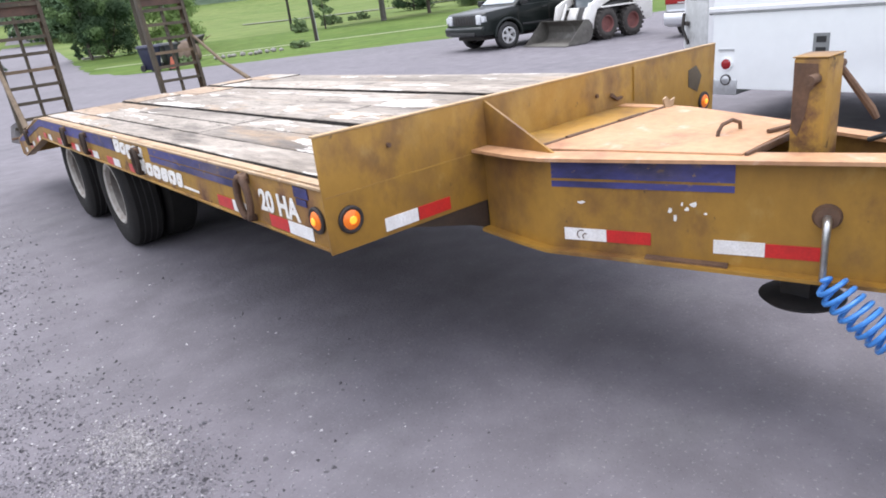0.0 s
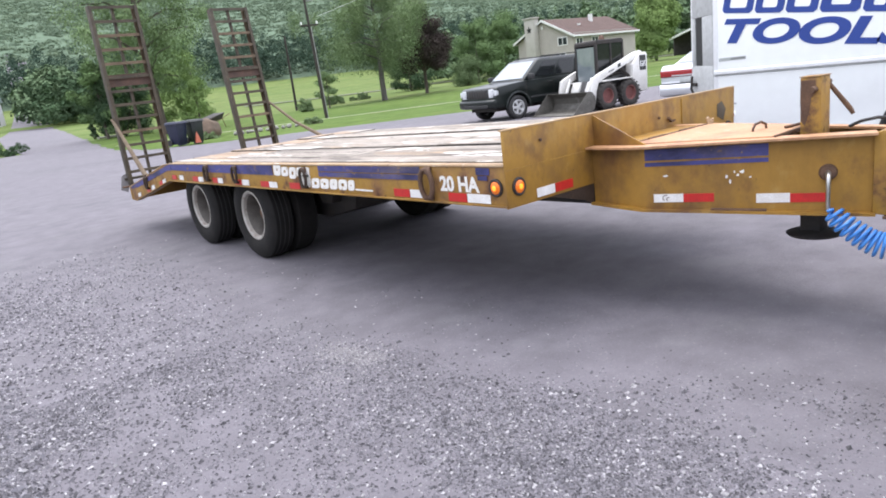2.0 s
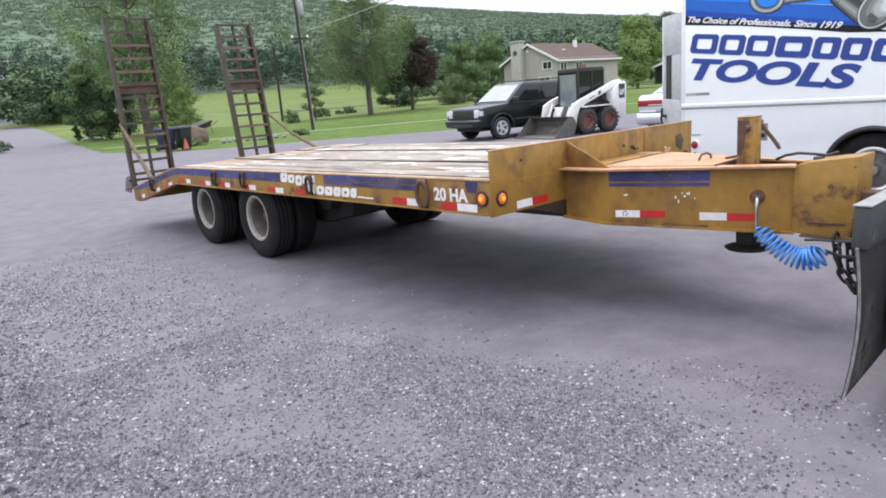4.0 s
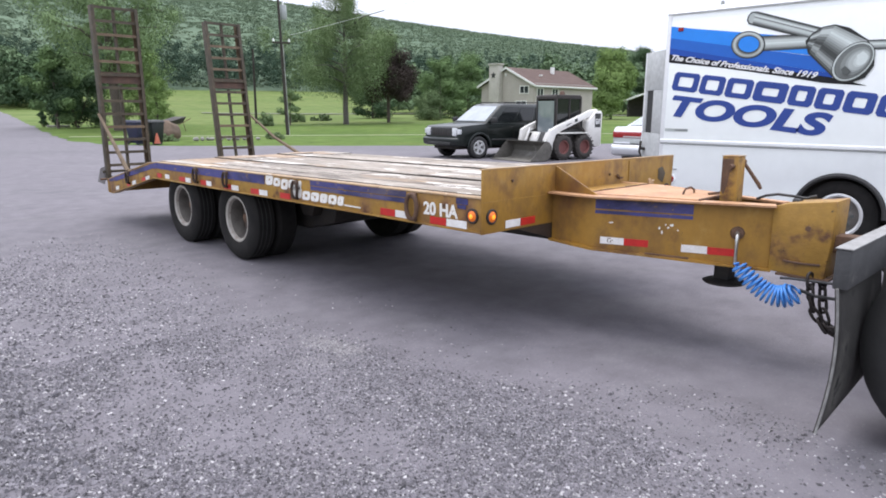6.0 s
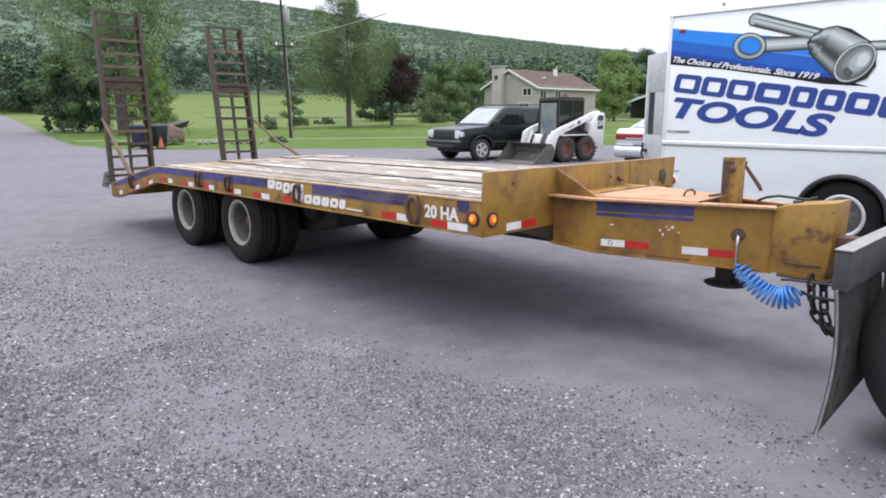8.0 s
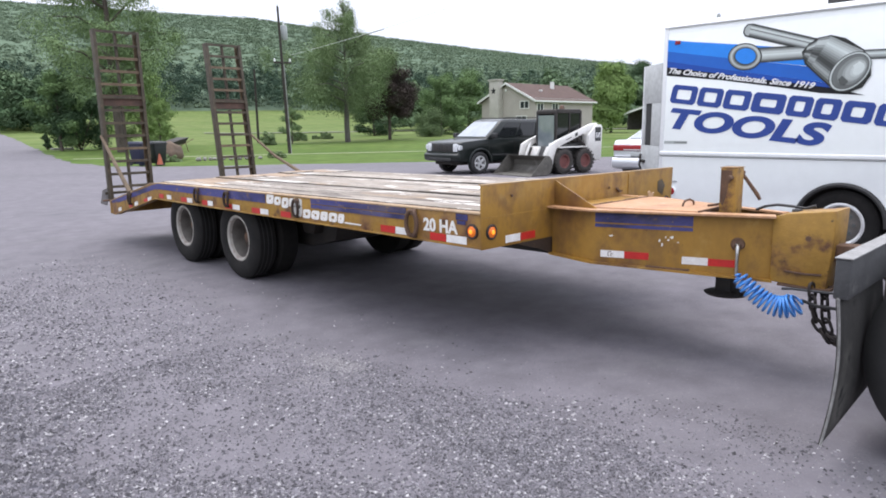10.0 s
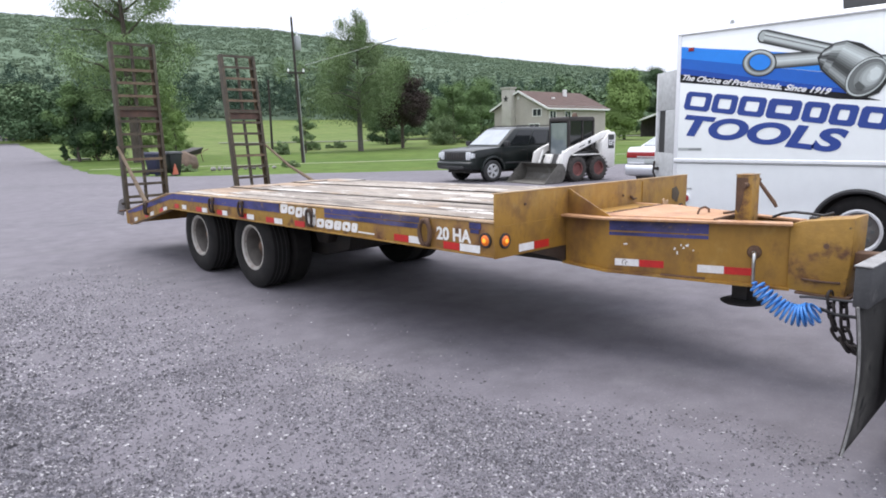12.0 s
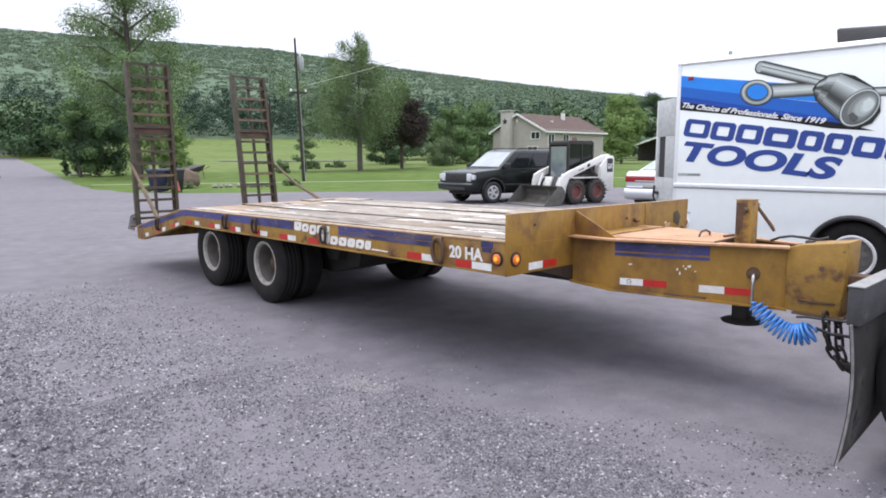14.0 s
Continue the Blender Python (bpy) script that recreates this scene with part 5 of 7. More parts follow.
print_on("print_shape", oval(2.134, 2.03, 0.203, 0.145, 48), TONES[2], 9, parent=art)
for k in range(9):
    w = 1 - k * 0.085
    print_on("print_shape", oval(2.136 + 0.010 * k, 2.03 + 0.002 * k, 0.196 * w, 0.138 * w, 48), TONES[min(8, 3 + (k * 5) // 8)], 10 + k, parent=art)
print_on("print_shape", [(2.03, 1.955), (2.055, 1.90), (2.10, 1.89), (2.13, 1.93), (2.07, 1.99)], TONES[2], 20, parent=art)
print_on("print_shape", [(2.16, 2.09), (2.22, 2.13), (2.26, 2.10), (2.20, 2.03)], TONES[8], 20, parent=art)
# bar that leaves the socket behind
strips((2.24, 2.245), (2.30, 2.145), (3.4, 2.205), (3.4, 2.115), (1, 4, 7, 8, 6, 5, 3, 1), 3)


def fitted(body_text, u0, v0, u1, v1, cap, material, shear, bold, name):
    """A line of letters from (u0, v0) to (u1, v1) along its baseline, of that capital height."""
    ob = lettering(name, body_text, cap / 0.70, material, van, Matrix.Identity(4), shear, 0.0006, 1.0, bold)
    xs = [v.co.x for c in ob.children for v in c.data.vertices]
    length = math.hypot(u1 - u0, v1 - v0)
    k = length / (max(xs) - min(xs))
    ob.matrix_basis = side_pose(-0.004, 0, 0, "-x") @ Matrix.Translation((u0, v0, 0)) @ Matrix.Rotation(math.atan2(v1 - v0, u1 - u0), 4, "Z") @ Matrix.Diagonal((k, 1, 1, 1)) @ Matrix.Translation((-min(xs), 0, 0))
    return ob


fitted("TOOLS", 0.105, 1.468, 1.985, 1.245, 0.236, M_BLUE_TEXT, 0.24, 0.015, "lettering")
fitted("The Choice of Professionals, Since 1919", 0.08, 2.145, 1.80, 1.87, 0.064, M_WHITE, 0.4, 0.0028, "lettering")
# maker's name above it as a row of plain slanted hollow blocks
for u, w, t in ((0.104, 0.335, 0.075), (0.462, 0.30, 0.075), (0.785, 0.31, 0.078), (1.118, 0.365, 0.095), (1.508, 0.26, 0.080), (1.79, 0.26, 0.080), (2.075, 0.29, 0.085), (2.39, 0.23, 0.075), (2.645, 0.23, 0.075)):
    h, k, v = 0.222, 0.22, 1.777 - 0.134 * (u - 0.104)

    def q(a, b):
        return (u + a + k * b, v - 0.134 * a + b)

    sh = Shape()
    outer, inner = ([q(a, b) for a, b in ((m + c, n), (w - m - c, n), (w - m, n + c), (w - m, h - n - c), (w - m - c, h - n), (m + c, h - n), (m, h - n - c), (m, n + c))] for m, n, c in ((0.0, 0.0, 0.03), (t, t * 0.72, 0.012)))
    for i in range(8):
        sh.prism([inner[i], outer[i], outer[(i + 1) % 8], inner[(i + 1) % 8]], "z", 0.0, 0.0012)
    part("logo_shape", sh, M_BLUE_TEXT, van, "plain blue logo shape", m=side_pose(-0.0035, 0, 0, "-x"), smooth=0)

# ---- sport utility vehicle ----


def car_wheel(parent, x, y, r, w, rim_r, spokes=5, rim_mat=M_ALLOY):
    s = 1 if y > 0 else -1
    wh = thing_part("wheel", parent, Matrix.Translation((x, y, r)))
    part("tyre", Shape().lathe(tyre_profile(r, w, rim_r), (0, 0, 0), (0, s, 0), 32), M_RUBBER_DARK, wh)
    rim = part("rim", Shape().lathe([(rim_r, w * 0.30), (rim_r + 0.012, w * 0.42), (rim_r - 0.02, w * 0.44), (rim_r - 0.03, w * 0.1), (rim_r - 0.03, 0), (rim_r, 0)], (0, 0, 0), (0, s, 0), 30), rim_mat, wh)
    part("brake_disc", Shape().lathe([(rim_r - 0.028, w * 0.08), (0.001, w * 0.08), (0.001, 0.0), (rim_r - 0.028, 0.0)], (0, 0, 0), (0, s, 0), 24), M_BLACK_STEEL, wh)
    for k in range(spokes):
        a = 2 * math.pi * k / spokes
        c, d = math.cos(a), math.sin(a)
        sp = Shape()
        y0, y1 = s * w * 0.12, s * w * 0.36
        ring = [(-0.03, 0.03), (0.03, 0.03), (0.045, rim_r - 0.015), (-0.045, rim_r - 0.015)]
        pts = [(p * d + q * c, q * d - p * c) for p, q in ring]
        sp.hexa([(p, y0, z) for p, z in pts], [(p, y1, z) for p, z in pts])
        part("spoke", sp, rim_mat, rim)
    part("hub_cap", Shape().lathe([(0.001, w * 0.40), (0.05, w * 0.38), (0.06, w * 0.1), (0.001, w * 0.1)], (0, 0, 0), (0, s, 0), 14), rim_mat, wh)
    return wh


def outline(points, arches, low, steps=12):
    """A closed side outline: points from the front low corner over the top to the rear low corner, wheel arches cut below."""
    pts = list(points)
    for c, r, zc in arches:
        a0 = math.asin((low - zc) / r)
        for i in range(steps + 1):
            a = a0 + (math.pi - 2 * a0) * i / steps
            pts.append((c - r * math.cos(a), zc + r * math.sin(a)))
    return pts


suv = thing("sport_utility_vehicle", pose(15.1, 14.27, 0, 0, 0, 172) @ Matrix.Diagonal((1, 1, 0.96, 1)), "dark green-black boxy SUV with silver alloy wheels", "car")
body = outline([(2.16, 0.44), (2.20, 0.62), (2.17, 0.80), (2.14, 1.02), (2.05, 1.06), (1.10, 1.14), (-2.12, 1.16), (-2.20, 1.0), (-2.22, 0.55), (-2.1, 0.40)], ((-1.345, 0.43, 0.37), (1.345, 0.43, 0.37)), 0.40)
part("body", Shape().prism(body, "y", -0.90, 0.90), M_SUV, suv, bevel=0.045)
part("inner_floor", Shape().box(-2.0, 2.0, -0.62, 0.62, 0.3, 0.75), M_BLACK_STEEL, suv)
LOW = [(1.08, -0.86), (1.08, 0.86), (-2.14, 0.86), (-2.14, -0.86)]
HIGH = [(0.30, -0.70), (0.30, 0.70), (-2.02, 0.70), (-2.02, -0.70)]
cab = part("cabin", Shape().hexa([(x, y, 1.13) for x, y in LOW], [(x, y, 1.74) for x, y in HIGH]), M_SUV, suv, bevel=0.05)
part("roof_panel", Shape().hexa([(0.28, -0.69, 1.735), (0.28, 0.69, 1.735), (-2.0, 0.69, 1.735), (-2.0, -0.69, 1.735)], [(0.1, -0.6, 1.79), (0.1, 0.6, 1.79), (-1.9, 0.6, 1.78), (-1.9, -0.6, 1.78)]), M_SUV, suv, bevel=0.02)


def cab_pt(face, u, v):
    """A point on the cabin: u along the face, v up it, a little outside."""
    def mix(a, b, t):
        return a + (b - a) * t
    if face == "front":
        lo = (1.095, mix(-0.86, 0.86, u), 1.13)
        hi = (0.315, mix(-0.70, 0.70, u), 1.74)
    else:
        s = -1 if face == "near" else 1
        lo = (mix(1.08, -2.14, u), s * 0.868, 1.13)
        hi = (mix(0.30, -2.02, u), s * 0.708, 1.74)
    return tuple(mix(a, b, v) for a, b in zip(lo, hi))


def pane(face, u0, u1, v0, v1, material, name="window", skew=0.0):
    ring = [cab_pt(face, u0, v0), cab_pt(face, u1, v0), cab_pt(face, u1, v1), cab_pt(face, u0 + skew, v1)]
    n = (Vector(ring[1]) - Vector(ring[0])).cross(Vector(ring[3]) - Vector(ring[0])).normalized()
    if face == "front" and n.x < 0 or face == "near" and n.y > 0 or face == "far" and n.y < 0:
        n = -n
    part(name, Shape().hexa([tuple(Vector(p) - n * 0.01) for p in ring], [tuple(Vector(p) + n * 0.012) for p in ring]), material, cab)


pane("front", 0.06, 0.94, 0.12, 0.93, M_GLASS_SKY, "windscreen")
for f in ("near", "far"):
    pane(f, 0.12, 0.36, 0.14, 0.88, M_GLASS_DARK)
    pane(f, 0.39, 0.63, 0.14, 0.88, M_GLASS_DARK)
    pane(f, 0.67, 0.95, 0.14, 0.86, M_GLASS_DARK)
front = part("front_bumper", Shape().prism([(2.12, 0.40), (2.26, 0.46), (2.28, 0.64), (2.20, 0.70), (2.1, 0.70)], "y", -0.90, 0.90), M_SUV, suv, bevel=0.03)
part("bumper_trim", Shape().box(2.2, 2.29, -0.6, 0.6, 0.44, 0.54), M_PLASTIC, front, bevel=0.015)
grille = part("grille", Shape().box(2.12, 2.185, -0.57, 0.57, 0.72, 1.0), M_PLASTIC, suv, bevel=0.01)
for k in range(7):
    y = -0.39 + 0.13 * k
    part("grille_slot", Shape().box(2.18, 2.192, y - 0.04, y + 0.04, 0.75, 0.96), M_BLACK_STEEL, grille, bevel=0.004)
for s in (-1, 1):
    hl = part("headlight", Shape().box(2.13, 2.20, s * 0.685 - 0.10, s * 0.685 + 0.10, 0.74, 1.0), M_CLEAR_LENS, suv, "clear square headlight", bevel=0.02)
    part("turn_lamp", Shape().box(2.05, 2.18, s * 0.86 - 0.05, s * 0.86 + 0.04, 0.80, 0.96), M_CLEAR_LENS, hl, bevel=0.01)
    for x in (-1.345, 1.345):
        pts = [(x - 0.45 * math.cos(a), s * 0.905, 0.37 + 0.45 * math.sin(a)) for a in [math.pi * i / 16 for i in range(17)]]
        part("fender_flare", Shape().tube(pts, 0.04, 8), M_SUV, suv)
        car_wheel(suv, x, s * 0.80, 0.365, 0.235, 0.22)
    mir = part("mirror", Shape().box(0.78, 0.92, s * 0.90, s * 1.10, 1.16, 1.33), M_PLASTIC, suv, bevel=0.03)
    part("mirror_arm", Shape().box(0.82, 0.88, s * 0.84, s * 0.93, 1.16, 1.21), M_PLASTIC, mir)
    part("roof_rail", Shape().tube([(0.1, s * 0.6, 1.80), (0.05, s * 0.6, 1.83), (-1.8, s * 0.6, 1.83), (-1.86, s * 0.6, 1.79)], 0.016, 6), M_PLASTIC, suv)
    for x in (-0.12, 0.98):
        part("door_seam", Shape().box(x, x + 0.012, s * 0.899, s * 0.905, 0.58, 1.12), M_BLACK_STEEL, suv)
    for x in (0.06, -0.98):
        part("door_handle", Shape().box(x - 0.09, x + 0.09, s * 0.90, s * 0.925, 1.0, 1.03), M_PLASTIC, suv, bevel=0.005)
    part("side_moulding", Shape().box(-0.86, 0.86, s * 0.895, s * 0.92, 0.58, 0.64), M_PLASTIC, suv, bevel=0.006)

# ---- skid steer loader ----
skid = thing("skid_steer_loader", pose(15.6, 12.05, 0, 0, 0, 171), "white skid steer loader with worn steel bucket", "loader")
part("chassis", Shape().prism([(0.62, 0.26), (0.70, 0.5), (0.55, 0.85), (-0.55, 0.95), (-1.05, 0.95), (-1.08, 0.30), (-0.9, 0.22)], "y", -0.48, 0.48), M_SKID_DARK, skid, bevel=0.03)
part("rear_tower", Shape().prism([(-0.62, 0.62), (-0.62, 1.18), (-0.95, 1.50), (-1.18, 1.50), (-1.24, 1.42), (-1.22, 0.40), (-1.0, 0.36)], "y", -0.78, -0.50), M_SKID_WHITE, skid, bevel=0.02)
part("rear_tower", Shape().prism([(-0.62, 0.62), (-0.62, 1.18), (-0.95, 1.50), (-1.18, 1.50), (-1.24, 1.42), (-1.22, 0.40), (-1.0, 0.36)], "y", 0.50, 0.78), M_SKID_WHITE, skid, bevel=0.02)
part("tail_gate", Shape().box(-1.27, -1.10, -0.55, 0.55, 0.35, 1.30), M_SKID_WHITE, skid, bevel=0.03)
part("engine_cover", Shape().prism([(-0.5, 0.92), (-0.5, 1.34), (-0.8, 1.36), (-1.14, 1.24), (-1.14, 0.92)], "y", -0.48, 0.48), M_SKID_DARK, skid, bevel=0.03)
cabf = Shape()
for s in (-1, 1):
    for x, t in ((0.46, 0.05), (-0.10, 0.04), (-0.60, 0.06)):
        cabf.box(x - t / 2, x + t / 2, s * 0.42 - 0.03, s * 0.42 + 0.03, 0.62, 1.93)
    cabf.box(-0.62, 0.48, s * 0.42 - 0.03, s * 0.42 + 0.03, 1.86, 1.93).box(-0.62, 0.48, s * 0.42 - 0.03, s * 0.42 + 0.03, 0.95, 1.02)
cabf.box(0.44, 0.49, -0.42, 0.42, 1.84, 1.93).box(-0.63, -0.58, -0.42, 0.42, 0.95, 1.93)
cabs = part("cab_frame", cabf, M_BLACK_STEEL, skid, bevel=0.008)
part("cab_roof", Shape().prism([(-0.64, 1.92), (0.50, 1.92), (0.46, 1.985), (-0.58, 1.985)], "y", -0.44, 0.44), M_BLACK_STEEL, cabs, bevel=0.02)
part("cab_door_glass", Shape().box(0.475, 0.483, -0.37, 0.37, 0.75, 1.80), M_GLASS_SKY, cabs)
part("door_frame", Shape().box(0.47, 0.50, -0.40, -0.36, 0.66, 1.84).box(0.47, 0.50, 0.36, 0.40, 0.66, 1.84).box(0.47, 0.50, -0.36, 0.36, 0.66, 0.75), M_PLASTIC, cabs)
for s in (-1, 1):
    part("side_mesh", Shape().box(-0.58, 0.43, s * 0.42 - 0.004, s * 0.42 + 0.004, 1.02, 1.86), M_GLASS_DARK, cabs)
for y in (-0.30, 0.30):
    part("front_step", Shape().prism([(0.52, 0.45), (0.74, 0.45), (0.72, 0.62), (0.60, 0.84), (0.50, 0.84)], "y", y - 0.17, y + 0.17), M_SKID_WHITE, skid, bevel=0.02)
part("seat", Shape().box(-0.45, 0.0, -0.24, 0.24, 0.85, 1.0).box(-0.48, -0.36, -0.24, 0.24, 0.95, 1.5), M_PLASTIC, skid, bevel=0.04)
part("beacon", Shape().lathe([(0.001, 0), (0.09, 0), (0.09, 0.05), (0.06, 0.13), (0.001, 0.15)], (-0.3, -0.1, 1.98), (0, 0, 1), 16), mat("faded brown plastic", (0.14, 0.075, 0.045), (0.1, 0.05, 0.03), 9, 0.5), skid)
for s in (-1, 1):
    y0, y1 = s * 0.60, s * 0.70
    arm = part("lift_arm", Shape().prism([(-1.16, 1.46), (-1.05, 1.56), (-0.80, 1.53), (0.70, 1.03), (0.92, 0.92), (1.02, 0.52), (0.98, 0.32), (0.84, 0.32), (0.80, 0.55), (0.70, 0.78), (0.45, 0.90), (-0.75, 1.32), (-1.05, 1.36)], "y", min(y0, y1), max(y0, y1)), M_SKID_WHITE, skid, bevel=0.012)
    part("logo_bar", Shape().prism([(0.30, 1.06), (0.06, 1.14), (0.055, 1.115), (0.295, 1.035)], "y", s * 0.701, s * 0.704), GREYS[0], arm)
    part("logo_bar", Shape().prism([(-0.08, 1.24), (-0.20, 1.28), (-0.21, 1.18), (-0.09, 1.14)], "y", s * 0.701, s * 0.704), GREYS[0], arm)
    part("fender", Shape().box(-0.72, 0.60, min(s * 0.47, s * 0.76), max(s * 0.47, s * 0.76), 0.805, 0.84), M_SKID_WHITE, skid, "thin white wheel fender", bevel=0.008)
    part("lift_cylinder", Shape().cyl((-0.75, s * 0.62, 0.75), (-0.2, s * 0.62, 1.18), 0.045, n=12).cyl((-0.2, s * 0.62, 1.18), (0.05, s * 0.62, 1.2), 0.025, n=10), M_BLACK_STEEL, skid)
    part("tilt_cylinder", Shape().cyl((0.72, s * 0.45, 0.95), (0.98, s * 0.45, 0.40), 0.04, n=12), M_SKID_WHITE, skid)
    part("number_decal", Shape().box(-1.17, -0.90, s * 0.781 - 0.002, s * 0.781 + 0.002, 0.99, 1.42), GREYS[0], skid, "dark decal with white numerals")
    for x in (0.42, -0.50):
        wh = thing_part("wheel", skid, Matrix.Translation((x, s * 0.66, 0.40)))
        ty = part("tyre", Shape().lathe(tyre_profile(0.375, 0.27, 0.205), (0, 0, 0), (0, s, 0), 36), M_TYRE_DUSTY, wh)
        lug = Shape()
        for k in range(18):
            a = 2 * math.pi * k / 18
            for side_ in (-1, 1):
                m = Matrix.Rotation(a + (0.17 if side_ > 0 else 0), 4, "Y")
                ring = [m @ Vector(p) for p in ((-0.03, side_ * 0.01, 0.36), (0.03, side_ * 0.01, 0.36), (0.07, side_ * 0.13, 0.35), (0.02, side_ * 0.13, 0.35))]
                top = [m @ Vector((p[0], p[1], p[2] + 0.04)) for p in ((-0.03, side_ * 0.01, 0.36), (0.03, side_ * 0.01, 0.36), (0.07, side_ * 0.13, 0.35), (0.02, side_ * 0.13, 0.35))]
                lug.hexa(ring, top)
        part("tread_lugs", lug, M_TYRE_DUSTY, ty)
        part("rim", Shape().lathe([(0.205, 0.09), (0.215, 0.115), (0.19, 0.115), (0.17, 0.04), (0.001, 0.04), (0.001, 0.0), (0.2, 0.0)], (0, 0, 0), (0, s, 0), 28), M_SKID_RIM, wh)
lettering("lettering", "763", 0.22, M_WHITE, skid, Matrix.Translation((-1.16, 0.786, 1.10)) @ Matrix(((1, 0, 0, 0), (0, 0, 1, 0), (0, 1, 0, 0), (0, 0, 0, 1))) @ Matrix.Diagonal((1, 1, 1, 1)), 0.0, 0.001, 0.72, 0.004)
bucket = Shape()
prof = [(1.92, 0.02), (1.25, 0.02), (1.10, 0.10), (1.02, 0.28), (1.04, 0.45), (1.15, 0.58), (1.30, 0.60), (1.30, 0.575), (1.165, 0.555), (1.065, 0.44), (1.045, 0.28), (1.12, 0.12), (1.26, 0.045), (1.92, 0.03)]
bk = part("bucket", bucket.prism(prof, "y", -0.86, 0.86), M_BUCKET, skid, "worn bare-steel bucket resting on the ground", smooth=30)
for s in (-1, 1):
    part("bucket_side", Shape().prism([(1.90, 0.02), (1.25, 0.02), (1.10, 0.10), (1.02, 0.28), (1.04, 0.45), (1.15, 0.58), (1.30, 0.60)], "y", s * 0.86, s * 0.872), M_BUCKET, bk)
part("cutting_edge", Shape().box(1.84, 1.99, -0.875, 0.875, 0.005, 0.022), M_BUCKET, bk, bevel=0.003)
part("quick_plate", Shape().box(0.96, 1.04, -0.6, 0.6, 0.15, 0.55), M_SKID_DARK, skid, bevel=0.01)

def draw_in(ob, x0, x1, k):
    """Narrow a car's part towards its tail, from x0 to x1, by the share k."""
    for v in ob.data.vertices:
        t = max(0.0, min(1.0, (x0 - v.co.x) / (x0 - x1)))
        v.co.y *= 1 - k * t * t
    return ob


# ---- silver saloon, seen from behind ----
sed = thing("saloon_car", pose(17.3, 8.88, 0, 0, 0, 3), "silver saloon car with full-width red tail lights", "car")
body = outline([(2.3, 0.35), (2.35, 0.55), (2.2, 0.75), (1.2, 0.92), (-1.35, 1.06), (-2.12, 1.06), (-2.32, 0.97), (-2.30, 0.60), (-2.40, 0.52), (-2.36, 0.30), (-2.2, 0.24)], ((-1.42, 0.37, 0.32), (1.35, 0.37, 0.32)), 0.24)
draw_in(part("body", Shape().prism(body, "y", -0.90, 0.90), M_SEDAN, sed, bevel=0.10), -1.95, -2.4, 0.12)
part("cabin", Shape().hexa([(1.15, -0.80, 0.93), (1.15, 0.80, 0.93), (-1.75, 0.80, 1.04), (-1.75, -0.80, 1.04)], [(0.3, -0.60, 1.40), (0.3, 0.60, 1.40), (-0.95, 0.60, 1.40), (-0.95, -0.60, 1.40)]), M_SEDAN, sed, bevel=0.06)
part("rear_window", Shape().hexa([(-1.64, -0.66, 1.08), (-1.64, 0.66, 1.08), (-1.06, 0.54, 1.35), (-1.06, -0.54, 1.35)], [(-1.66, -0.66, 1.10), (-1.66, 0.66, 1.10), (-1.08, 0.54, 1.375), (-1.08, -0.54, 1.375)]), M_GLASS_SKY, sed)
tl = draw_in(part("tail_light_band", Shape().prism([(-2.33, 0.76), (-2.345, 0.78), (-2.335, 0.91), (-2.31, 0.93), (-2.03, 0.90), (-2.05, 0.82)], "y", -0.908, 0.908), M_RED_LENS, sed, "red full-width tail light", bevel=0.012), -1.95, -2.4, 0.12)
part("lamp_split", Shape().box(-2.349, -2.34, -0.5, 0.5, 0.78, 0.81), M_SEDAN, tl)
part("plate_recess", Shape().box(-2.345, -2.30, -0.28, 0.28, 0.61, 0.73), GREYS[3], sed, "pale plain number plate", bevel=0.008)
draw_in(part("rear_bumper", Shape().prism([(-2.0, 0.57), (-2.30, 0.59), (-2.40, 0.57), (-2.45, 0.50), (-2.46, 0.42), (-2.40, 0.30), (-2.2, 0.26), (-2.0, 0.28)], "y", -0.925, 0.925), M_SEDAN, sed, bevel=0.03), -1.95, -2.46, 0.14)
draw_in(part("bumper_seam", Shape().box(-2.36, -2.0, -0.905, 0.905, 0.592, 0.602), M_PLASTIC, sed), -1.95, -2.4, 0.12)
part("under_tray", Shape().box(-2.1, 2.0, -0.6, 0.6, 0.18, 0.5), M_BLACK_STEEL, sed)
for s in (-1, 1):
    for x in (-1.42, 1.35):
        car_wheel(sed, x, s * 0.78, 0.315, 0.2, 0.2)

# ---- wheeled bins, cone, boulder, barrow by the lawn's edge ----
M_BIN_BLUE = mat("navy plastic", (0.010, 0.013, 0.036), (0.015, 0.018, 0.044), 4.0, 0.45)
M_BIN_GREEN = mat("near-black plastic", (0.011, 0.014, 0.015), (0.016, 0.02, 0.02), 4.0, 0.45)


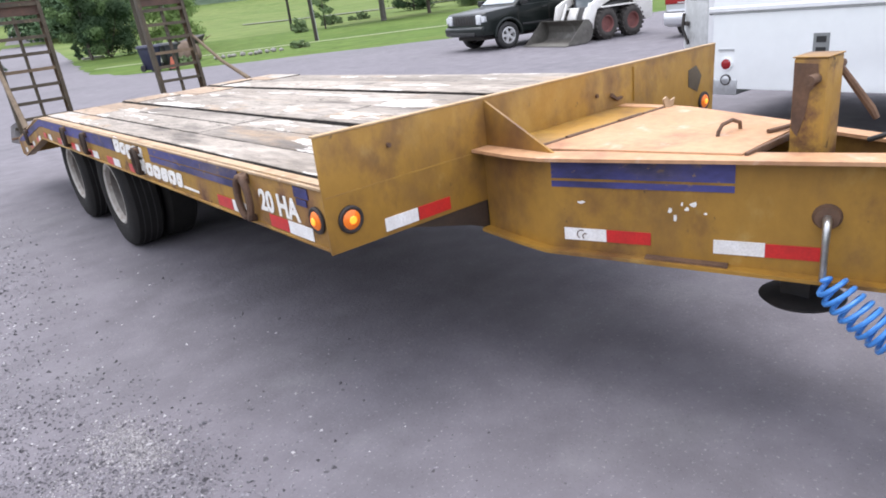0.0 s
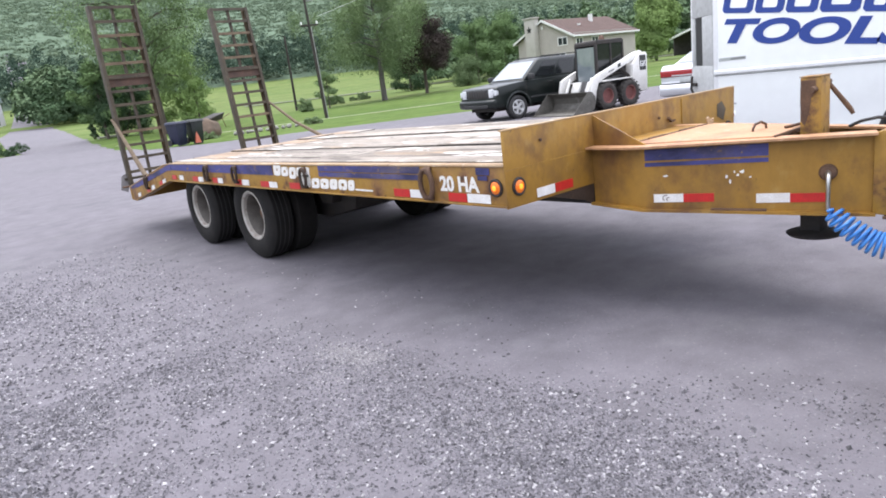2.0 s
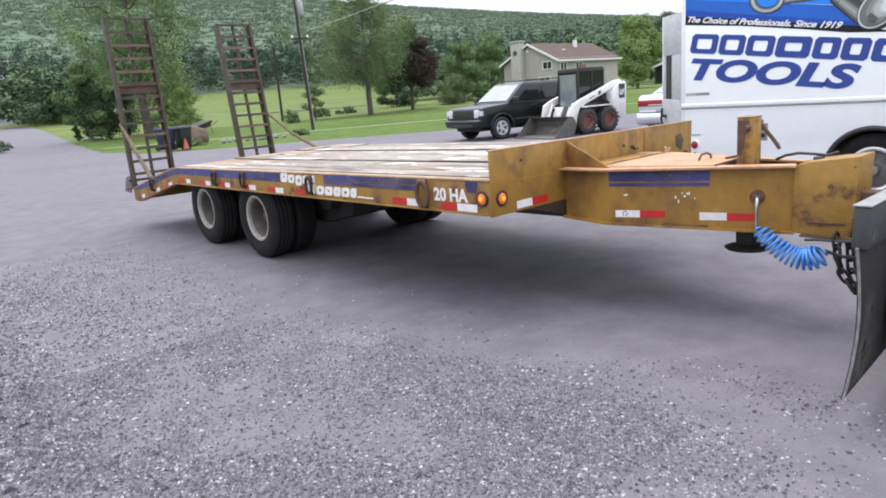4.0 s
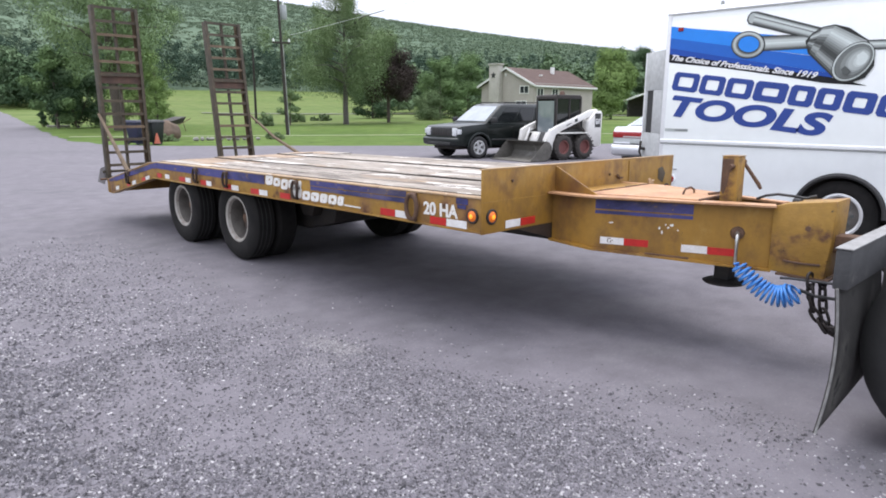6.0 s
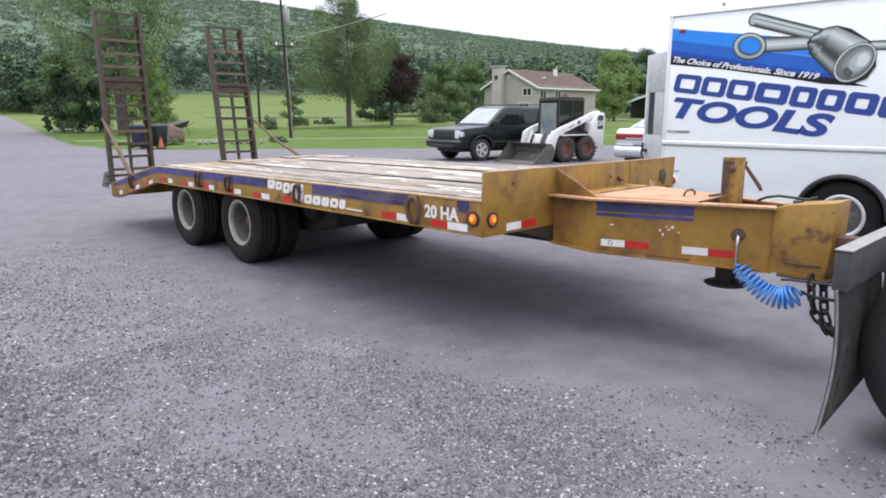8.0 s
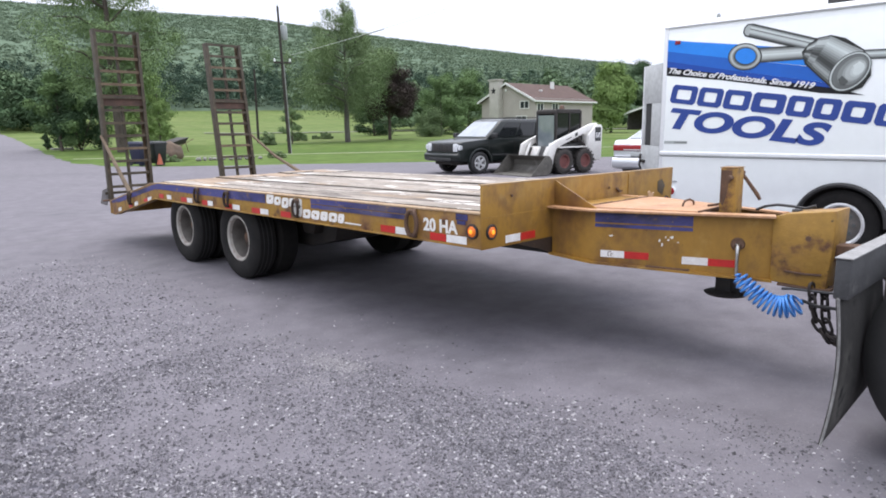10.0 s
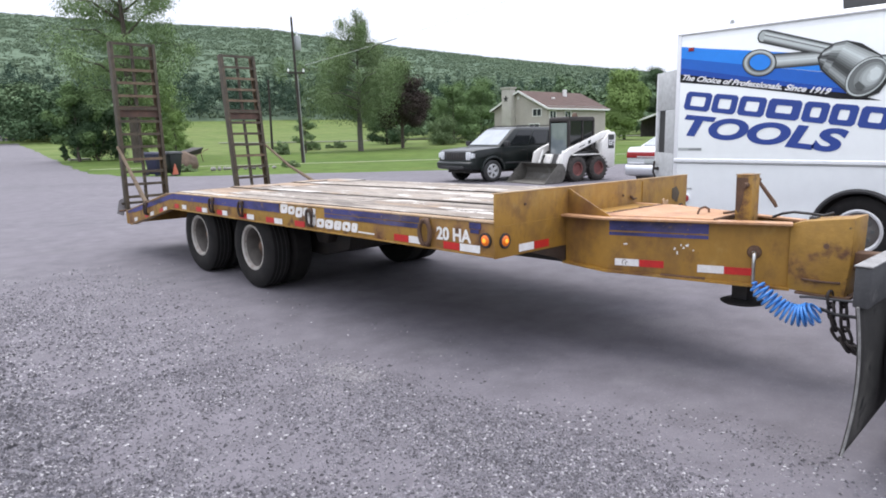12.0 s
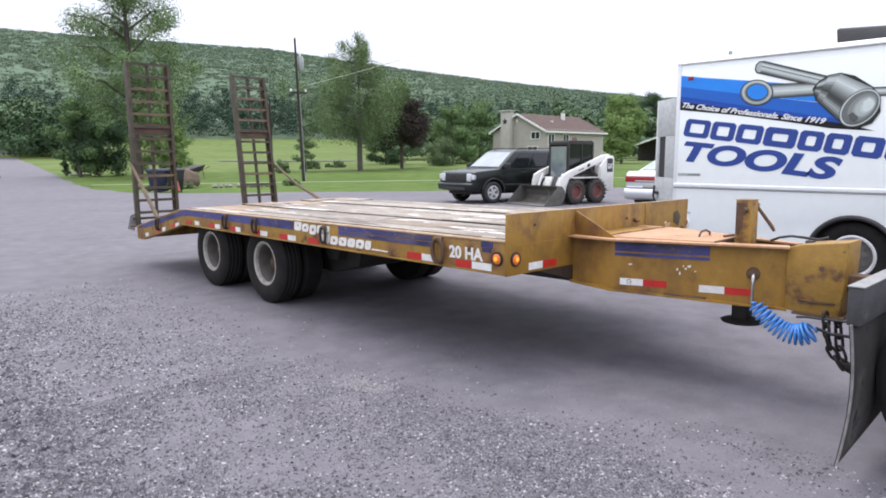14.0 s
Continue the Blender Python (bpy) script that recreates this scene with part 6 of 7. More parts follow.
def wheeled_bin(m, material, label):
    b = thing("wheeled_bin", m, label, "bin", "bins by the lawn")
    part("bin_body", Shape().hexa([(-0.22, -0.24, 0.06), (0.22, -0.24, 0.06), (0.22, 0.24, 0.06), (-0.22, 0.24, 0.06)], [(-0.29, -0.33, 0.92), (0.29, -0.33, 0.92), (0.29, 0.33, 0.92), (-0.29, 0.33, 0.92)]), material, b, bevel=0.02)
    lid = part("lid", Shape().hexa([(-0.32, -0.36, 0.92), (0.32, -0.36, 0.92), (0.32, 0.36, 0.92), (-0.32, 0.36, 0.92)], [(-0.27, -0.30, 1.0), (0.27, -0.30, 1.0), (0.27, 0.32, 1.02), (-0.27, 0.32, 1.02)]), material, b, bevel=0.015)
    part("rim", Shape().box(-0.325, 0.325, -0.365, 0.365, 0.885, 0.915), material, b, bevel=0.006)
    part("handle", Shape().tube([(-0.25, 0.33, 0.90), (-0.25, 0.44, 0.95), (0.25, 0.44, 0.95), (0.25, 0.33, 0.90)], 0.018, 8), material, lid)
    for s in (-1, 1):
        part("wheel", Shape().lathe([(0.03, -0.03), (0.13, -0.03), (0.14, 0.0), (0.13, 0.03), (0.03, 0.03)], (s * 0.27, 0.25, 0.14), (1, 0, 0), 20), M_RUBBER_DARK, b)
    part("foot", Shape().box(-0.2, 0.2, -0.23, -0.1, 0.0, 0.08), material, b, bevel=0.01)
    return b


wheeled_bin(pose(8.75, 28.9, 0.0, 0, 0, 25), M_BIN_BLUE, "navy blue wheeled bin with closed lid")
wheeled_bin(pose(9.52, 28.95, 0.0, 0, 0, 8), M_BIN_GREEN, "near-black wheeled bin with closed lid")
cone = thing("traffic_cone", pose(9.35, 28.3, 0.0), "faded orange traffic cone by the bins", "cone")
part("cone_body", Shape().lathe([(0.13, 0.03), (0.025, 0.48), (0.018, 0.48), (0.115, 0.03)], (0, 0, 0), (0, 0, 1), 24), mat("faded orange plastic", (0.42, 0.10, 0.05), (0.34, 0.09, 0.05), 5, 0.5), cone)
part("cone_base", Shape().box(-0.15, 0.15, -0.15, 0.15, 0.0, 0.035), M_RUBBER_DARK, cone, bevel=0.01)


def boulder(name, m, r, material, label, category, seed, group=""):
    bm = bmesh.new()
    bmesh.ops.create_icosphere(bm, subdivisions=3, radius=1.0)
    for v in bm.verts:
        k = 1 + 0.28 * noise.noise(v.co * 1.3 + Vector((seed, 0, 0))) + 0.1 * noise.noise(v.co * 4 + Vector((seed, 3, 0)))
        v.co = Vector((v.co.x * r[0], v.co.y * r[1], v.co.z * r[2])) * k
    me = bpy.data.meshes.new(name)
    bm.to_mesh(me)
    bm.free()
    me.materials.append(material)
    me.shade_smooth()
    ob = new(name, me)
    ob.matrix_basis = m
    return tagged(ob, label, category, group)


M_BOULDER = mat("brown field stone", (0.15, 0.105, 0.075), (0.09, 0.065, 0.048), 2.0, 0.9, bump=0.6, bump_scale=8)
boulder("boulder", pose(11.5, 32.4, 0.34), (0.60, 0.5, 0.54), M_BOULDER, "large brown boulder beside a tipped barrow", "boulder", 1)
M_PALE_STONE = mat("whitish stone", (0.30, 0.29, 0.265), (0.20, 0.19, 0.175), 6.0, 0.9, bump=0.4)
rng = random.Random(11)
for i in range(11):
    boulder("edging_stone", pose(12.3 + 0.27 * i + rng.uniform(-0.1, 0.1), 31.0 + rng.uniform(-0.3, 0.3) - 0.1 * i, 0.05), (rng.uniform(0.08, 0.16), 0.12, rng.uniform(0.07, 0.13)), M_PALE_STONE, "small pale edging stone on the lawn", "stone", i + 5, "edging stones")
barrow = thing("wheelbarrow", pose(12.25, 33.2, 0.30, 0, -10, 30), "dark metal wheelbarrow tipped on the grass", "wheelbarrow")
part("tray", Shape().hexa([(-0.35, -0.25, 0.45), (0.35, -0.25, 0.45), (0.35, 0.25, 0.45), (-0.35, 0.25, 0.45)], [(-0.75, -0.36, 0.72), (0.55, -0.36, 0.72), (0.55, 0.36, 0.72), (-0.75, 0.36, 0.72)]), M_BLACK_STEEL, barrow, bevel=0.02)
for s in (-1, 1):
    part("handle", Shape().tube([(-0.75, s * 0.1, 0.18), (0.0, s * 0.25, 0.42), (0.95, s * 0.3, 0.55)], 0.02, 8), M_RUSTY, barrow)
    part("leg", Shape().tube([(0.35, s * 0.25, 0.45), (0.40, s * 0.28, 0.0)], 0.018, 7), M_RUSTY, barrow)
part("wheel", Shape().lathe([(0.03, -0.04), (0.17, -0.04), (0.19, 0), (0.17, 0.04), (0.03, 0.04)], (-0.75, 0, 0.17), (0, 1, 0), 20), M_RUBBER_DARK, barrow)

urn = part("garden_urn", Shape().lathe([(0.001, 0.0), (0.16, 0.0), (0.16, 0.06), (0.07, 0.12), (0.06, 0.42), (0.12, 0.52), (0.24, 0.74), (0.27, 0.92), (0.24, 0.95), (0.20, 0.80), (0.001, 0.66)], (0, 0, 0), (0, 0, 1), 20), mat("weathered white cast stone", (0.62, 0.61, 0.57), (0.48, 0.47, 0.43), 5.0, 0.85, bump=0.3), None, m=pose(10.35, 32.9, -0.04))
tagged(urn, "weathered white garden urn on the lawn", "urn")

# ---- house on the far lawn ----
M_SIDING = mat("pale beige siding", (0.42, 0.385, 0.345), (0.37, 0.34, 0.305), 0.8, 0.7, fine=0.05)
M_ROOF = mat("brown-red shingles", (0.125, 0.082, 0.070), (0.10, 0.066, 0.057), 1.5, 0.9, bump=0.4, bump_scale=18)
M_FASCIA = mat("white house trim", (0.74, 0.74, 0.72), (0.68, 0.68, 0.66), 2.0, 0.6)
M_STUCCO = mat("buff chimney render", (0.45, 0.43, 0.385), (0.39, 0.37, 0.33), 1.5, 0.85, bump=0.3)
M_PANE = mat("dark house window", (0.03, 0.035, 0.04), (0.04, 0.045, 0.05), 1.0, 0.08, fine=0.0, spec=0.8)
HB = height(54, 42) - 0.15
house = thing("house", Matrix.Translation((50.05, 39.85, HB)), "beige gabled house with brown roof and chimney", "house")
HL, HD, EV, RG = 9.9, 6.9, 3.75, 5.4
for name, sh in (("wall", Shape().box(0, HL, 0, 0.18, 0, EV)), ("wall", Shape().box(0, HL, HD - 0.18, HD, 0, EV)),
                 ("gable_wall", Shape().prism([(0.18, 0), (HD - 0.18, 0), (HD - 0.18, EV), (HD / 2, RG - 0.06), (0.18, EV)], "x", 0.0, 0.18)),
                 ("gable_wall", Shape().prism([(0.18, 0), (HD - 0.18, 0), (HD - 0.18, EV), (HD / 2, RG - 0.06), (0.18, EV)], "x", HL - 0.18, HL))):
    part(name, sh, M_SIDING, house)
# clapboards of the gable and the long side, each a lapped board
boards = 17
for i in range(boards):
    z = 0.2 + i * 0.22
    part("clapboard", Shape().prism([(0.0, z), (-0.022, z), (-0.006, z + 0.21), (0.0, z + 0.21)], "x", 0.02, HL - 0.02), M_SIDING, house)
for i in range(24):
    z = 0.2 + i * 0.22
    half = HD / 2 - 0.02 if z < EV - 0.1 else (HD / 2) * max(0.0, (RG - z - 0.25) / (RG - EV))
    if half > 0.15:
        sh = Shape().hexa([(0.0, HD / 2 - half, z), (-0.022, HD / 2 - half, z), (-0.006, HD / 2 - half, z + 0.21), (0.0, HD / 2 - half, z + 0.21)],
                          [(0.0, HD / 2 + half, z), (-0.022, HD / 2 + half, z), (-0.006, HD / 2 + half, z + 0.21), (0.0, HD / 2 + half, z + 0.21)])
        part("clapboard", sh, M_SIDING, house)
rise = (RG - EV) / (HD / 2)
over = 0.35
for s in (0, 1):
    y0, y1 = (-over, HD / 2) if s == 0 else (HD + over, HD / 2)
    z0, z1 = EV - over * rise, RG
    r = part("roof", Shape().hexa([(-0.3, y0, z0), (HL + 0.3, y0, z0), (HL + 0.3, y1, z1), (-0.3, y1, z1)], [(-0.3, y0, z0 + 0.12), (HL + 0.3, y0, z0 + 0.12), (HL + 0.3, y1, z1 + 0.12), (-0.3, y1, z1 + 0.12)]), M_ROOF, house)
    for k in range(1, 14):
        t = k / 14
        y, z = y0 + (y1 - y0) * t, z0 + (z1 - z0) * t + 0.12
        part("shingle_course", Shape().box(-0.3, HL + 0.3, min(y, y + 0.04 * (1 if s == 0 else -1)), max(y, y + 0.04 * (1 if s == 0 else -1)), z, z + 0.025), M_ROOF, r)
    part("barge_board", Shape().hexa([(-0.36, y0, z0 - 0.06), (-0.30, y0, z0 - 0.06), (-0.30, y1, z1 - 0.06), (-0.36, y1, z1 - 0.06)], [(-0.36, y0, z0 + 0.14), (-0.30, y0, z0 + 0.14), (-0.30, y1, z1 + 0.14), (-0.36, y1, z1 + 0.14)]), M_FASCIA, r, "white barge board")
    part("gutter", Shape().box(-0.3, HL + 0.3, y0 - 0.06 if s == 0 else y0, y0 if s == 0 else y0 + 0.06, z0 - 0.04, z0 + 0.12), M_FASCIA, r)
ch = part("chimney", Shape().box(-0.75, 0.0, 4.05, 5.25, 0, 5.75), M_STUCCO, house, "tall buff rendered chimney", bevel=0.03)
part("chimney_cap", Shape().box(-0.85, 0.08, 3.95, 5.35, 5.75, 5.88), M_STUCCO, ch, bevel=0.02)
star = []
for i in range(10):
    a = math.pi / 2 + i * math.pi / 5
    r_ = 0.36 if i % 2 == 0 else 0.15
    star.append((4.65 + r_ * math.cos(a), 4.75 + r_ * math.sin(a)))
part("star_ornament", Shape().prism(star, "x", -0.79, -0.752), M_PLASTIC, ch, "dark metal star ornament")


def house_window(m, w, h, name="window", bars=1):
    wn_ = thing_part(name, house, m)
    part("pane", Shape().box(-w / 2, w / 2, -0.02, 0.0, 0, h), M_PANE, wn_)
    fr = Shape().box(-w / 2 - 0.08, -w / 2, -0.05, 0, -0.08, h + 0.08).box(w / 2, w / 2 + 0.08, -0.05, 0, -0.08, h + 0.08).box(-w / 2, w / 2, -0.05, 0, h, h + 0.08).box(-w / 2, w / 2, -0.05, 0, -0.08, 0)
    for k in range(bars):
        x = -w / 2 + w * (k + 1) / (bars + 1)
        fr.box(x - 0.03, x + 0.03, -0.04, 0, 0, h)
    part("window_frame", fr, M_FASCIA, wn_, "white window frame")


turn = Matrix.Rotation(radians(-90), 4, "Z")
house_window(Matrix.Translation((-0.026, 1.25, 3.0)) @ turn, 1.0, 0.62)
house_window(Matrix.Translation((-0.026, 1.6, 1.0)) @ turn, 1.2, 1.2)
for x in (0.8, 3.2):
    house_window(Matrix.Translation((x, -0.026, 2.45)), 0.9, 0.95)
d = part("door", Shape().box(1.7, 2.6, -0.05, 0.0, 0.1, 2.15), M_FASCIA, house, bevel=0.01)
part("door_handle", Shape().cyl((1.8, -0.05, 1.1), (1.8, -0.1, 1.1), 0.03, n=10), M_BLACK_STEEL, d)
part("vent_pipe", Shape().cyl((6.2, 2.6, 5.0), (6.2, 2.6, 5.75), 0.22, n=14), M_FASCIA, house, "white roof vent")
part("gable_lamp", Shape().box(-0.1, 0.0, 3.55, 3.75, 4.65, 4.95), M_FASCIA, house, bevel=0.02)
part("roof_light", Shape().box(2.9, 3.2, 1.55, 1.75, 4.7, 4.85), M_FASCIA, house)

# ---- open shed with a single-slope roof ----
SB = height(93, 55)
shed = thing("open_shed", pose(93.0, 55.0, SB, 0, 0, -60), "dark open shed with pale single-slope roof", "shed")
M_SHED = mat("dark shed boards and porch shade", (0.045, 0.04, 0.036), (0.03, 0.027, 0.024), 2, 0.9)
part("roof", Shape().hexa([(-0.6, -0.5, 2.35), (-0.6, 5, 2.35), (8, 5, 5.4), (8, -0.5, 5.4)], [(-0.6, -0.5, 2.6), (-0.6, 5, 2.6), (8, 5, 5.65), (8, -0.5, 5.65)]), M_FASCIA, shed, "pale sheet roof")
part("back_wall", Shape().prism([(0.0, 0), (8, 0), (8, 5.4), (0.0, 2.5)], "y", 4.6, 4.8), M_SHED, shed)
part("end_wall", Shape().box(7.8, 8, 0.2, 4.6, 0, 5.3), M_SHED, shed)
for x, h in ((0.1, 2.5), (2.7, 3.4), (5.3, 4.4)):
    part("post", Shape().box(x - 0.1, x + 0.1, -0.1, 0.1, 0, h), M_SHED, shed)

# ---- utility pole, its fittings and the wire ----
M_POLE = mat("weathered pole timber", (0.050, 0.042, 0.036), (0.034, 0.028, 0.024), 3.0, 0.9, stretch=(6, 6, 0.6), bump=0.4, bump_scale=20)
pole = thing("utility_pole", pose(20.05, 35.4, height(19.9, 35.5) - 0.03, 0, -2.0, 0), "weathered timber utility pole with transformer and insulators", "utility pole")
part("pole_shaft", Shape().tube([(0, 0, -0.3), (0, 0, 3), (0, 0, 6), (0, 0, 8.6)], [0.095, 0.085, 0.075, 0.062], 14), M_POLE, pole)
part("ground_conduit", Shape().tube([(0.10, -0.06, -0.2), (0.098, -0.055, 3), (0.088, -0.05, 5.3)], 0.024, 8), mat("pale conduit", (0.40, 0.40, 0.39), (0.3, 0.3, 0.29), 6, 0.5), pole, "thin pale grey conduit")
part("transformer", Shape().lathe([(0.001, 0), (0.18, 0), (0.2, 0.04), (0.2, 0.8), (0.15, 0.86), (0.001, 0.88)], (0.33, 0.05, 6.7), (0, 0, 1), 18), mat("pale grey enamel", (0.34, 0.36, 0.36), (0.28, 0.30, 0.30), 3, 0.4), pole, "pale grey transformer can")
part("bushing", Shape().tube([(0.33, 0.05, 7.55), (0.33, 0.05, 7.85)], [0.05, 0.03], 10), M_WHITE, pole)
arm = part("bracket_arm", Shape().box(-0.55, 0.6, -0.05, 0.05, 5.35, 5.45), M_POLE, pole, bevel=0.01)
for x in (-0.5, 0.55):
    part("insulator", Shape().lathe([(0.001, 0), (0.05, 0), (0.07, 0.05), (0.04, 0.08), (0.065, 0.12), (0.03, 0.17), (0.001, 0.17)], (x, 0, 5.45), (0, 0, 1), 12), M_WHITE, arm)
part("top_insulator", Shape().lathe([(0.001, 0), (0.05, 0), (0.06, 0.06), (0.03, 0.18), (0.001, 0.18)], (0, 0, 8.6), (0, 0, 1), 12), M_WHITE, pole)
part("brace", Shape().tube([(-0.35, 0, 5.35), (0.0, 0, 4.95), (0.38, 0, 5.35)], 0.02, 6), M_BLACK_STEEL, pole)
wire = thing("service_wire", pose(20.5, 35.4, 5.85), "pale overhead service wire leaving the pole", "wire")
part("wire_strand", Shape().tube(bent((0, 0, 0), (7, -22, 4.5), 0.35, 30), 0.010, 6), GREYS[4], wire)
# a second, farther pole
pole2 = thing("utility_pole", pose(31, 59, height(31, 59) - 0.05), "thin distant timber utility pole at the field", "utility pole")
part("pole_shaft", Shape().tube([(0, 0, -0.2), (0, 0, 7)], [0.13, 0.09], 10), M_POLE, pole2)

# ---- trees, shrubs, woods ----
M_BARK = mat("grey-brown bark", (0.11, 0.09, 0.075), (0.075, 0.06, 0.05), 4.0, 0.95, stretch=(4, 4, 0.8), bump=0.5, bump_scale=14)
M_BIRCH = mat("grey birch bark", (0.13, 0.12, 0.108), (0.08, 0.073, 0.066), 3.0, 0.9, stretch=(1, 1, 5), bump=0.3)


def leaf_mat(name, a, b, scale=0.5, island=0.12):
    return mat(name, a, b, scale, 0.85, fine=0.0, island=island, spec=0.06)


M_LEAF_MID = leaf_mat("mid green leaves", (0.122, 0.192, 0.082), (0.155, 0.230, 0.098))
M_LEAF_LIGHT = leaf_mat("fresh green leaves", (0.178, 0.262, 0.090), (0.210, 0.296, 0.104))
M_LEAF_DARK = leaf_mat("dark green leaves", (0.055, 0.093, 0.051), (0.074, 0.117, 0.060))
M_LEAF_PURPLE = leaf_mat("purple-brown leaves", (0.056, 0.045, 0.041), (0.070, 0.056, 0.049))
M_LEAF_SOFT = leaf_mat("soft green leaves", (0.165, 0.240, 0.114), (0.205, 0.280, 0.130))
M_LEAF_GREY = leaf_mat("grey-green leaves", (0.110, 0.160, 0.077), (0.143, 0.193, 0.094))
# distance haze put into the leaf colour, greyer and bluer than the near trees
M_LEAF_HAZE = leaf_mat("haze-toned far wood leaves", (0.120, 0.178, 0.098), (0.146, 0.204, 0.112), 0.05, 0.14)
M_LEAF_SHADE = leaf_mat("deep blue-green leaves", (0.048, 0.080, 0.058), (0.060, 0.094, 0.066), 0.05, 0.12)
M_LEAF_OLIVE = leaf_mat("olive leaves", (0.150, 0.212, 0.104), (0.178, 0.238, 0.116), island=0.1)


def leaves(name, centres, radii, count, size, material, seed, parent=None, droop=0.0, hug=0.8):
    """Many small folded leaves scattered in clumps round the given centres; hug turns them out of their clump and up to the light."""
    g = np.random.default_rng(seed)
    c = np.asarray(centres, float)
    r = np.asarray(radii, float)
    if r.ndim == 1:
        r = np.repeat(r[:, None], 3, 1)
    idx = g.integers(0, len(c), count)
    d = g.normal(size=(count, 3))
    d /= np.linalg.norm(d, axis=1)[:, None]
    rad = g.random(count)[:, None] ** 0.45
    p = c[idx] + d * rad * r[idx]
    if droop:
        p[:, 2] -= droop * g.random(count) ** 2
    w = g.normal(size=(count, 3))
    w /= np.linalg.norm(w, axis=1)[:, None]
    w = (1 - hug) * w + hug * (d + np.array([0, 0, 0.6]))
    w /= np.linalg.norm(w, axis=1)[:, None]
    a = g.normal(size=(count, 3))
    if droop:
        a[:, 2] = -abs(a[:, 2]) - 1.2
    a -= w * (a * w).sum(1)[:, None]
    a /= np.linalg.norm(a, axis=1)[:, None]
    b = np.cross(w, a)
    s = (size * (0.55 + 0.9 * g.random(count)))[:, None]
    fold = w * s * 0.14
    v = np.stack([p - a * s * 0.5, p + b * s * 0.30 + fold, p + a * s * 0.5, p - b * s * 0.30 + fold], 1).reshape(-1, 3)
    i = np.arange(count)[:, None] * 4
    f = np.concatenate([i + np.array([[0, 2, 1]]), i + np.array([[0, 3, 2]])], 1).reshape(-1, 3)
    me = bpy.data.meshes.new(name)
    me.from_pydata(v.tolist(), [], f.tolist())
    me.materials.append(material)
    ob = new(name, me)
    ob.parent = parent
    return ob


def tree(name, x, y, h, crown_w, crown_low, material, label, seed, bark=M_BARK, count=5200, leaf=0.3, droop=0.0, limbs=9, taper=0.5, category="tree", puff=1.25, slim=0.0):
    """A tapered trunk, limbs that fork, and clumps of leaves about the limbs."""
    g = random.Random(seed)
    z0 = height(x, y) - 0.08
    t = thing(name, pose(x, y, z0), label, category)
    lean = Vector((g.uniform(-0.03, 0.03), g.uniform(-0.03, 0.03), 1))
    wood = Shape().tube([lean * (h * 0.92 * k / 7) + Vector((g.uniform(-0.06, 0.06), g.uniform(-0.06, 0.06), 0)) * (k > 0) for k in range(8)], [max(0.02, h * 0.020 * (1 - 0.13 * k)) for k in range(8)], 9)
    centres, radii = [], []
    for i in range(limbs):
        u = crown_low + (0.97 - crown_low) * (i + 0.3) / limbs
        a = i * 2.4 + g.uniform(-0.4, 0.4)
        w = (u - crown_low) / (1 - crown_low)
        reach = crown_w / 2 * (math.sin(math.pi * min(1, 0.18 + 0.80 * w ** taper)) * 0.85 + 0.12) * g.uniform(0.75, 1.1)
        base = lean * (h * u * 0.88)
        tip = base + Vector((math.cos(a) * reach, math.sin(a) * reach, h * 0.09 * g.uniform(0.3, 1.2)))
        mid = base.lerp(tip, 0.5) + Vector((0, 0, h * 0.03))
        wood.tube([base, mid, tip] if slim * w < 0.35 else [base, base.lerp(mid, 0.6), mid], [h * 0.006, h * 0.0035, h * 0.0015], 6)
        for k in range(4 if slim * w < 0.3 else 2 if slim * w < 0.5 else 1):
            p = base.lerp(tip, 0.35 + 0.22 * k) + Vector((g.uniform(-1, 1), g.uniform(-1, 1), g.uniform(-0.5, 0.8))) * crown_w * 0.10 * (1 - slim * w)
            q = crown_w * puff * g.uniform(0.09, 0.16) * (1 - slim * w)
            centres.append(tuple(p))
            radii.append((q, q, q * 0.75))
    part("trunk", wood, bark, t)
    leaves("crown", centres, radii, int(count * 2.6), leaf * 0.62, material, seed, t, droop)
    return t


def shrub(name, x, y, w, h, material, label, seed, count=3000, leaf=0.2, category="shrub"):
    g = random.Random(seed)
    t = thing(name, pose(x, y, height(x, y) - 0.06), label, category)
    wood, centres, radii = Shape(), [], []
    for i in range(34):
        a, e = g.uniform(0, 6.28), g.random() ** 0.6
        p = Vector((math.cos(a) * w * 0.38 * e, math.sin(a) * w * 0.38 * e, h * (0.10 + 0.74 * g.random() ** 1.3 * (1 - 0.45 * e * e))))
        centres.append(tuple(p))
        q = min(w, h) * g.uniform(0.13, 0.22)
        radii.append((q, q, q * 0.9))
        if i < 8:
            wood.tube([(0, 0, 0), p * 0.6, p], [0.04, 0.025, 0.01], 6)
    part("stems", wood, M_BARK, t)
    leaves("foliage", centres, radii, int(count * 2.6), leaf * 0.62, material, seed, t)
    return t


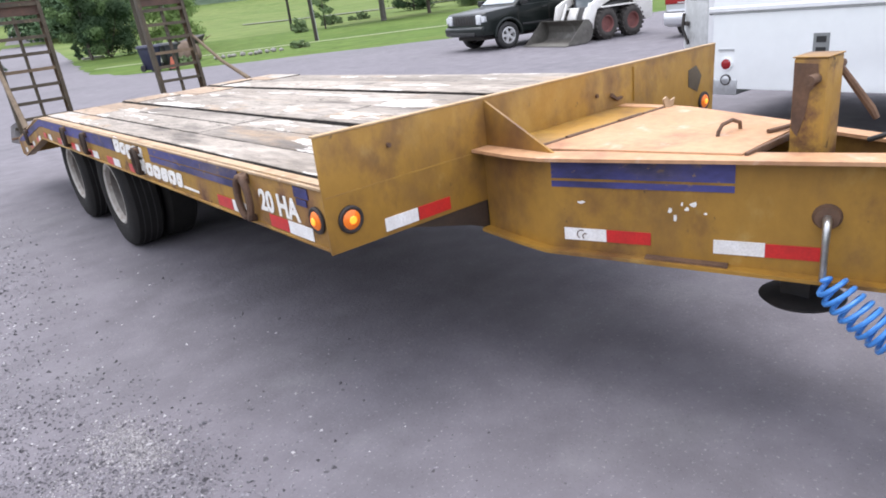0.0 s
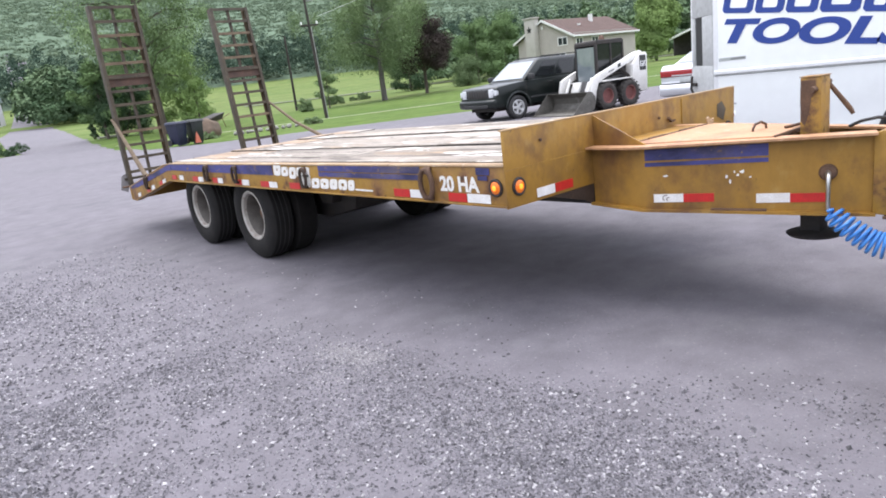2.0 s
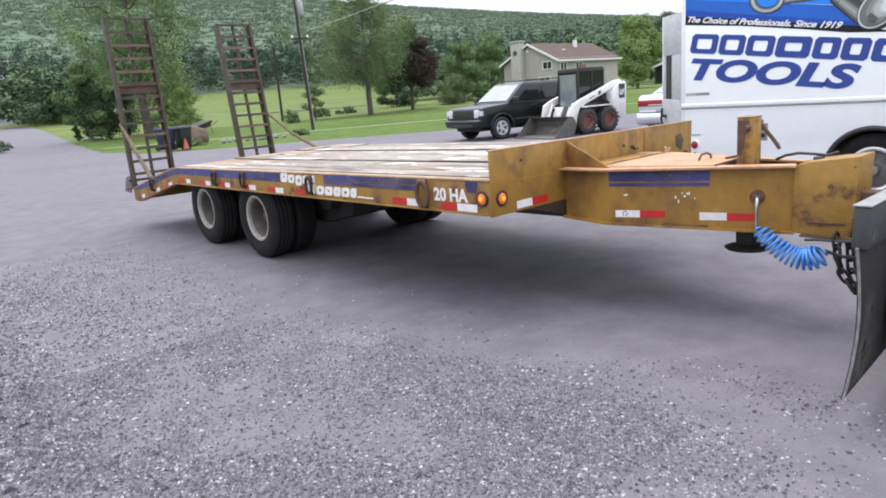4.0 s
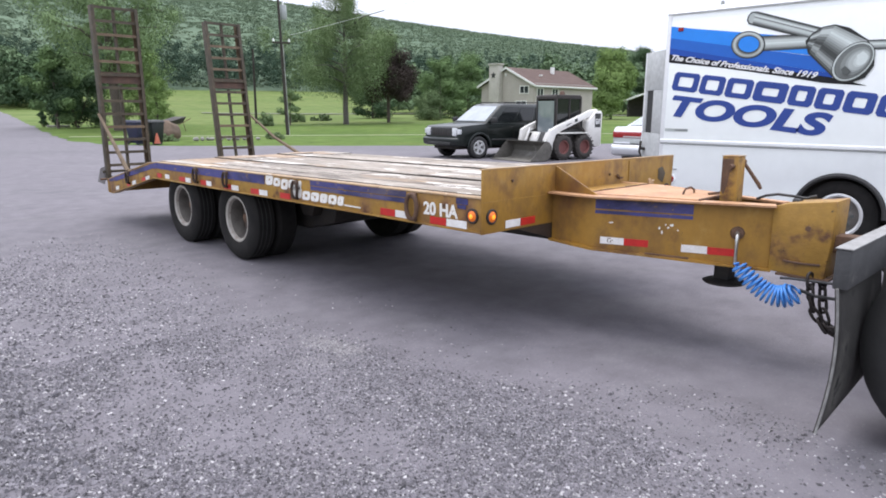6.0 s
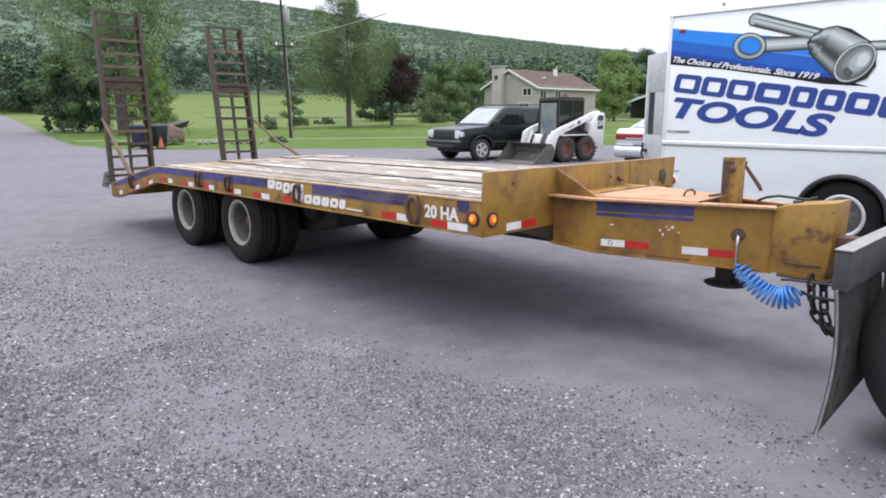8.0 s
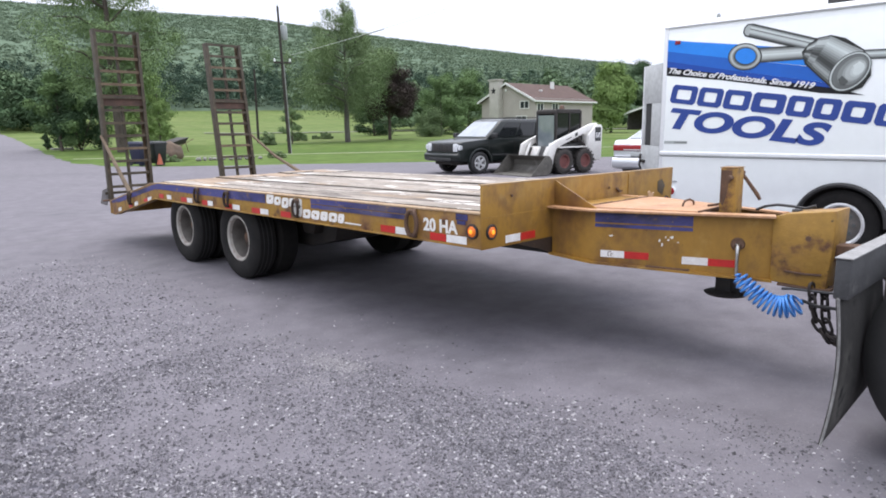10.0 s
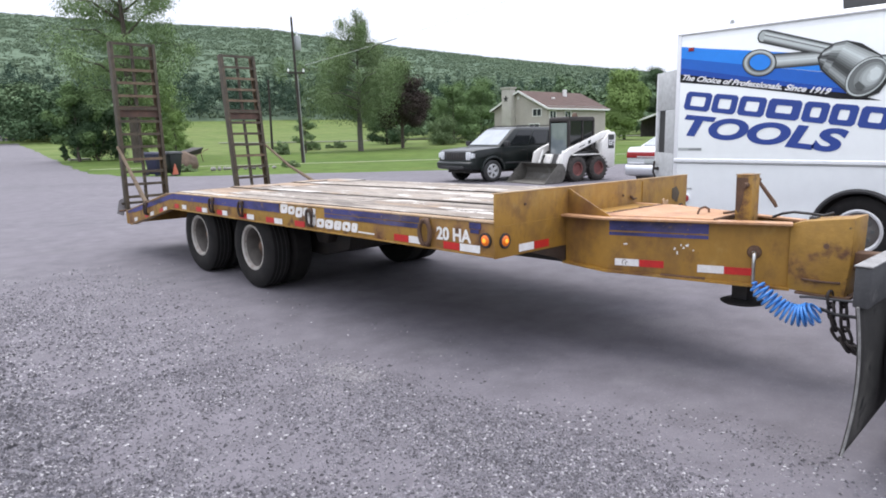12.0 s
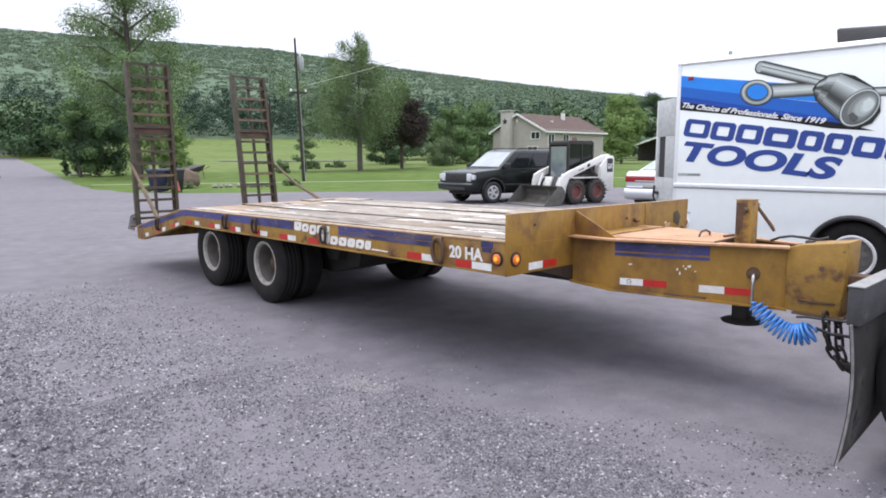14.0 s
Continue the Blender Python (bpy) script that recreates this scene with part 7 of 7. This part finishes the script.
def round_tree(name, x, y, h, w, low, material, label, seed, count, leaf, category="tree", cone=0.0):
    """A short clear trunk under a full egg-shaped crown."""
    g = random.Random(seed)
    t = thing(name, pose(x, y, height(x, y) - 0.08), label, category)
    wood = Shape().tube([(0, 0, 0), (0.03, 0.02, h * 0.3), (0, 0.05, h * 0.6), (0.02, 0, h * 0.9)], [h * 0.018, h * 0.015, h * 0.01, h * 0.003], 9)
    zc, zr, centres, radii = h * (low + 1) / 2, h * (1 - low) / 2, [], []
    for i in range(60):
        d = Vector((g.gauss(0, 1), g.gauss(0, 1), g.gauss(0, 1))).normalized() * g.random() ** 0.45 * 0.76
        wide = 1.0 - 0.35 * max(0.0, d.z) - cone * d.z - cone * max(0.0, d.z) * 0.9
        p = Vector((d.x * w / 2 * wide, d.y * w / 2 * wide, zc + d.z * zr))
        q = w * g.uniform(0.09, 0.15) * (1 - 0.9 * cone * max(0.0, d.z))
        centres.append(tuple(p))
        radii.append((q, q, q * 0.85))
        if i < 16:
            wood.tube([(0, 0, max(h * 0.2, p.z - w * 0.3)), p * 0.6 + Vector((0, 0, p.z * 0.35)), p], [h * 0.006, h * 0.004, h * 0.002], 6)
    part("trunk", wood, M_BARK, t)
    leaves("crown", centres, radii, count, leaf, material, seed, t)
    return t


tree("birch_tree", 36.4, 51.7, 14.2, 11.6, 0.27, M_LEAF_OLIVE, "tall weeping birch with grey trunk and thin top", 4, M_BIRCH, 26000, 0.20, 1.7, 26, 0.75, puff=1.0, slim=0.60)
round_tree("plum_tree", 42.9, 53.2, 10.3, 7.8, 0.08, M_LEAF_PURPLE, "cone-shaped purple-leaved tree on a thin trunk", 7, 38000, 0.16, cone=0.42)
shrub("round_bush", 51.0, 55.6, 5.0, 4.5, M_LEAF_GREY, "round grey-green bush on the lawn", 9, 4200, 0.22)
tree("maple_tree", 57.0, 60.0, 7.6, 6.4, 0.02, M_LEAF_MID, "dense green tree beside the house", 12, M_BARK, 6500, 0.32, 0, 14)
tree("maple_tree", 62.0, 60.0, 8.3, 6.8, 0.02, M_LEAF_MID, "dense green tree beside the house", 13, M_BARK, 6500, 0.32, 0, 14)
tree("maple_tree", 51.0, 66.0, 7.5, 6.2, 0.02, M_LEAF_DARK, "dense dark green tree at the field edge", 14, M_BARK, 6000, 0.32, 0, 14)
round_tree("linden_tree", 70.5, 44.0, 9.6, 8.8, -0.12, M_LEAF_LIGHT, "bright fresh-green tree behind the house", 21, 34000, 0.22)
tree("spruce_tree", 118.0, 67.0, 14.0, 9.0, 0.06, M_LEAF_DARK, "dark green tree behind the shed", 22, M_BARK, 6000, 0.34, 0, 14)
tree("poplar_tree", 14.5, 48.0, 17.0, 8.6, 0.20, M_LEAF_SOFT, "tall light-green poplar at the lawn's edge", 31, M_BARK, 22000, 0.20, 0.4, 22, 0.9, puff=1.1)
shrub("evergreen_bush", 13.6, 54.0, 4.5, 7.4, M_LEAF_DARK, "tall dark evergreen bush by the lane", 33, 8000, 0.24)
tree("hedge_tree", 12.2, 53.5, 6.2, 3.6, 0.12, M_LEAF_MID, "small mid-green tree behind the bush", 35, M_BARK, 3800, 0.26, 0, 10)
tree("sapling_tree", 30.5, 52.0, 3.6, 2.2, 0.2, M_LEAF_SOFT, "young green tree on the far lawn", 41, M_BARK, 1600, 0.22, 0, 8)
shrub("low_shrub", 27.5, 51.0, 1.5, 1.3, M_LEAF_OLIVE, "pale low shrub on the far lawn", 42, 1500, 0.2)
tree("sapling_tree", 16.2, 45.5, 4.3, 2.3, 0.15, M_LEAF_LIGHT, "slender fresh-green sapling on the lawn", 53, M_BARK, 2600, 0.18, 0, 10)
tree("ash_tree", 19.5, 57.0, 7.0, 5.2, 0.06, M_LEAF_LIGHT, "light green tree at the field edge", 43, M_BARK, 4800, 0.3, 0, 12)
shrub("low_shrub", 36.0, 60.0, 3.0, 1.0, M_LEAF_GREY, "grey-green low shrub at the field edge", 44, 1400, 0.2)
shrub("low_shrub", 40.5, 62.0, 3.0, 0.9, M_LEAF_GREY, "grey-green low shrub at the field edge", 45, 1400, 0.2)
shrub("columnar_shrub", 12.1, 57.0, 0.7, 1.9, M_LEAF_DARK, "small columnar evergreen by the lane", 46, 900, 0.15)
shrub("low_shrub", 16.4, 30.6, 1.2, 0.5, M_LEAF_OLIVE, "low weedy tuft by the boulder", 47, 700, 0.12)
shrub("low_shrub", 11.0, 31.5, 1.6, 0.45, M_LEAF_OLIVE, "low weedy tuft by the boulder", 48, 900, 0.12)


def woods(name, spots, leaf, per, material, label, seed):
    """Woodland of many crowns, joined."""
    g = np.random.default_rng(seed)
    c, r = [], []
    for x, y, h, w in spots:
        for k in range(7):
            c.append((x + g.uniform(-0.35, 0.35) * w, y + g.uniform(-0.35, 0.35) * w, height(x, y) + h * (0.22 + 0.68 * k / 6 + g.uniform(-0.06, 0.06))))
            q = w * (0.42 - 0.045 * k)
            r.append((q, q, h * 0.13))
    return tagged(leaves(name, c, r, len(spots) * int(per * 2.4), leaf * 0.62, material, seed, hug=0.88), label, "woods", kind="stuff")


g = random.Random(77)
edge_dark, edge_mid = [], []
for i in range(430):
    az = radians(g.uniform(14, 100))
    r = 266 + g.uniform(0, 40)
    (edge_dark if g.random() < (0.95 if az > 0.8 else 0.6) else edge_mid).append((r * math.cos(az), r * math.sin(az), g.uniform(11, 18), g.uniform(8, 12)))
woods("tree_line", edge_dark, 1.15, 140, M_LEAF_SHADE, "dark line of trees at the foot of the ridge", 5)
woods("tree_line", edge_mid, 1.15, 150, M_LEAF_HAZE, "green line of trees at the foot of the ridge", 6)
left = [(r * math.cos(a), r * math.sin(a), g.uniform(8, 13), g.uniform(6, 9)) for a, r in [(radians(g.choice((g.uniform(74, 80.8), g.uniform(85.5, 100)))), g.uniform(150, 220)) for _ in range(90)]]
woods("wood", left, 1.5, 190, M_LEAF_HAZE, "mixed green wood beyond the lane", 8)
left = [(r * math.cos(a), r * math.sin(a), g.uniform(7, 11), g.uniform(6, 8)) for a, r in [(radians(g.choice((g.uniform(76, 80.8), g.uniform(85.5, 100)))), g.uniform(140, 200)) for _ in range(45)]]
woods("wood", left, 1.1, 190, M_LEAF_DARK, "mixed dark wood beyond the lane", 9)
right = [(r * math.cos(a), r * math.sin(a), g.uniform(7, 10), g.uniform(6, 8)) for a, r in [(radians(g.uniform(10, 50)), g.uniform(120, 170)) for _ in range(75)]]
woods("wood", right, 1.5, 190, M_LEAF_HAZE, "green wood behind the house", 10)

# the wooded ridge: thousands of uneven crowns of leaf tufts, distance haze put into their colours
gen = np.random.default_rng(2)
for mtl, share, lab in ((leaf_mat("haze-toned ridge leaves", (0.110, 0.153, 0.102), (0.136, 0.178, 0.113), 0.011, 0.07), 8200, "green wooded ridge in the distance"),
                        (leaf_mat("haze-toned pale ridge foliage", (0.118, 0.163, 0.106), (0.144, 0.187, 0.118), 0.013, 0.07), 4600, "pale green wooded ridge in the distance"),
                        (leaf_mat("haze-toned deep ridge foliage", (0.099, 0.142, 0.098), (0.126, 0.168, 0.110), 0.009, 0.07), 4200, "deep green wooded ridge in the distance")):
    C, R = [], []
    for _ in range(share):
        az = radians(gen.uniform(12, 104))
        r = math.sqrt(gen.uniform(275 ** 2, 935 ** 2))
        x, y = r * math.cos(az), r * math.sin(az)
        w = (2.2 + 3.8 * gen.random() ** 1.4) * (0.72 + r / 1700)
        C.append((x, y, height(x, y) + w * 0.12))
        R.append((w * 1.0, w * 1.0, w * 0.24))
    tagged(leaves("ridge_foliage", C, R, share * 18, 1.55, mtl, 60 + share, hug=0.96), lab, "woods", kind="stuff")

# white house far off beyond the lane, a clipped hedge before it
WX, WY = 190 * math.cos(radians(83.7)), 190 * math.sin(radians(83.7))
cottage = thing("house", pose(WX, WY, height(WX, WY) - 0.2, 0, 0, -18), "white two-storey house with pale metal roof and porch", "house")
M_COTTAGE = mat("white clapboard", (0.66, 0.67, 0.68), (0.58, 0.59, 0.60), 1.5, 0.6, fine=0.04)
M_METAL_ROOF = mat("pale blue-grey metal roof", (0.50, 0.58, 0.66), (0.44, 0.52, 0.60), 1.0, 0.4, fine=0.04)
part("wall", Shape().prism([(-3.4, 0.0), (3.4, 0.0), (3.4, 5.6), (-3.4, 5.6)], "y", -2.6, 2.6), M_COTTAGE, cottage)
part("roof", Shape().prism([(-3.1, 5.5), (0.0, 7.4), (3.1, 5.5), (3.1, 5.7), (0.0, 7.6), (-3.1, 5.7)], "x", -3.8, 3.8), M_METAL_ROOF, cottage, "pale blue-grey metal roof")
for x in (-3.3, 3.3):
    part("gable_wall", Shape().prism([(-2.6, 5.5), (2.6, 5.5), (0.0, 7.25)], "x", x - 0.1, x + 0.1), M_COTTAGE, cottage)
for x in (-1.9, 1.7):
    w_ = part("window", Shape().box(x - 0.5, x + 0.5, -2.66, -2.6, 3.7, 5.0), M_PANE, cottage)
    part("window_frame", Shape().box(x - 0.6, x - 0.5, -2.7, -2.6, 3.6, 5.1).box(x + 0.5, x + 0.6, -2.7, -2.6, 3.6, 5.1).box(x - 0.5, x + 0.5, -2.7, -2.6, 5.0, 5.1).box(x - 0.5, x + 0.5, -2.7, -2.6, 3.6, 3.7), M_FASCIA, w_)
part("porch_roof", Shape().prism([(-2.6, 3.2), (-4.4, 2.6), (-4.4, 2.75), (-2.6, 3.4)], "x", -3.4, 3.4), M_METAL_ROOF, cottage)
# thin dark sheet on the white wall: the porch's shade given as a colour
part("porch_wall", Shape().box(-3.2, 3.2, -2.64, -2.6, 0.3, 2.7), M_SHED, cottage, "dark sheet standing in for porch shade")
for x in (-3.2, -1.1, 1.1, 3.2):
    part("porch_post", Shape().box(x - 0.1, x + 0.1, -4.35, -4.15, 0.0, 2.7), M_FASCIA, cottage)
for k, (x, y) in enumerate(((5.2, 47.9), (3.3, 47.2), (1.4, 46.5), (-0.5, 45.8))):
    shrub("hedge_shrub", x, y, 2.3, 0.95, M_LEAF_DARK, "low dark clipped hedge along the lane", 90 + k, 900, 0.14, "hedge")
slab = part("stone_slab", Shape().box(-0.75, 0.75, -0.3, 0.3, 0.0, 0.16).box(-0.12, 0.12, -0.1, 0.1, 0.16, 0.7), M_PALE_STONE, None, bevel=0.03, m=pose(12.9, 56.2, height(12.9, 56.2) - 0.06))
tagged(slab, "pale stone slab with a short post by the lane", "stone slab")

# ---- loose gravel on the lot, thinning out towards the trailer ----
M_STONE = mat("loose grey chippings", (0.164, 0.155, 0.169), (0.112, 0.106, 0.117), 12.0, 0.9, fine=0.1, island=0.62)
M_STONE_DARK = mat("broken blue-grey stone", (0.130, 0.124, 0.138), (0.076, 0.073, 0.082), 12.0, 0.9, fine=0.1, island=0.6)
M_STONE_PALE = mat("pale chippings", (0.40, 0.385, 0.39), (0.29, 0.28, 0.285), 12.0, 0.9, fine=0.1, island=0.3)


def edge(x, y):
    """Full in the middle of the gravelled stretch, fading out unevenly at its rim."""
    wob = 0.5 * noise.noise(Vector((x * 0.8, y * 0.8, 17)))
    return max(0.0, min(1.0, (x + 5.4 + wob) / 1.3)) * max(0.0, min(1.0, (y + 2.4 + wob) / 0.9))


def stones(name, p, material, size, gg, label):
    """Five-cornered chips at the places p, each turned and sized by chance, joined into one mesh."""
    n = len(p)
    s = size * (0.45 + 1.1 * gg.random(n) ** 2) * (0.8 + 0.4 * np.clip((-0.3 - p[:, 0]) / 2.0, 0, 1))
    octa = np.array([[1, 0, 0], [0, 1, 0], [-1, 0, 0], [0, -1, 0], [0, 0, 1]], float)
    tri = np.array([[0, 1, 4], [1, 2, 4], [2, 3, 4], [3, 0, 4]])
    v = octa[None] * (1 + 0.35 * gg.normal(size=(n, 5, 1)).clip(-1.5, 1.5)) + 0.22 * gg.normal(size=(n, 5, 3))
    a = gg.uniform(0, 2 * math.pi, n)
    ca, sa = np.cos(a)[:, None], np.sin(a)[:, None]
    x, y = v[:, :, 0] * ca - v[:, :, 1] * sa, v[:, :, 0] * sa + v[:, :, 1] * ca
    v = np.stack([x, y, v[:, :, 2] * 0.7], 2) * s[:, None, None]
    v[:, :, 0] += p[:, 0:1]
    v[:, :, 1] += p[:, 1:2]
    v[:, :4, 2] = v[:, :4, 2] * 0.5 + (s * 0.12)[:, None]
    v[:, 4, 2] = abs(v[:, 4, 2]) * 0.8 + s * 0.4
    f = (np.arange(n)[:, None, None] * 5 + tri[None]).reshape(-1, 3)
    me = bpy.data.meshes.new(name)
    me.from_pydata(v.reshape(-1, 3).tolist(), [], f.tolist())
    me.materials.append(material)
    return tagged(new(name, me), label, "gravel", kind="stuff")


def gravel(name, count, material, size, seed, label, coarse=0, area=(-5.6, 1.4, -2.6, 8.0)):
    """Small sharp stones, half sunk, in drifts."""
    gg = np.random.default_rng(seed)
    kept = []
    while len(kept) < count:
        x, y = gg.uniform(area[0], area[1]), gg.uniform(area[2], area[3])
        near = (0.25 - x) / 1.7 + 0.30 + 0.5 * max(0.0, min(1.0, (1.9 - y) / 1.2))
        drift = 0.5 + 0.9 * noise.noise(Vector((x * 0.9, y * 0.55, 4))) + 0.5 * noise.noise(Vector((x * 2.7, y * 2.2, 9)))
        thin = 1.0 if y < 4.5 else max(0.0, 1 - (y - 4.5) / 4.5)
        if gg.random() < max(0.02, min(1.0, near)) * min(1.0, max(0.10, drift)) * max(thin, 0.05) * edge(x, y) * (1.0 if coarse == 0 else max(0.0, min(1.0, (-coarse - x) / 1.2))):
            kept.append((x, y))
    return stones(name, np.array(kept), material, size, gg, label)


gravel("gravel", 99000, M_STONE, 0.0098, 1, "loose grey stone chippings on the lot")
gravel("gravel", 36000, M_STONE_PALE, 0.0078, 2, "scattered pale stone chippings on the lot")
gravel("gravel", 46000, M_STONE_DARK, 0.0145, 3, "coarser broken grey stone on the lot", 1.0)
gravel("gravel", 60000, M_STONE, 0.0068, 4, "fine grey grit on the lot", 0, (-1.5, 0.75, 0.5, 3.6))
gravel("gravel", 3500, M_STONE_PALE, 0.0080, 5, "bright stone chips on the lot", 0, (-1.6, 1.0, 0.1, 3.4))
gravel("gravel", 9000, M_STONE, 0.0060, 6, "thin scatter of fine grit towards the trailer", 0, (0.2, 1.5, 0.1, 2.8))

# pale patches where stone has been ground to dust
M_DUST = mat("ground pale stone dust", (0.285, 0.27, 0.272), (0.225, 0.214, 0.22), 12.0, 0.95, fine=0.1, island=0.25)
rng = np.random.default_rng(11)
spots = [rng.normal(size=(m, 2)) * (a, b) + (x, y) for x, y, a, b, m in ((0.38, 2.79, 0.06, 0.10, 1200), (0.43, 2.60, 0.055, 0.09, 1100), (0.16, 2.56, 0.07, 0.10, 450), (0.29, 1.48, 0.05, 0.11, 350))]
stones("crushed_stone", np.concatenate(spots), M_DUST, 0.0056, rng, "pale patches of crushed stone dust on the lot")
